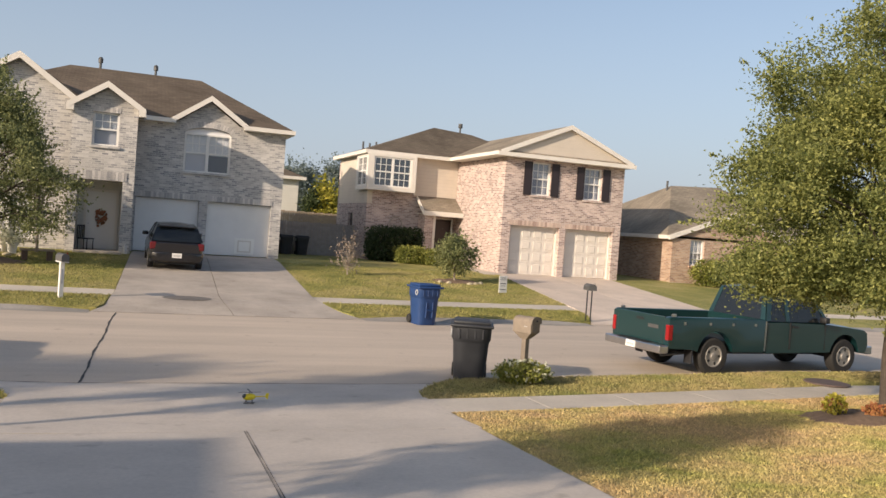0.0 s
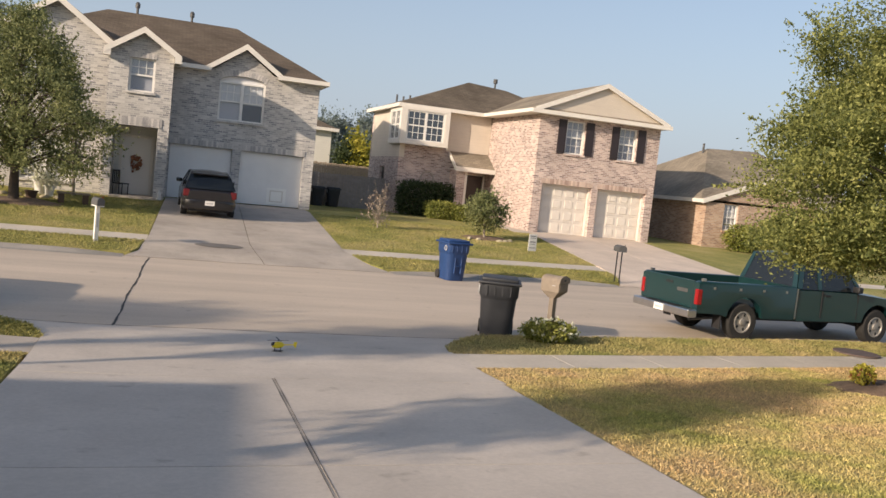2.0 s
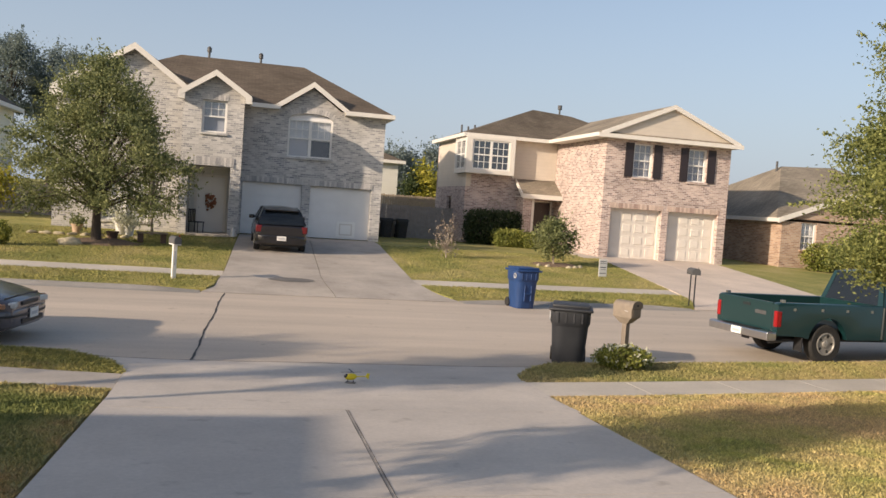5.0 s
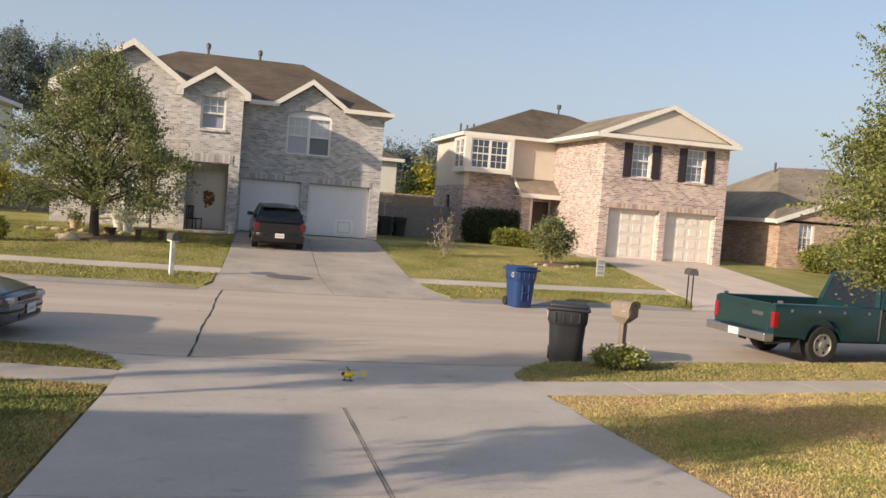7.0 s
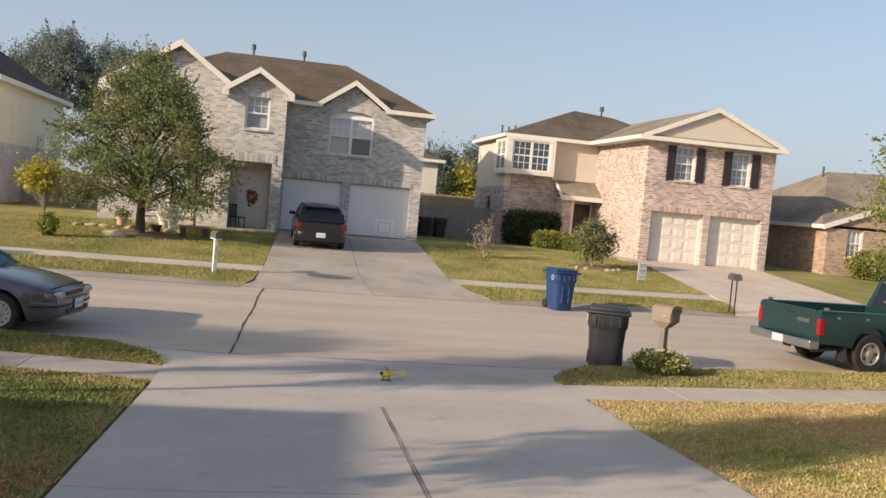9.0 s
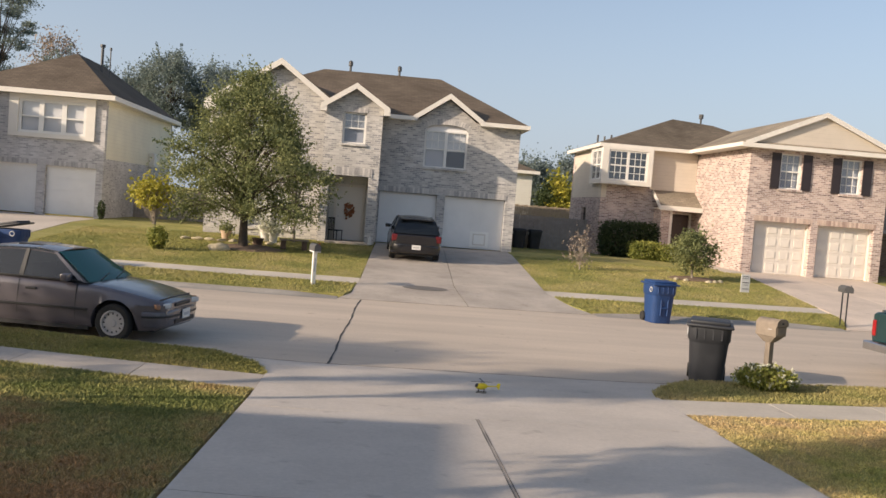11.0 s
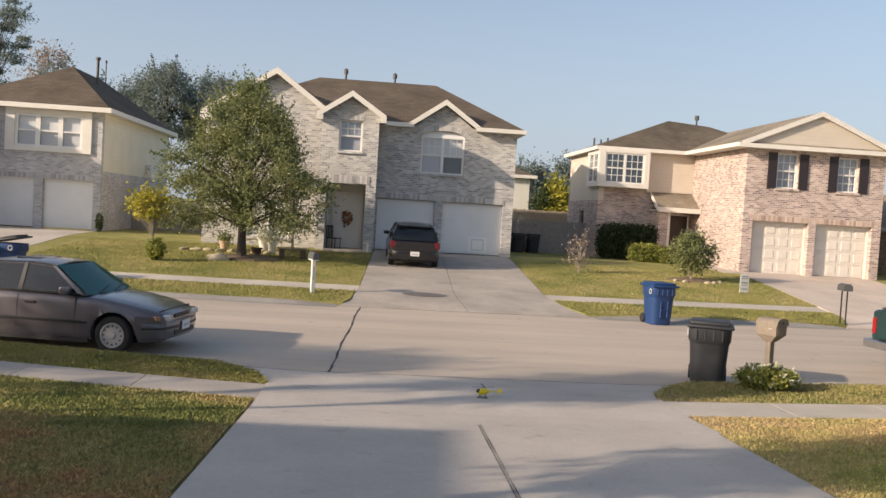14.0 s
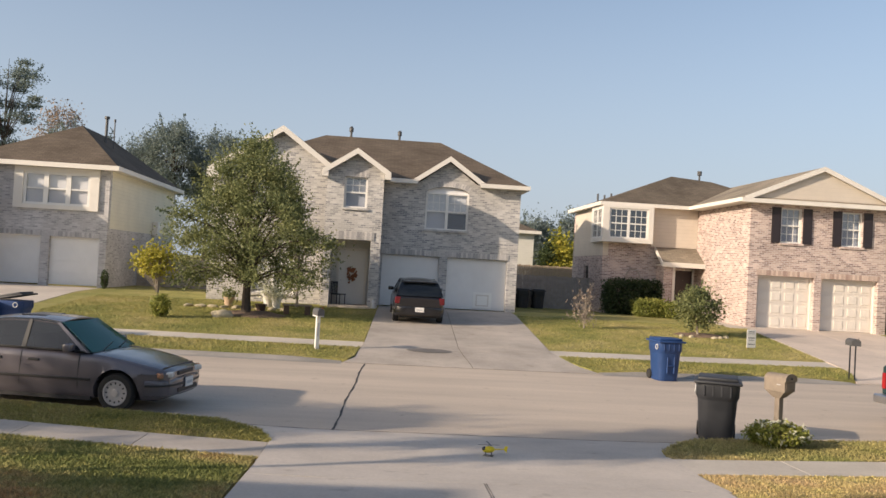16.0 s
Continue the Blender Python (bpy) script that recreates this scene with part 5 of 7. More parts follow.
# woods far behind the houses, with haze put into their green leaf colour
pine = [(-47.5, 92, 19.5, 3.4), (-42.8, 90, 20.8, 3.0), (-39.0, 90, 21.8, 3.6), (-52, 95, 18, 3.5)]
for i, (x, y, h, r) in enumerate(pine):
    make_tree("pine_tree", "tall thin pine tree far behind the houses", "tree", (x, y, 0.7), h * 0.5, (0, 0, h * 0.76), (r, r, h * 0.26), 34, 300, 0.24, LEAF_HAZY, BARK, 0.2, 40 + i, group="far pine trees", spread=0.62, cone=0.25, tier=1.5)
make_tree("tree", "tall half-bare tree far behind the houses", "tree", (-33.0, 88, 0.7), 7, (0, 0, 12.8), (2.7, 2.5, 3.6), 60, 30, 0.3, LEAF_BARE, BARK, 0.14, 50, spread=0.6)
make_tree("tree", "broad green tree far behind the houses", "tree", (-30.6, 86, 0.7), 6, (0, 0, 10.8), (3.2, 3, 3.0), 60, 120, 0.3, LEAF_HAZY, BARK, 0.18, 51, spread=0.7)
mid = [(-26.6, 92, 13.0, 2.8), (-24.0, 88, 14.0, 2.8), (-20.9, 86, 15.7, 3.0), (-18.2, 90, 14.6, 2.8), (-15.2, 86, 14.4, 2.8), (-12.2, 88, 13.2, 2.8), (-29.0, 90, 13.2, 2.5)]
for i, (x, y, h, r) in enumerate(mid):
    make_tree("tree", "tall green tree in the woods behind the grey house", "tree", (x, y, 0.7), h * 0.5, (0, 0, h * 0.7), (r, r, h * 0.27), 64, 190, 0.24, LEAF_HAZY, BARK, 0.18, 60 + i, group="woods behind the houses", spread=0.62, cone=0.4)
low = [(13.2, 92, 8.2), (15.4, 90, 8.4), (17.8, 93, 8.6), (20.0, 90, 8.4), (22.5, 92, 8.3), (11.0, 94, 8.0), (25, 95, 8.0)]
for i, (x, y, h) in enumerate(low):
    make_tree("tree", "far green tree seen between two houses", "tree", (x, y, 0.7), 2.5, (0, 0, h * 0.55), (2.0, 2.0, h * 0.42), 60, 90, 0.3, LEAF_HAZY, BARK, 0.15, 80 + i, group="far trees between the houses", spread=0.6, cone=0.3)
make_tree("tree", "dark conifer seen between two houses", "tree", (11.7, 58, 0.7), 1.0, (0, 0, 2.0), (0.7, 0.7, 1.7), 50, 44, 0.25, LEAF_HEDGE, BARK, 0.12, 95, spread=0.35, cone=0.8)
make_tree("tree", "yellow-green palm-like tree between two houses", "tree", (12.55, 58, 0.7), 1.2, (0, 0, 2.7), (0.85, 0.7, 1.9), 50, 44, 0.28, LEAF_YELLOW, BARK, 0.12, 96, spread=0.35, cone=0.3)
# trees beyond the view whose shade falls on the driveway
make_tree("tree", "young tree on the neighbouring lawn", "tree", on_land(-6.1, 3.05), 2.4, (0, 0, 3.85), (1.1, 0.75, 1.25), 100, 50, 0.14, LEAF_OLIVE, BARK, 0.08, 97, spread=0.22, cone=0.2)
make_tree("tree", "young tree near the street", "tree", on_land(-10.9, 6.35), 2.9, (0, 0, 4.75), (0.8, 0.65, 0.75), 60, 40, 0.14, LEAF_OLIVE, BARK, 0.08, 98, spread=0.26, cone=0.2)
make_tree("tree", "slim young tree by the neighbouring walk", "tree", on_land(-9.0, 6.05), 3.0, (0.1, 0, 4.55), (0.65, 0.55, 1.05), 110, 60, 0.14, LEAF_OLIVE, BARK, 0.06, 101, spread=0.16, cone=0.2)
make_tree("tree", "broad tree on the neighbouring front lawn", "tree", on_land(-16.2, 6.9), 2.2, (0, 0, 4.2), (2.0, 1.6, 1.8), 120, 60, 0.16, LEAF_OLIVE, BARK, 0.12, 99, spread=0.3, cone=0.2)

# soil beds
def bed(name, label, x, y, rx, ry, seed):
    rng = random.Random(seed)
    bm = bmesh.new()
    ring = []
    for i in range(28):
        a = 2 * math.pi * i / 28
        k = 1 + 0.08 * rng.uniform(-1, 1)
        ring.append((x + rx * k * math.cos(a), y + ry * k * math.sin(a)))
    c = bm.verts.new((x, y, ground_z(x, y) + 0.09))
    inner = [bm.verts.new((x + (p - x) * 0.7, y + (q - y) * 0.7, ground_z(p, q) + 0.08 + rng.uniform(-0.015, 0.015))) for p, q in ring]
    outer = [bm.verts.new((p, q, ground_z(p, q) + 0.012)) for p, q in ring]
    low_r = [bm.verts.new((p, q, ground_z(p, q) - 0.1)) for p, q in ring]
    for i in range(28):
        j = (i + 1) % 28
        bm.faces.new((c, inner[i], inner[j]))
        bm.faces.new((inner[i], outer[i], outer[j], inner[j]))
        bm.faces.new((outer[i], low_r[i], low_r[j], outer[j]))
    return setting(part(name, bm, SOIL, smooth=60), label)


bed("soil_bed_1", "mulched soil bed round the near tree", 10.2, 8.95, 1.45, 0.7, 1)
bed("soil_bed_2", "mulched soil round the lawn tree", -4.2, 28.9, 1.3, 0.9, 2)
bed("soil_bed_3", "mulched soil with stones round the small tree", 11.6, 29.6, 1.0, 0.6, 3)


def stone(label, x, y, size, seed, material=ROCK):
    rng = random.Random(seed)
    bm = bmesh.new()
    bmesh.ops.create_icosphere(bm, subdivisions=3, radius=1.0)
    for v in bm.verts:
        k = 1 + 0.25 * noise.noise(v.co * 1.3 + Vector((seed, 0, 0))) + 0.08 * noise.noise(v.co * 4)
        v.co = Vector((v.co.x * size[0] * k, v.co.y * size[1] * k, v.co.z * size[2] * k))
    ob = tagged(part("rock", bm, material, smooth=50), label, "rock")
    return at(ob, pose(x, y, ground_z(x, y) + size[2] * 0.5, 0, 0, rng.uniform(0, 90)))


stone("flat tan boulder on the lawn", -4.95, 28.0, (0.36, 0.25, 0.17), 3)
for i, (x, y) in enumerate(((10.8, 29.2), (11.1, 29.05), (12.2, 29.15), (12.5, 29.4), (11.9, 29.0))):
    stone("small pale stone edging a plant bed", x, y, (0.12, 0.09, 0.07), 10 + i)["group"] = "stones round the small tree"
for i in range(9):
    stone("pale flat stone edging a plant bed", -6.6 + 0.42 * i, 30.6 + 0.03 * (i % 3), (0.2, 0.12, 0.08), 30 + i)["group"] = "stones along the flower bed"


def pot(label, x, y, r, h, material, plant=None, seed=1):
    t = thing("plant_pot", label, "pot")
    part("pot", lathe(bmesh.new(), [(r * 0.65, 0), (r * 0.9, h * 0.85), (r * 1.05, h * 0.86), (r * 1.05, h), (r * 0.85, h), (r * 0.8, h * 0.9), (0.02, h * 0.9)], 18), material, t, smooth=40)
    if plant:
        rng = np.random.default_rng(seed)
        p = rng.normal(size=(220, 3)) * np.array([r * 0.8, r * 0.8, h * 0.35]) + np.array([0, 0, h * 1.3])
        quads_object("plant", leaf_quads(p, 0.13, 0.06, rng), plant, t)["kind"] = "stuff"
    return at(t, Matrix.Translation(on_land(x, y)))


pot("terracotta pot with a small plant by the flower bed", -5.3, 31.2, 0.2, 0.35, TERRACOTTA, LEAF_OLIVE, 1)
pot("pale pot with white flowers by the wall", -3.95, 31.6, 0.22, 0.5, WHITE, PETAL, 2)
pot("pale pot with white flowers by the wall", -3.6, 31.2, 0.18, 0.38, WHITE, PETAL, 3)
pot("brown tub on the lawn by the tree", -3.95, 29.7, 0.2, 0.32, BROWN_WOOD)


def garden_bench():
    t = thing("garden_bench", "low brown wooden garden bench near the tree", "bench")
    part("seat", soft_box(-0.5, 0.5, -0.17, 0.17, 0.32, 0.38, 0.01), WOOD_GREY, t)
    for x in (-0.36, 0.36):
        part("leg", soft_box(x - 0.09, x + 0.09, -0.14, 0.14, -0.05, 0.32, 0.02), BROWN_WOOD, t)
    at(t, pose(-2.7, 29.6, ground_z(-2.7, 29.6), 0, 0, 8))


garden_bench()


def porch_chair():
    t = thing("porch_chair", "black metal chair on the front porch", "chair")
    part("seat", soft_box(-0.22, 0.22, -0.22, 0.22, 0.42, 0.46, 0.01), BLACK_PLASTIC, t)
    part("backrest", boxes(*[(x, x + 0.02, 0.19, 0.22, 0.46, 0.9) for x in (-0.22, -0.11, 0, 0.11, 0.2)], (-0.22, 0.22, 0.19, 0.22, 0.88, 0.93)), BLACK_PLASTIC, t)
    for x in (-0.2, 0.18):
        for y in (-0.2, 0.18):
            part("leg", boxes((x, x + 0.025, y, y + 0.025, 0, 0.42)), BLACK_PLASTIC, t)
    at(t, pose(-1.5, 33.75, 0.76, 0, 0, 60))


porch_chair()
lan = thing("porch_lantern", "small white lantern by the porch", "lantern")
part("body", lathe(bmesh.new(), [(0.09, 0), (0.09, 0.05), (0.06, 0.08), (0.07, 0.22), (0.03, 0.3), (0.01, 0.34)], 12), WHITE, lan, smooth=40)
at(lan, pose(-0.12, 32.7, 0.76))


# ---- bins ----
def cart(label, material, lid_m, x, y, z, turn, w=0.64, d=0.74, h=1.0, group="", slots=True, ajar=0):
    """A wheeled bin: tapered tub, lid with rim, handle and two wheels."""
    t = thing("wheeled_bin", label, "bin", group)
    bm = bmesh.new()
    rings = []
    for f, zz in ((0.76, 0.0), (0.78, 0.04), (0.9, h * 0.62), (0.93, h * 0.66), (0.98, h * 0.68), (1.0, h * 0.88)):
        ring = []
        for i in range(24):
            a = 2 * math.pi * (i + 0.5) / 24
            c, s = math.cos(a), math.sin(a)
            k = (abs(c) ** 5 + abs(s) ** 5) ** -0.2
            ring.append(bm.verts.new((w / 2 * f * c * k, d / 2 * f * s * k, zz)))
        rings.append(ring)
    for a, b in zip(rings, rings[1:]):
        for i in range(24):
            j = (i + 1) % 24
            bm.faces.new((a[i], a[j], b[j], b[i]))
    bm.faces.new(rings[0]), bm.faces.new(rings[-1])
    tub = part("tub", bm, material, t, smooth=45)
    for xx in (-0.2, -0.07, 0.06, 0.19):
        part("rib", soft_box(xx - 0.015, xx + 0.015, -d * 0.505, -d * 0.47, h * 0.70, h * 0.86, 0.006, 1), material, tub)
    if slots:
        part("grip", soft_box(-0.09, 0.09, -d * 0.475, -d * 0.42, h * 0.34, h * 0.38, 0.01, 1), material, tub)
    for xx in (-0.1, 0.08) if slots else ():
        part("grip_side", soft_box(xx, xx + 0.025, -d * 0.47, -d * 0.38, h * 0.18, h * 0.56, 0.008, 1), material, tub)
    bm = soft_box(-w * 0.54, w * 0.54, -d * 0.55, d * 0.52, h * 0.885, h * 0.93, 0.02, 2)
    lid = part("lid", bm, lid_m, t, smooth=40)
    part("lid_top", soft_box(-w * 0.46, w * 0.46, -d * 0.44, d * 0.42, h * 0.925, h * 0.985, 0.03, 2), lid_m, lid, smooth=40)
    if ajar:
        hinge = Matrix.Translation((0, d * 0.5, h * 0.9))
        lid.matrix_basis = hinge @ Matrix.Rotation(radians(-ajar), 4, "X") @ hinge.inverted()
    part("handle", tube(bmesh.new(), (-w * 0.42, d * 0.56, h * 0.9), (w * 0.42, d * 0.56, h * 0.9), 0.018, 0.018, 8), lid_m, t)
    for s in (-1, 1):
        part("wheel", lathe(bmesh.new(), [(0.03, -0.03), (0.11, -0.03), (0.12, 0), (0.11, 0.03), (0.03, 0.03)], 16, "y"), RUBBER, t, smooth=40).matrix_basis = pose(s * w * 0.40, d * 0.36, 0.12, 0, 0, 90)
    ring = bmesh.new()
    for i in range(12):
        a0, a1 = 2 * math.pi * i / 12, 2 * math.pi * (i + 1) / 12
        tube(ring, (-w * 0.5, -0.2 + 0.06 * math.cos(a0), h * 0.78 + 0.06 * math.sin(a0)), (-w * 0.5, -0.2 + 0.06 * math.cos(a1), h * 0.78 + 0.06 * math.sin(a1)), 0.012, 0.012, 5)
    part("emblem", ring, GREY_MARK, tub, "pale round emblem")
    return at(t, pose(x, y, z, 0, 0, turn))


cart("upright blue plastic wheeled bin at the far kerb", BIN_BLUE, BIN_BLUE, 7.2, 20.55, 0.005, 8, 0.66, 0.72, 1.06)
cart("upright black plastic wheeled bin in the near gutter", BIN_BLACK, BIN_BLACK, 5.44, 13.02, 0.0, -22, 0.66, 0.72, 1.02, slots=False)
cart("blue wheeled bin with an open lid by the driveway", BIN_BLUE, BIN_BLACK, -9.15, 22.4, ground_z(-9.15, 22.4) + 0.02, 80, ajar=11)
cart("grey wheeled bin by the driveway", BIN_GREY, BIN_GREY, -9.95, 22.0, ground_z(-9.95, 22.0) + 0.02, 10)
cart("dark wheeled bin by the wooden fence", BIN_BLACK, BIN_BLACK, 6.95, 40.3, 0.72, 5)
cart("dark wheeled bin by the wooden fence", BIN_BLACK, BIN_BLACK, 7.75, 40.4, 0.72, -4)

# ---- mailboxes and sign ----
def mailbox_wood():
    t = thing("mailbox", "weathered grey-brown mailbox with domed top on a wooden post", "mailbox")
    part("post", soft_box(-0.065, 0.065, -0.065, 0.065, -0.1, 0.70, 0.01, 2), WOOD_GREY, t)
    bm = bmesh.new()
    low = [bm.verts.new((x, y, 0.66)) for x, y in ((-0.08, -0.09), (0.08, -0.09), (0.08, 0.09), (-0.08, 0.09))]
    high = [bm.verts.new((x, y, 0.755)) for x, y in ((-0.15, -0.25), (0.15, -0.25), (0.15, 0.25), (-0.15, 0.25))]
    for k in range(4):
        bm.faces.new((low[k], low[(k + 1) % 4], high[(k + 1) % 4], high[k]))
    bm.faces.new(low[::-1]), bm.faces.new(high)
    part("bracket", bm, WOOD_GREY, t)
    dome = [(0.165 * math.cos(a), 0.925 + 0.075 * math.sin(a)) for a in [math.pi * k / 10 for k in range(11)]]
    body = part("body", xz([(-0.155, 0.757), (0.155, 0.757)] + dome, -0.27, 0.27), WOOD_GREY, t, smooth=40)
    part("lid_rim", xz([(x * 1.06, z + 0.01) for x, z in dome] + [(-0.175, 0.90), (0.175, 0.90)], -0.305, -0.272), WOOD_GREY, body)
    part("door", soft_box(-0.135, 0.135, -0.288, -0.272, 0.775, 0.895, 0.01, 1), WOOD_GREY, body)
    part("door_pull", boxes((-0.03, 0.03, -0.312, -0.306, 0.93, 0.955)), BLACK_PLASTIC, body)
    part("flag", boxes((0.168, 0.176, -0.12, -0.09, 0.84, 0.99)), METAL_GREY, t)
    part("number_bar", boxes((-0.161, -0.157, -0.16, -0.06, 0.85, 0.88)), GREY_MARK, body)
    at(t, pose(5.93, 11.98, ground_z(5.93, 11.98) + 0.03, 0, 0, 30) @ Matrix.Diagonal((0.8, 0.62, 1.04, 1)))


mailbox_wood()


def mailbox_round(label, x, y, post_m, body_m, h, twin=False, turn=0):
    t = thing("mailbox", label, "mailbox")
    if twin:
        for s in (-0.07, 0.07):
            part("post", boxes((s - 0.015, s + 0.015, -0.015, 0.015, -0.1, h - 0.2)), post_m, t)
    else:
        part("post", soft_box(-0.05, 0.05, -0.05, 0.05, -0.1, h - 0.22, 0.006, 1), post_m, t)
        part("shelf", boxes((-0.09, 0.09, -0.22, 0.22, h - 0.219, h - 0.192)), post_m, t)
        part("number_bar", boxes((-0.02, 0.02, -0.056, -0.051, 0.35, 0.7)), GREY_MARK, t)
    w = 0.09 if not twin else 0.12
    pts = [(-w, h - 0.19), (w, h - 0.19), (w, h - 0.09)] + [(w * math.cos(a), h - 0.09 + 0.09 * math.sin(a)) for a in [math.pi * k / 8 for k in range(1, 8)]] + [(-w, h - 0.09)]
    body = part("body", xz(pts, -0.24, 0.24), body_m, t, smooth=40)
    part("door", xz([(x0 * 0.95, z) for x0, z in pts], -0.252, -0.242), body_m, body)
    part("flag", boxes((w + 0.004, w + 0.012, -0.05, -0.02, h - 0.14, h + 0.02)), RED_LENS if not twin else body_m, t)
    at(t, pose(x, y, ground_z(x, y), 0, 0, turn))


mailbox_round("black metal mailbox on a white wooden post", -1.47, 22.25, WHITE, METAL_GREY, 1.08, turn=20)
mailbox_round("dark metal mailbox on two thin posts", 12.86, 21.96, BLACK_PLASTIC, METAL_GREY, 1.12, twin=True, turn=-10)


def lawn_sign():
    t = thing("lawn_sign", "white lawn sign with dark lines of print", "sign")
    part("board", boxes((-0.17, 0.17, -0.008, 0.008, 0.1, 0.68)), WHITE, t)
    for i, (z, w, hh) in enumerate(((0.60, 0.12, 0.02), (0.54, 0.13, 0.012), (0.40, 0.12, 0.025), (0.33, 0.10, 0.012), (0.2, 0.13, 0.02))):
        part("print_bar", boxes((-w, w, -0.014, -0.009, z, z + hh)), INK, t)
    for x in (-0.12, 0.12):
        part("stake", boxes((x - 0.006, x + 0.006, 0.009, 0.018, -0.12, 0.6)), METAL_GREY, t)
    at(t, pose(12.1, 26.5, ground_z(12.1, 26.5), 0, 0, 14))


lawn_sign()


# ---- vehicles ----
def wheel(parent, x, y, r, width, side, rim_m, spokes, rim_r=0.64):
    """side: -1 when the outer face looks to -y."""
    wh = new("wheel")
    wh.parent = parent
    wh.location = (x, y, r)
    o = side * width / 2
    k = rim_r * 0.98
    bm = lathe(bmesh.new(), [(r * k, -width * 0.44), (r * 0.82, -width / 2), (r * 0.92, -width * 0.48), (r * 0.985, -width * 0.36), (r, -width * 0.2), (r, width * 0.2), (r * 0.985, width * 0.36), (r * 0.92, width * 0.48), (r * 0.82, width / 2), (r * k, width * 0.44)], 36, "y")
    bmesh.ops.delete(bm, geom=[f for f in bm.faces if len(f.verts) > 4], context="FACES_ONLY")
    part("tyre", bm, RUBBER, wh, smooth=40)
    bm = bmesh.new()
    lathe(bm, [(r * rim_r, o * 0.70), (r * rim_r, o * 0.98), (r * rim_r * 0.9, o * 1.0), (r * rim_r * 0.85, o * 0.80), (0.02, o * 0.78)], 30, "y")
    rim = part("rim", bm, rim_m, wh, smooth=35)
    bm = bmesh.new()
    for i in range(spokes):
        a = 2 * math.pi * i / spokes
        c, s = math.cos(a), math.sin(a)
        r0, r1, hw = r * rim_r * (0.55 if spokes < 8 else 0.66), r * rim_r * 0.82, r * rim_r * (0.10 if spokes < 8 else 0.055)
        pts = [(r0 * c - hw * s, r0 * s + hw * c), (r1 * c - hw * s, r1 * s + hw * c), (r1 * c + hw * s, r1 * s - hw * c), (r0 * c + hw * s, r0 * s - hw * c)]
        prism(bm, [(px, o * 0.815, pz) for px, pz in pts], (0, o * 0.03, 0))
    tagged(part("slots", bm, BLACK_PLASTIC, wh), kind="stuff")
    part("hub", lathe(bmesh.new(), [(r * 0.2, o * 0.80), (r * 0.18, o * 1.0), (r * 0.1, o * 1.04), (0.01, o * 1.04)], 16, "y"), rim_m, wh, smooth=35)


def arch_pts(cx, r, zb, n=9, zc=0.3):
    """From front to rear over a wheel."""
    a0 = math.asin(max(-1, min(1, (zb - zc) / r)))
    return [(cx + r * math.cos(a0 + (math.pi - 2 * a0) * i / n), zc + r * math.sin(a0 + (math.pi - 2 * a0) * i / n)) for i in range(n + 1)]


def car_body(parent, outline, width, paint, crown=0.03, bow=0.05, waist=0.0, smooth=40, name="body"):
    """The outline in x and z, drawn across the width with rounded shoulders."""
    xs = [p[0] for p in outline]
    zs = [p[1] for p in outline]
    xm, zm, zt = (min(xs) + max(xs)) / 2, 0.5 * (min(zs) + max(zs)), max(zs)
    bm = bmesh.new()
    rings = []
    for f in (-1.0, -0.985, -0.93, -0.75, -0.4, 0, 0.4, 0.75, 0.93, 0.985, 1.0):
        k = abs(f)
        ring = []
        for x, z in outline:
            e = 1 - bow * k ** 3 - (0.012 if k > 0.98 else 0)
            zz = z - (crown * k * k + (0.02 if k > 0.98 else 0.006 if k > 0.9 else 0)) * max(0, (z - zm) / (zt - zm))
            tuck = waist * max(0, (z - zm) / (zt - zm)) * k + 0.02 * max(0, (zm - z) / (zm - min(zs))) * k
            ring.append(bm.verts.new((xm + (x - xm) * e, f * width / 2 - math.copysign(tuck, f), zz)))
        rings.append(ring)
    n = len(outline)
    for a, b in zip(rings, rings[1:]):
        for i in range(n):
            j = (i + 1) % n
            bm.faces.new((a[i], a[j], b[j], b[i]))
    bm.faces.new(rings[0]), bm.faces.new(rings[-1])
    return part(name, bm, paint, parent, smooth=smooth)


def eased(knots, xs):
    """A table read at xs and smoothed."""
    v = np.interp(xs, [k[0] for k in knots], [k[1] for k in knots])
    for _ in range(3):
        p = np.concatenate([[2 * v[0] - v[1]], v, [2 * v[-1] - v[-2]]])
        v = 0.25 * p[:-2] + 0.5 * p[1:-1] + 0.25 * p[2:]
    return v


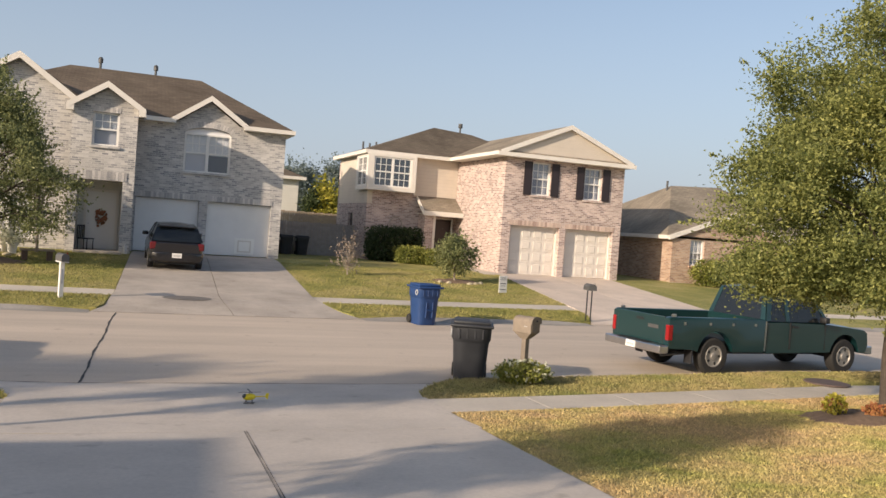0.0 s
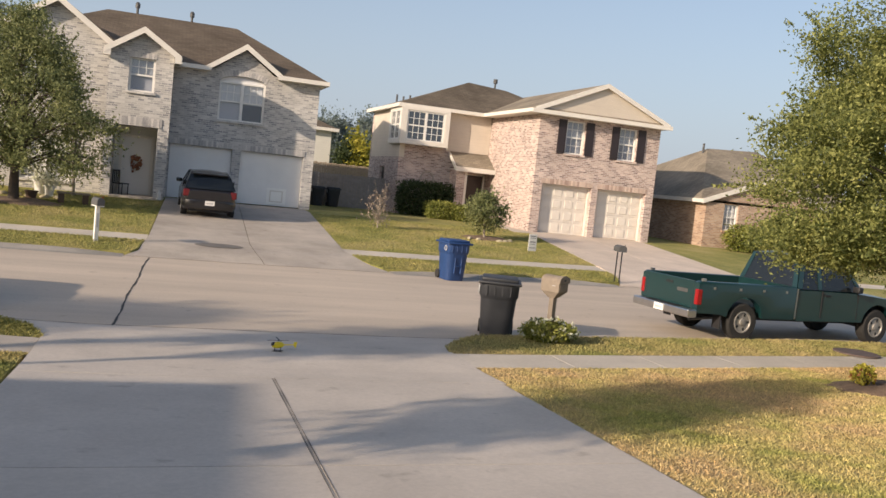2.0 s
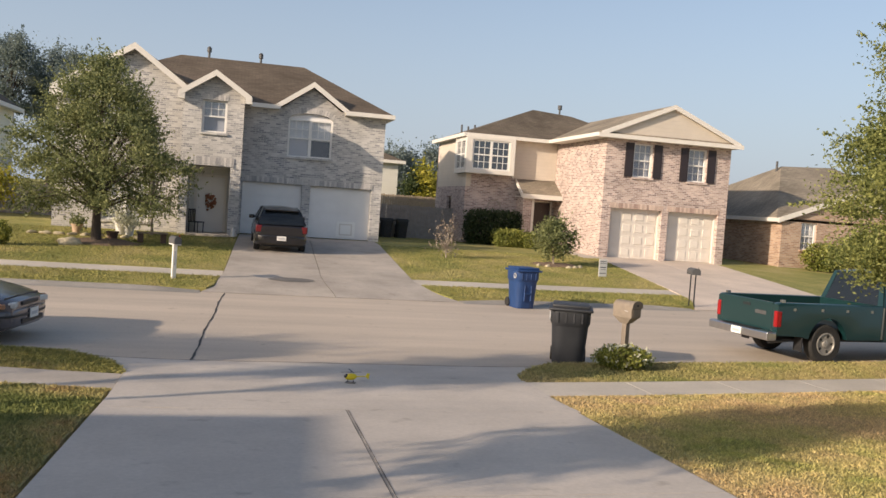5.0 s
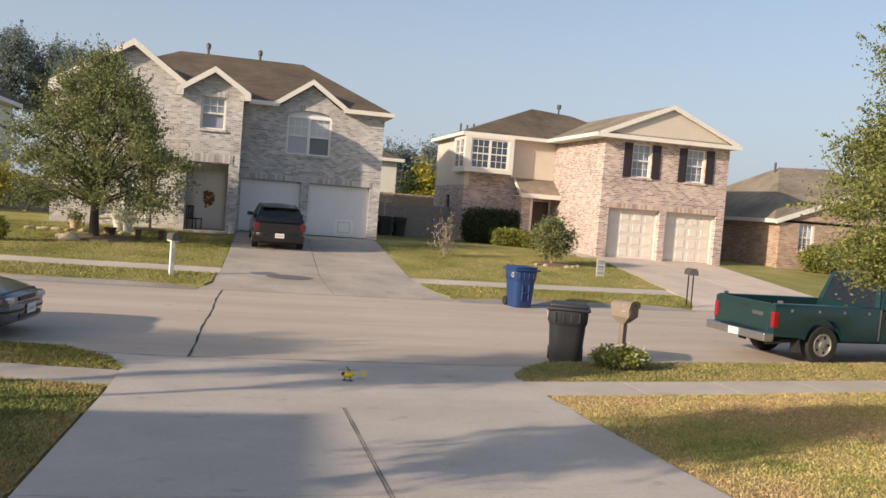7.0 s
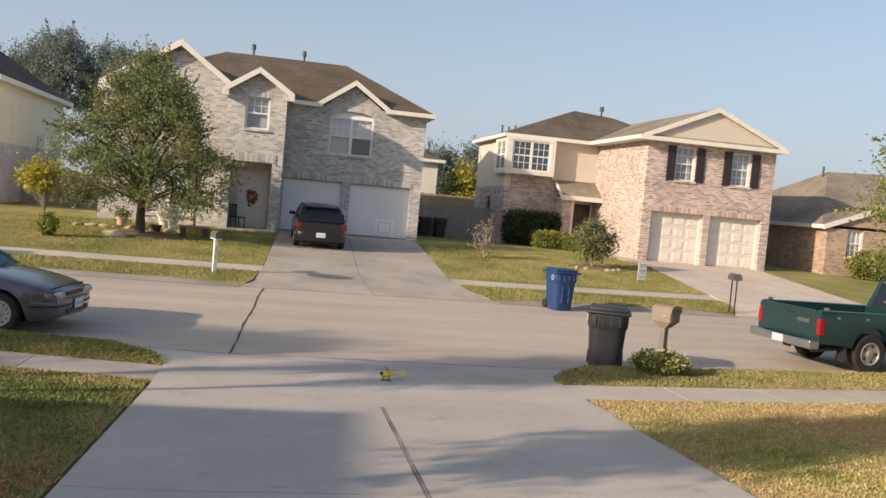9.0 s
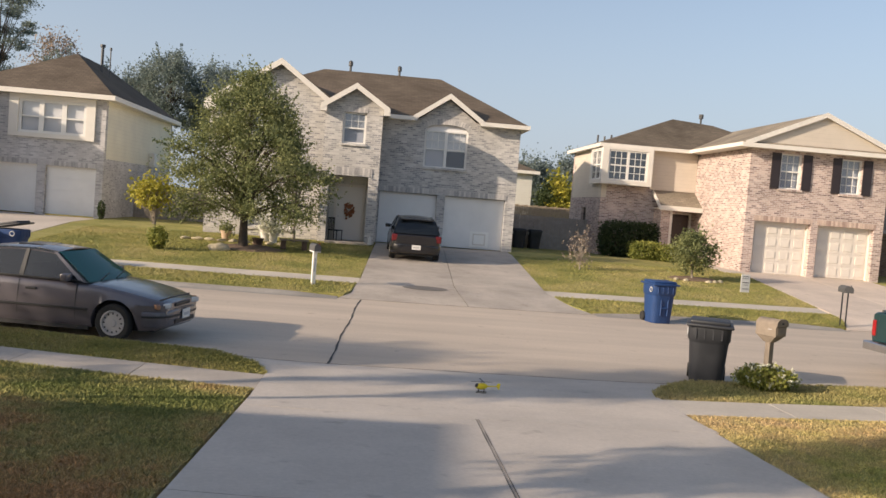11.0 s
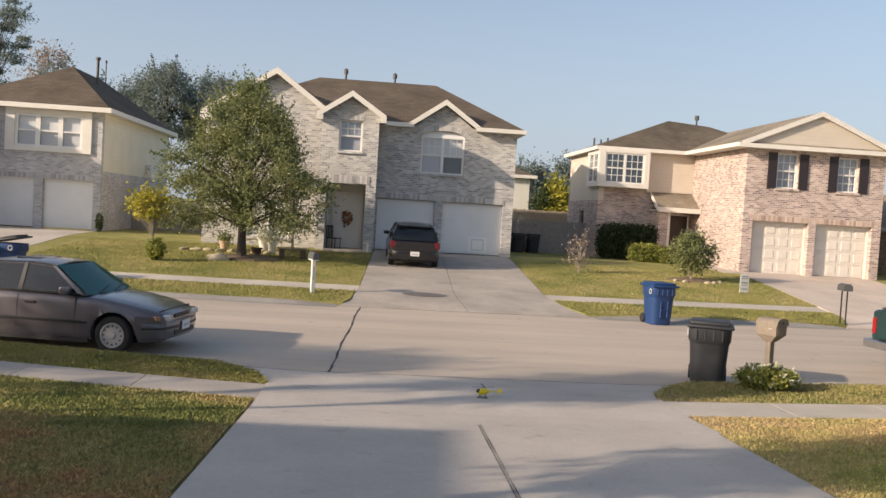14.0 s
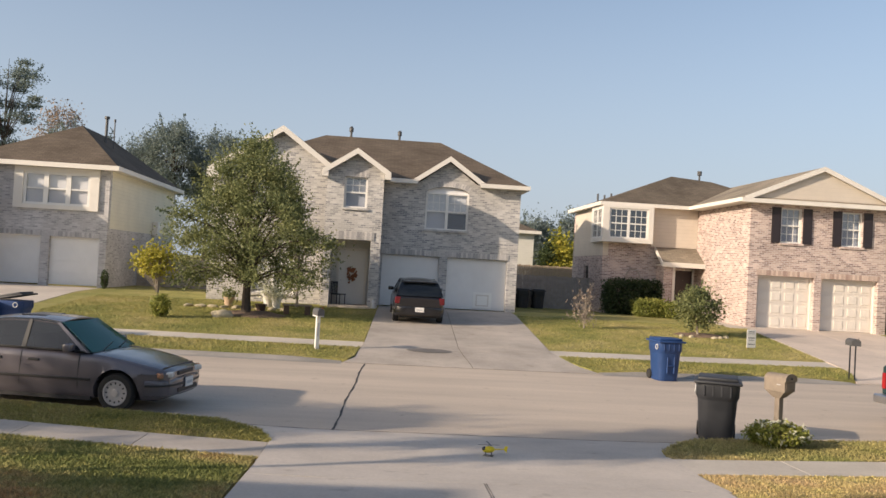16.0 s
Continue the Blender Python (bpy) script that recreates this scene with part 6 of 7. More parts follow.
def lofted_body(parent, length, top, low, plan, arches, paint, arch_r=0.365, arch_z=0.31, n=110):
    """A car body of many cross-sections: tucked sills, full flanks, rounded shoulders and a crowned deck, cut away over the wheels."""
    xs = np.linspace(0.0, length, n)
    zt, zl, wd = eased(top, xs), eased(low, xs), eased(plan, xs)
    for c in arches:
        d = np.abs(xs - c)
        zl = np.where(d < arch_r, np.maximum(zl, arch_z + np.sqrt(np.maximum(0, arch_r ** 2 - d ** 2))), zl)
    bm = bmesh.new()
    rings = []
    for x, t, l, w in zip(xs, zt, zl, wd):
        half = [(w * 0.90, l), (w * 0.95, max(l, 0.26)), (w * 0.985, max(l, 0.38)), (w, max(l, 0.52)), (w * 0.995, max(l, 0.62)), (w * 0.975, max(l, t - 0.15)), (w * 0.955, max(l, t - 0.08)), (w * 0.915, t - 0.04), (w * 0.84, t - 0.02), (w * 0.5, t - 0.006), (0.0, t)]
        rings.append([bm.verts.new((x, y, z)) for y, z in half] + [bm.verts.new((x, -y, z)) for y, z in half[-2::-1]])
    for p, q in zip(rings, rings[1:]):
        for i in range(len(p) - 1):
            bm.faces.new((p[i], p[i + 1], q[i + 1], q[i]))
        bm.faces.new((p[-1], p[0], q[0], q[-1]))
    bm.faces.new(rings[0]), bm.faces.new(rings[-1])
    return part("body", bm, paint, parent, smooth=38)


def plan_slab(name, parent, half, z0, z1, material, bevel=0.02, label=""):
    """An upright slab whose outline, seen from above, mirrors the half given."""
    pts = [(x, -y, z0) for x, y in half] + [(x, y, z0) for x, y in half[::-1] if y > 0]
    bm = prism(bmesh.new(), pts, (0, 0, z1 - z0))
    if bevel:
        bmesh.ops.bevel(bm, geom=[e for e in bm.edges if abs(e.verts[0].co.z - e.verts[1].co.z) < 1e-5], offset=bevel, segments=2, affect="EDGES", profile=0.5)
    return part(name, bm, material, parent, label, smooth=40)


def sheet(name, grid, vec, material, parent, smooth=45):
    """A curved panel from a grid of points, with a thickness along vec."""
    bm = bmesh.new()
    a = [[bm.verts.new(p) for p in row] for row in grid]
    b = [[bm.verts.new(Vector(p) + Vector(vec)) for p in row] for row in grid]
    m, k = len(a) - 1, len(a[0]) - 1
    for i in range(m):
        for j in range(k):
            bm.faces.new((a[i][j], a[i][j + 1], a[i + 1][j + 1], a[i + 1][j]))
            bm.faces.new((b[i][j], b[i + 1][j], b[i + 1][j + 1], b[i][j + 1]))
    rim = [(0, j) for j in range(k)] + [(i, k) for i in range(m)] + [(m, j) for j in range(k, 0, -1)] + [(i, 0) for i in range(m, 0, -1)]
    for (i0, j0), (i1, j1) in zip(rim, rim[1:] + rim[:1]):
        bm.faces.new((a[i0][j0], a[i1][j1], b[i1][j1], b[i0][j0]))
    return part(name, bm, material, parent, smooth=smooth)


def cabin(parent, pts, low_w, top_w, paint, glass, screen, pillars, roof_from, roof_to):
    """Glass house: pts in x and z from the rear foot over the roof to the front foot."""
    zl, zt = min(p[1] for p in pts), max(p[1] for p in pts)
    hw = lambda z: low_w + (top_w - low_w) * (z - zl) / (zt - zl)
    bm = bmesh.new()
    left = [bm.verts.new((x, -hw(z), z)) for x, z in pts]
    right = [bm.verts.new((x, hw(z), z)) for x, z in pts]
    bm.faces.new(left), bm.faces.new(right)
    for i in range(len(pts) - 1):
        bm.faces.new((left[i], left[i + 1], right[i + 1], right[i]))
    part("glasshouse", bm, glass, parent)
    part("cabin_floor", boxes((pts[0][0] + 0.2, pts[-1][0] - 0.2, -low_w + 0.12, low_w - 0.12, zl - 0.06, zl - 0.02)), DARK_IN, parent)
    e = 0.016
    rx = np.linspace(pts[roof_from][0], pts[roof_to][0], 15)
    rz = eased(pts, rx)
    rz[0], rz[-1] = pts[roof_from][1], pts[roof_to][1]
    shell = [[(x, v * (hw(z) + e), z - 0.012 + 0.055 * (1 - v * v) - 0.012 * v ** 8) for v in np.linspace(-1, 1, 11)] for x, z in zip(rx, rz)]
    sheet("roof", shell, (0, 0, -0.02), paint, parent)
    for s in (-1, 1):
        for (xa, za, wa), (xb, zb, wb) in pillars:
            q = []
            for x, z, w in ((xa, za, wa), (xb, zb, wb)):
                q.append(((x - w, s * (hw(z) + 0.003), z), (x + w, s * (hw(z) + 0.003), z)))
            bm = bmesh.new()
            prism(bm, [q[0][0], q[0][1], q[1][1], q[1][0]], (0, s * 0.014, 0))
            part("pillar", bm, paint, parent)
    # windscreen and rear window, bowed across the car
    for (x0, z0), (x1, z1), m, nm in ((pts[-2], pts[-1], screen, "windscreen"), (pts[1], pts[0], glass, "rear_window")):
        d = 1 if x1 > x0 else -1
        bowed = [[(x0 + (x1 - x0) * k / 6 + d * (0.012 + 0.05 * (1 - v * v)), v * hw(z0 + (z1 - z0) * k / 6) * 0.95, z0 + (z1 - z0) * k / 6 + 0.008) for v in np.linspace(-1, 1, 11)] for k in range(7)]
        sheet(nm, bowed, (-d * 0.004, 0, -0.002), m, parent)
    for x in (pts[0][0] + (pts[-1][0] - pts[0][0]) * 0.62,):
        for s in (-0.36, 0.36):
            part("seat", soft_box(x - 0.12, x + 0.1, s - 0.22, s + 0.22, zl - 0.03, zl + 0.24, 0.05), DARK_IN, parent)


def plate(parent, x, y, z, face, w=0.30, h=0.15):
    """A number plate on the rear (-1) or front (1), with plain bars."""
    a, b = sorted((x, x + face * 0.012))
    p = part("number_plate", boxes((a, b, y - w / 2, y + w / 2, z, z + h)), WHITE, parent)
    a, b = sorted((x + face * 0.013, x + face * 0.016))
    part("plate_bar", boxes((a, b, y - w * 0.36, y + w * 0.36, z + h * 0.3, z + h * 0.62)), GREY_MARK, p)


def mirror(parent, x, y, z, paint, s):
    part("door_mirror", soft_box(x - 0.06, x + 0.07, min(y, y + s * 0.2), max(y, y + s * 0.2), z, z + 0.13, 0.03), paint, parent, smooth=40)


def sedan():
    t = thing("sedan_car", "dusty grey older four-door saloon car parked at the near kerb", "car")
    top = [(0.0, 0.84), (0.07, 0.92), (0.5, 0.955), (0.95, 0.955), (2.0, 0.935), (3.1, 0.91), (3.4, 0.885), (3.8, 0.82), (4.12, 0.755), (4.32, 0.70), (4.43, 0.655)]
    low = [(0.0, 0.40), (0.15, 0.27), (0.5, 0.2), (4.0, 0.2), (4.3, 0.22), (4.43, 0.28)]
    plan = [(0.0, 0.68), (0.12, 0.79), (0.5, 0.84), (2.2, 0.85), (3.6, 0.845), (4.1, 0.805), (4.33, 0.72), (4.43, 0.62)]
    lofted_body(t, 4.43, top, low, plan, (0.98, 3.62), PAINT_SILVER)
    part("underbody", boxes((0.3, 4.24, -0.62, 0.62, 0.18, 0.62)), BLACK_PLASTIC, t)
    pts = [(0.52, 0.94), (1.18, 1.31), (1.55, 1.365), (2.1, 1.375), (2.50, 1.335), (3.14, 0.90)]
    cabin(t, pts, 0.775, 0.575, PAINT_SILVER, CAR_GLASS, CAR_GLASS_GREEN, [((0.62, 0.93, 0.12), (1.22, 1.31, 0.06)), ((1.30, 0.93, 0.016), (1.42, 1.34, 0.014)), ((3.06, 0.905, 0.045), (2.47, 1.335, 0.03))], 1, 4)
    for s in (-1, 1):
        for x in (0.98, 3.62):
            wheel(t, x, s * 0.735, 0.305, 0.19, s, HUBCAP, 12, 0.66)
        hw = lambda z: s * (0.775 - 0.2 * (z - 0.885) / 0.49 + 0.004)
        part("centre_pillar", prism(bmesh.new(), [(1.95, hw(0.93), 0.93), (2.03, hw(0.93), 0.93), (2.02, hw(1.36), 1.36), (1.96, hw(1.36), 1.36)], (0, s * 0.012, 0)), BLACK_PLASTIC, t)
        part("window_trim", prism(bmesh.new(), [(0.72, hw(0.925), 0.925), (3.05, hw(0.905), 0.905), (3.05, hw(0.905), 0.93), (0.72, hw(0.925), 0.95)], (0, s * 0.02, 0)), BLACK_PLASTIC, t)
        y = s * 0.853
        part("side_strip", soft_box(1.40, 3.2, min(y - s * 0.02, y + s * 0.008), max(y - s * 0.02, y + s * 0.008), 0.475, 0.515, 0.006, 1), BLACK_PLASTIC, t)
        for x in (1.36, 1.99, 2.98):
            part("door_gap", prism(bmesh.new(), [(x, s * 0.800, 0.26), (x, s * 0.8385, 0.38), (x, s * 0.8515, 0.52), (x, s * 0.847, 0.62), (x, s * 0.833, 0.79), (x, s * 0.815, 0.86), (x, s * 0.78, 0.89), (x, s * 0.76, 0.26)], (0.009, 0, 0)), BLACK_PLASTIC, t)
        for x in (1.48, 2.12):
            part("door_handle", soft_box(x, x + 0.19, min(s * 0.82, s * 0.85), max(s * 0.82, s * 0.85), 0.735, 0.775, 0.008, 1), BLACK_PLASTIC, t)
        mirror(t, 2.82, s * 0.77, 0.91, PAINT_SILVER, s)
        part("sill", boxes((1.4, 3.2, min(s * 0.76, s * 0.80), max(s * 0.76, s * 0.80), 0.16, 0.22)), BLACK_PLASTIC, t)
        lamp = part("headlight", soft_box(-0.06, 0.05, -0.16, 0.16, 0.0, 0.085, 0.02, 2), CLEAR_LENS, t, "slim clear headlight", smooth=40)
        lamp.matrix_basis = pose(4.395, s * 0.475, 0.565, 0, 0, s * -13)
        side = part("indicator", soft_box(-0.045, 0.03, -0.10, 0.10, 0.0, 0.08, 0.015, 1), AMBER_LENS, t, "amber indicator")
        side.matrix_basis = pose(4.30, s * 0.70, 0.567, 0, 0, s * -46)
        part("tail_light", soft_box(-0.01, 0.08, s * 0.52 - 0.17, s * 0.52 + 0.17, 0.66, 0.8, 0.02, 1), RED_LENS, t)
    nose = [(4.10, 0.825), (4.28, 0.77), (4.40, 0.68), (4.465, 0.50), (4.485, 0.25), (4.49, 0.0)]
    plan_slab("front_bumper", t, nose, 0.27, 0.53, PAINT_SILVER, 0.035)
    plan_slab("bumper_strip", t, [(x + 0.012, y * 1.012) for x, y in nose], 0.425, 0.46, BLACK_PLASTIC, 0.006)
    part("grille", soft_box(4.38, 4.452, -0.30, 0.30, 0.575, 0.64, 0.012, 1), BLACK_PLASTIC, t)
    part("intake", boxes((4.46, 4.492, -0.38, 0.38, 0.31, 0.38)), BLACK_PLASTIC, t)
    plate(t, 4.504, 0, 0.37, 1)
    tail = [(0.34, 0.845), (0.12, 0.80), (0.0, 0.70), (-0.05, 0.45), (-0.06, 0.0)]
    plan_slab("rear_bumper", t, tail, 0.30, 0.54, PAINT_SILVER, 0.03)
    part("bonnet_gap", prism(bmesh.new(), [(4.30, -0.60, 0.712), (4.30, 0.60, 0.712), (4.308, 0.60, 0.71), (4.308, -0.60, 0.71)], (0, 0, -0.03)), BLACK_PLASTIC, t)
    for y in (-0.45, 0.08):
        part("wiper", tube(bmesh.new(), (3.2, y, 0.93), (3.08, y + 0.5, 1.0), 0.009, 0.006, 6), BLACK_PLASTIC, t)
    part("sunroof", soft_box(1.62, 2.05, -0.30, 0.30, 1.385, 1.412, 0.008, 1), PAINT_BLACK, t, "dark sunroof")
    at(t, pose(-7.04, 14.5, 0.0, 0, 0, -9.0) @ Matrix.Diagonal((0.93, 1, 0.96, 1)))


sedan()


def hatchback():
    t = thing("hatchback_car", "shiny black hatchback car parked in the driveway, rear to the street", "car")
    top = [(0.0, 0.90), (0.08, 0.96), (0.4, 0.975), (2.0, 0.96), (3.15, 0.95), (3.9, 0.84), (4.25, 0.72), (4.33, 0.62)]
    low = [(0.0, 0.40), (0.12, 0.28), (0.4, 0.23), (4.0, 0.23), (4.33, 0.32)]
    plan = [(0.0, 0.70), (0.10, 0.80), (0.45, 0.86), (3.4, 0.865), (4.0, 0.80), (4.33, 0.58)]
    lofted_body(t, 4.33, top, low, plan, (0.85, 3.45), PAINT_BLACK, 0.38, 0.32)
    part("underbody", boxes((0.3, 4.1, -0.64, 0.64, 0.2, 0.62)), BLACK_PLASTIC, t)
    pts = [(0.10, 0.95), (0.50, 1.37), (0.95, 1.44), (1.9, 1.45), (2.3, 1.39), (3.2, 0.94)]
    cabin(t, pts, 0.79, 0.60, PAINT_BLACK, CAR_GLASS, CAR_GLASS, [((0.2, 0.95, 0.14), (0.62, 1.38, 0.12)), ((1.75, 0.95, 0.04), (1.75, 1.46, 0.04)), ((3.1, 0.95, 0.05), (2.28, 1.41, 0.04))], 1, 4)
    part("spoiler", soft_box(0.36, 0.66, -0.56, 0.56, 1.40, 1.44, 0.015, 2), PAINT_BLACK, t)
    for s in (-1, 1):
        for x in (0.85, 3.45):
            wheel(t, x, s * 0.76, 0.32, 0.2, s, ALLOY, 5, 0.66)
        part("tail_light", soft_box(0.0, 0.2, min(s * 0.64, s * 0.84), max(s * 0.64, s * 0.84), 0.69, 0.92, 0.03, 2), RED_SMOKED, t, "red tail light")
        mirror(t, 2.85, s * 0.80, 0.93, PAINT_BLACK, s)
    plan_slab("rear_bumper", t, [(0.35, 0.865), (0.12, 0.82), (-0.01, 0.72), (-0.06, 0.45), (-0.07, 0.0)], 0.34, 0.60, PAINT_BLACK, 0.04)
    plate(t, -0.072, 0, 0.44, -1, 0.3, 0.15)
    part("emblem", lathe(bmesh.new(), [(0.06, 0), (0.05, 0.012), (0.005, 0.014)], 3), CHROME, t, "small silver emblem").matrix_basis = pose(0.10, 0, 0.84, 0, -90, 0)
    part("name_bar", boxes((0.07, 0.082, -0.62, -0.42, 0.84, 0.87)), CHROME, t)
    at(t, pose(1.47, 28.55, 0.50, 0, -2.6, 91.0))


hatchback()


def pickup():
    t = thing("pickup_truck", "dark green older pickup truck with open bed at the kerb", "pickup truck")
    zb = 0.46
    # bed
    bedside = [(0.03, 0.52), (0.0, 0.62), (0.0, 1.08), (0.05, 1.11), (2.5, 1.11), (2.5, 0.46)] + arch_pts(1.2, 0.46, zb, zc=0.40) + [(0.6, 0.5)]
    for s in (-1, 1):
        bm = bmesh.new()
        rings = []
        for y, dz in ((0.80, 0), (0.82, 0.012), (0.92, 0.012), (0.955, 0.0), (0.965, -0.02)):
            rings.append([bm.verts.new((x, s * (y - 0.03 * max(0, (0.75 - z)) - 0.02 * max(0, z - 0.85)), z + (dz if z > 1.0 else 0))) for x, z in bedside])
        for a, b in zip(rings, rings[1:]):
            for i in range(len(bedside)):
                j = (i + 1) % len(bedside)
                bm.faces.new((a[i], a[j], b[j], b[i]))
        bm.faces.new(rings[0]), bm.faces.new(rings[-1])
        side = part("bed_side", bm, PAINT_GREEN, t, smooth=40)
        for x in (0.35, 1.0, 1.6, 2.2):
            part("tie_hook", boxes((x, x + 0.05, min(s * 0.96, s * 0.975), max(s * 0.96, s * 0.975), 0.98, 1.03)), CHROME, side)
        part("stake_cap", boxes((0.12, 0.2, min(s * 0.84, s * 0.90), max(s * 0.84, s * 0.90), 1.12, 1.17)), CHROME, side)
        part("tail_light", soft_box(-0.02, 0.10, min(s * 0.86, s * 0.968), max(s * 0.86, s * 0.968), 0.67, 0.97, 0.02, 2), RED_LENS, t, "tall red tail light")
    gate = part("tailgate", soft_box(-0.005, 0.06, -0.795, 0.795, 0.58, 1.11, 0.012, 2), PAINT_GREEN, t)
    part("name_bar", boxes((-0.010, -0.006, -0.62, -0.28, 0.86, 0.93)), METAL_GREY, gate)
    part("gate_handle", boxes((-0.012, -0.006, -0.12, 0.12, 0.98, 1.03)), BLACK_PLASTIC, gate)
    part("bed_floor", boxes((0.06, 2.5, -0.80, 0.80, 0.62, 0.66)), BLACK_PLASTIC, t)
    part("bed_front", boxes((2.44, 2.5, -0.80, 0.80, 0.66, 1.12)), PAINT_GREEN, t)
    # cab and bonnet
    out = [(2.54, 0.44), (2.54, 1.10), (3.2, 1.11), (4.35, 1.09), (5.0, 1.03), (5.5, 0.97), (5.6, 0.90), (5.63, 0.62), (5.58, 0.46)] + arch_pts(4.90, 0.46, zb, zc=0.40)
    car_body(t, out, 1.93, PAINT_GREEN, bow=0.01, waist=0.05, crown=0.03)
    pts = [(2.56, 1.08), (2.72, 1.68), (2.95, 1.74), (3.7, 1.74), (3.9, 1.68), (4.42, 1.08)]
    cabin(t, pts, 0.90, 0.70, PAINT_GREEN, CAR_GLASS, CAR_GLASS, [((2.62, 1.09, 0.06), (2.78, 1.69, 0.06)), ((3.18, 1.09, 0.05), (3.2, 1.72, 0.05)), ((4.36, 1.09, 0.05), (3.88, 1.69, 0.04))], 1, 4)
    for s in (-1, 1):
        part("rear_pillar", prism(bmesh.new(), [(2.545, s * 0.90, 1.09), (2.70, s * 0.71, 1.69), (2.70, s * 0.61, 1.69), (2.545, s * 0.76, 1.09)], (-0.012, 0, 0)), PAINT_GREEN, t)
        for x in (1.2, 4.90):
            wheel(t, x, s * 0.81, 0.37, 0.26, s, ALLOY, 5, 0.58)
        y = s * 0.953
        part("door_gap", boxes((3.22, 3.235, min(y - s * 0.03, y + s * 0.003), max(y - s * 0.03, y + s * 0.003), 0.52, 1.07)), BLACK_PLASTIC, t)
        part("door_gap", boxes((4.25, 4.265, min(y - s * 0.03, y + s * 0.003), max(y - s * 0.03, y + s * 0.003), 0.52, 1.03)), BLACK_PLASTIC, t)
        part("door_handle", soft_box(3.3, 3.45, min(y - s * 0.03, y + s * 0.01), max(y - s * 0.03, y + s * 0.01), 0.96, 1.0, 0.006, 1), BLACK_PLASTIC, t)
        part("edge_trim", boxes((2.505, 2.54, min(s * 0.9, s * 0.962), max(s * 0.9, s * 0.962), 0.48, 1.09)), CHROME if s < 0 else PAINT_GREEN, t)
        mirror(t, 4.1, s * 0.95, 1.08, BLACK_PLASTIC, s)
        part("headlight", soft_box(5.52, 5.64, s * 0.70 - 0.16, s * 0.70 + 0.16, 0.72, 0.90, 0.02, 1), CLEAR_LENS, t)
        part("mud_flap", boxes((0.62, 0.64, s * 0.82 - 0.12, s * 0.82 + 0.12, 0.22, 0.5)), BLACK_PLASTIC, t)
    bump = part("rear_bumper", soft_box(-0.20, 0.02, -0.96, 0.96, 0.42, 0.58, 0.03, 2), CHROME, t, "scratched chrome rear bumper")
    part("step_pad", boxes((-0.19, 0.0, -0.5, 0.5, 0.582, 0.592)), BLACK_PLASTIC, bump)
    plate(t, -0.202, 0.0, 0.43, -1, 0.32, 0.13)
    part("front_bumper", soft_box(5.58, 5.78, -0.94, 0.94, 0.42, 0.60, 0.03, 2), CHROME, t)
    part("grille", boxes((5.62, 5.65, -0.5, 0.5, 0.68, 0.9)), CHROME, t)
    part("exhaust", tube(bmesh.new(), (0.1, -0.62, 0.36), (0.9, -0.55, 0.40), 0.035, 0.035, 10), METAL_GREY, t)
    part("chassis", boxes((0.1, 5.5, -0.5, 0.5, 0.36, 0.5), (1.12, 1.28, -0.75, 0.75, 0.30, 0.44), (4.82, 4.98, -0.75, 0.75, 0.30, 0.44)), BLACK_PLASTIC, t)
    part("inner_arch", boxes((0.72, 1.68, -0.72, 0.72, 0.5, 0.61)), BLACK_PLASTIC, t)
    part("inner_arch", boxes((4.42, 5.38, -0.72, 0.72, 0.5, 0.9)), BLACK_PLASTIC, t)
    part("window_sticker", lathe(bmesh.new(), [(0.06, 0), (0.06, 0.004), (0.01, 0.004)], 16), WHITE, t, "round white sticker").matrix_basis = pose(2.60, 0.62, 1.30, 0, -76, 0)
    at(t, pose(9.60, 14.36, 0.0, 0, 0, 5.2) @ Matrix.Diagonal((0.985, 0.9, 1, 1)))


pickup()


def toy_helicopter():
    t = thing("toy_helicopter", "small yellow and black toy helicopter standing on the driveway", "toy")
    bm = bmesh.new()
    bmesh.ops.create_uvsphere(bm, u_segments=14, v_segments=8, radius=1.0)
    for v in bm.verts:
        v.co = Vector((v.co.x * 0.11 - 0.02 * v.co.z, v.co.y * 0.045, v.co.z * 0.06 + 0.11))
    part("body", bm, YELLOW, t, smooth=60)
    bm = bmesh.new()
    bmesh.ops.create_uvsphere(bm, u_segments=12, v_segments=6, radius=1.0)
    for v in bm.verts:
        v.co = Vector((v.co.x * 0.055 + 0.068, v.co.y * 0.038, v.co.z * 0.042 + 0.115))
    part("canopy", bm, PAINT_BLACK, t, smooth=60)
    part("tail_boom", tube(bmesh.new(), (-0.08, 0, 0.12), (-0.30, 0, 0.14), 0.012, 0.007, 8), YELLOW, t)
    part("tail_fin", xz([(-0.33, 0.19), (-0.28, 0.19), (-0.26, 0.13), (-0.31, 0.08)], -0.004, 0.004), YELLOW, t)
    part("mast", tube(bmesh.new(), (0, 0, 0.16), (0, 0, 0.215), 0.006, 0.006, 8), METAL_GREY, t)
    for z, a in ((0.19, 20), (0.212, 110)):
        rotor = part("rotor_blade", soft_box(-0.19, 0.19, -0.013, 0.013, -0.002, 0.002, 0.001, 1), BLACK_PLASTIC, t)
        rotor.matrix_basis = pose(0, 0, z, 0, 0, a)
    for s in (-1, 1):
        part("skid", tube(bmesh.new(), (-0.09, s * 0.05, 0.006), (0.09, s * 0.05, 0.006), 0.006, 0.006, 6), BLACK_PLASTIC, t)
        for x in (-0.05, 0.05):
            part("strut", tube(bmesh.new(), (x, s * 0.05, 0.006), (x, s * 0.03, 0.08), 0.004, 0.004, 6), BLACK_PLASTIC, t)
    at(t, pose(1.5, 10.5, drive_z(10.5), 0, 0, 165) @ Matrix.Diagonal((0.72, 0.72, 0.72, 1)))


toy_helicopter()


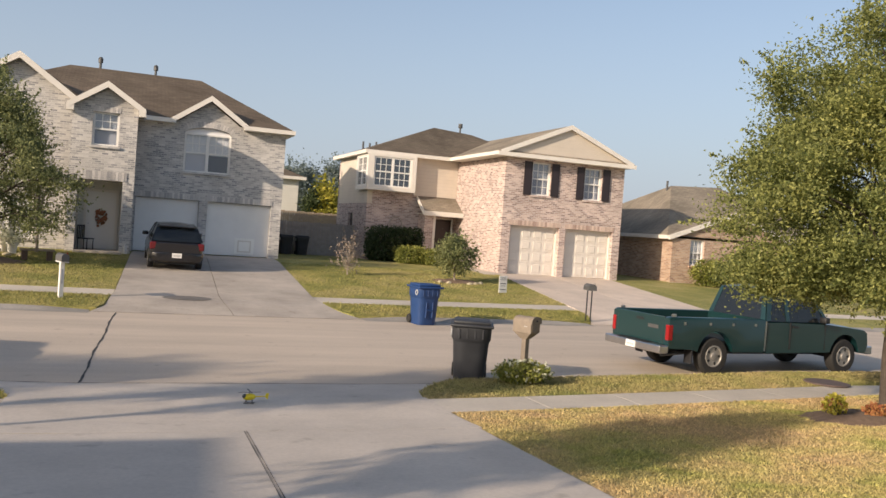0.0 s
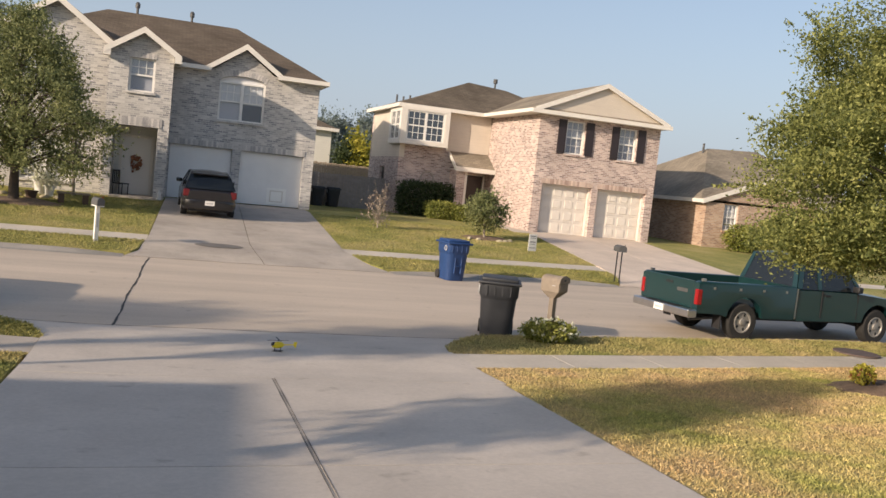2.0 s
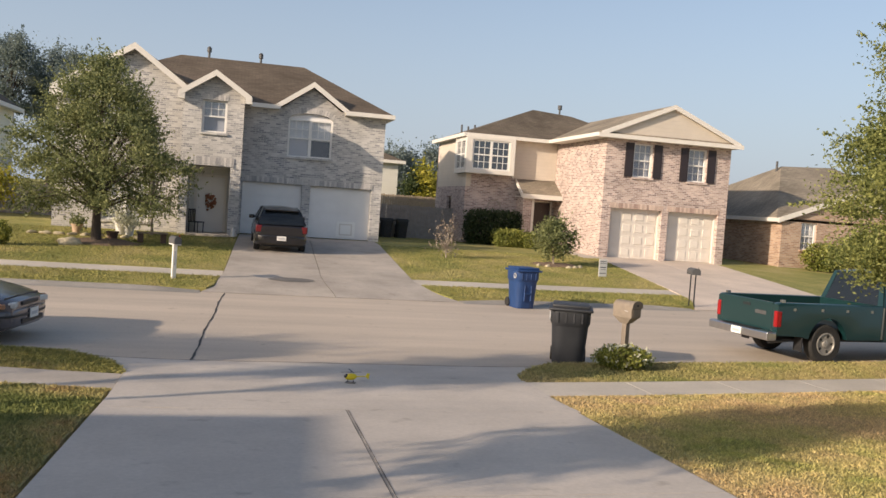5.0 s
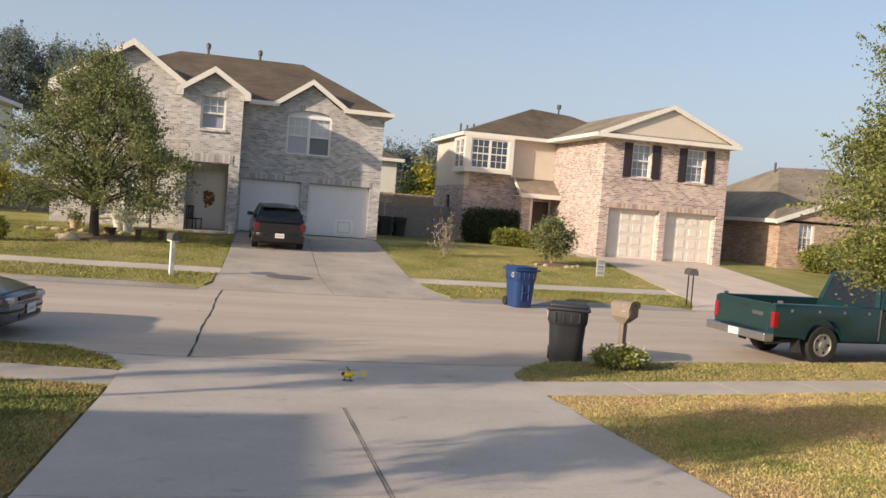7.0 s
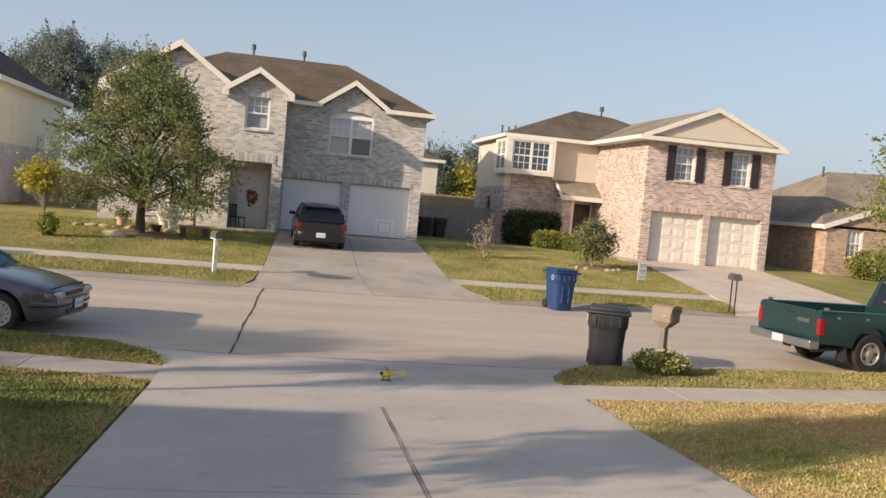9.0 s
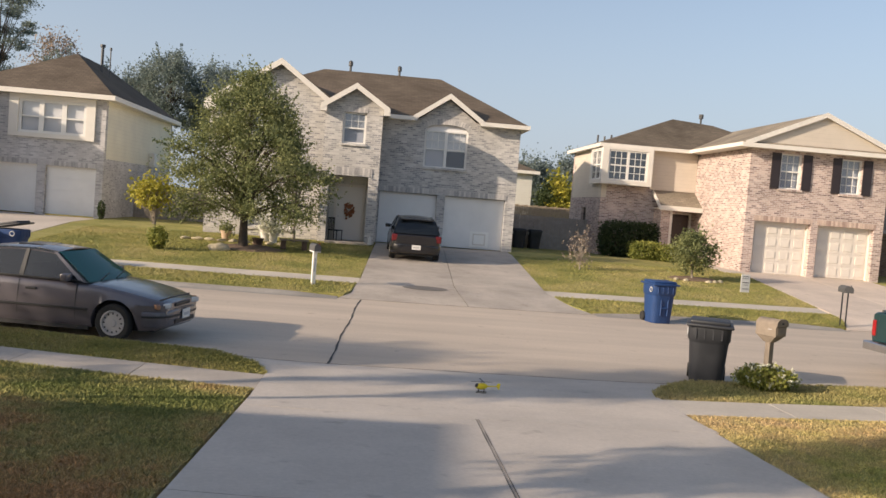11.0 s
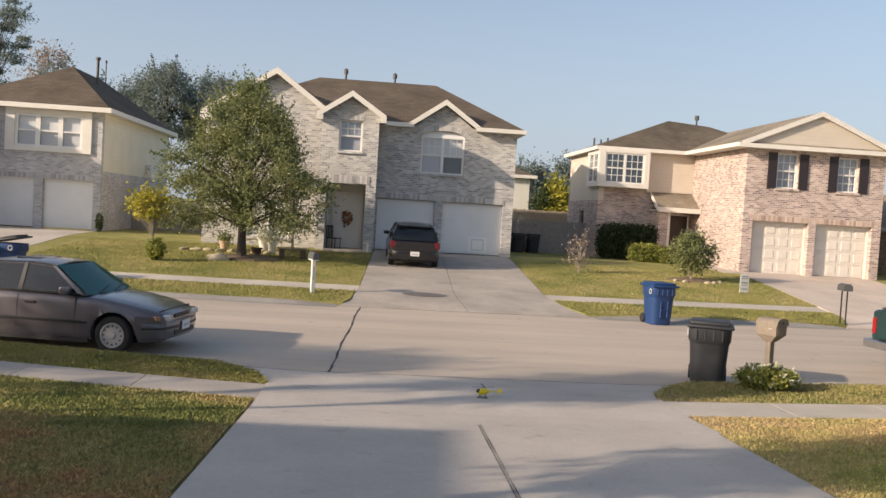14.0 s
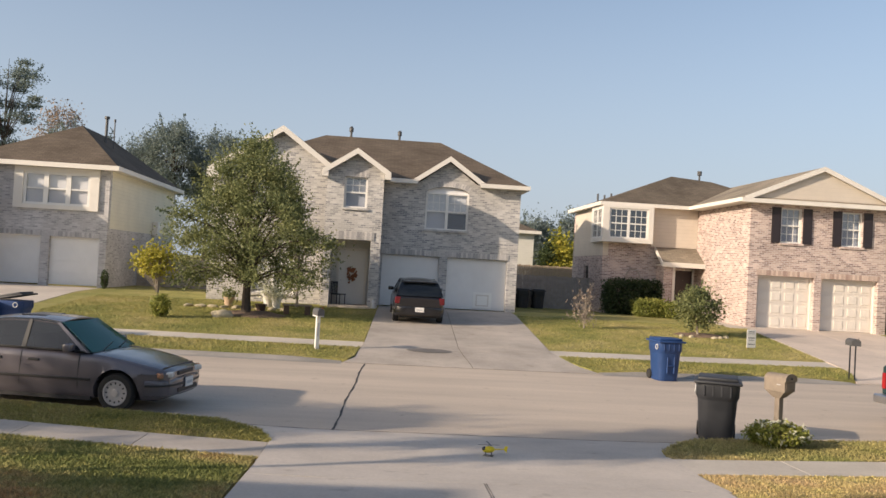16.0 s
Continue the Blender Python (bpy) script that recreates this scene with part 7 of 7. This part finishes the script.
# ---- grass blades on the near lawns ----
def blades(name, label, count, x0, x1, y0, y1, material, seed, tall, inside, zf, wide=0.0048):
    rng = np.random.default_rng(seed)
    p = np.stack([rng.uniform(x0, x1, count), rng.uniform(y0, y1, count)], 1)
    keep = np.array([inside(x, y) for x, y in p])
    p = p[keep]
    n = len(p)
    z = np.array([zf(x, y) for x, y in p])
    a = rng.uniform(0, 2 * np.pi, n)
    h = tall * rng.uniform(0.45, 1.2, n)
    w = wide * rng.uniform(0.7, 1.5, n)
    lean = rng.normal(size=(n, 2)) * (tall * 0.55)
    base = np.stack([p[:, 0], p[:, 1], z - 0.005], 1)
    side = np.stack([np.cos(a) * w, np.sin(a) * w, np.zeros(n)], 1)
    tip = base + np.stack([lean[:, 0], lean[:, 1], h], 1)
    mid_p = base + np.stack([lean[:, 0] * 0.3, lean[:, 1] * 0.3, h * 0.55], 1)
    ob = quads_object(name, np.stack([base - side, base + side, mid_p + side * 0.8, tip], 1), material)
    return tagged(ob, label, "grass", kind="stuff")


right_edge = lambda s: table(s, GATE_RIGHT)
flat_z = lambda x, y: ground_z(x, y)
verge_z = lambda x, y: verge_top(to_s(x, y))
blades("grass", "dry yellow-green grass of the near lawn", 300000, 3.0, 12.8, 3.2, 11.5, BLADES_DRY, 1, 0.030, lambda x, y: to_s(x, y) < 9.94 and x > right_edge(y) + 0.045 + 0.02 * math.sin(8 * y), flat_z)
blades("grass", "shaded grass of the lawn beside the driveway", 250000, -7.5, -1.2, 3.6, 11.4, BLADES_DEEP, 2, 0.038, lambda x, y: to_s(x, y) < 9.94 and x < GATE_L - 0.05 + 0.02 * math.sin(9 * y), flat_z)
blades("grass", "grass of the verge beside the pavement", 95000, 3.7, 16.0, 10.8, 14.0, BLADES_VERGE, 3, 0.04, lambda x, y: 10.8 < to_s(x, y) < 12.22 and x > near_r(to_s(x, y)) - 0.01, verge_z)
blades("grass", "green grass of the verge beside the pavement", 105000, -9.0, -1.2, 10.8, 14.2, BLADES_GREEN, 4, 0.04, lambda x, y: 10.8 < to_s(x, y) < 12.12 and x < near_l(to_s(x, y)) + 0.01, verge_z)
far_z2 = lambda x, y: ground_z(x, y) + 0.02
between = lambda x, s: not (d1_l(s) - 0.03 < x < d1_r(s) + 0.03 or d2_l(s) - 0.03 < x < d2_r(s) + 0.03 or d0_l(s) < x < d0_r(s) + 0.03)
blades("grass", "sunlit grass of the verge across the street", 45000, -10.5, 13.6, 21.2, 23.6, BLADES_GREEN, 5, 0.05, lambda x, y: 21.27 < to_s(x, y) < 22.92 and between(x, to_s(x, y)), far_z2)
blades("grass", "sunlit grass of the front lawns across the street", 90000, -10.5, 15.0, 23.9, 33.0, BLADES_GREEN, 6, 0.05, lambda x, y: 23.98 < to_s(x, y) and between(x, to_s(x, y)), far_z2)
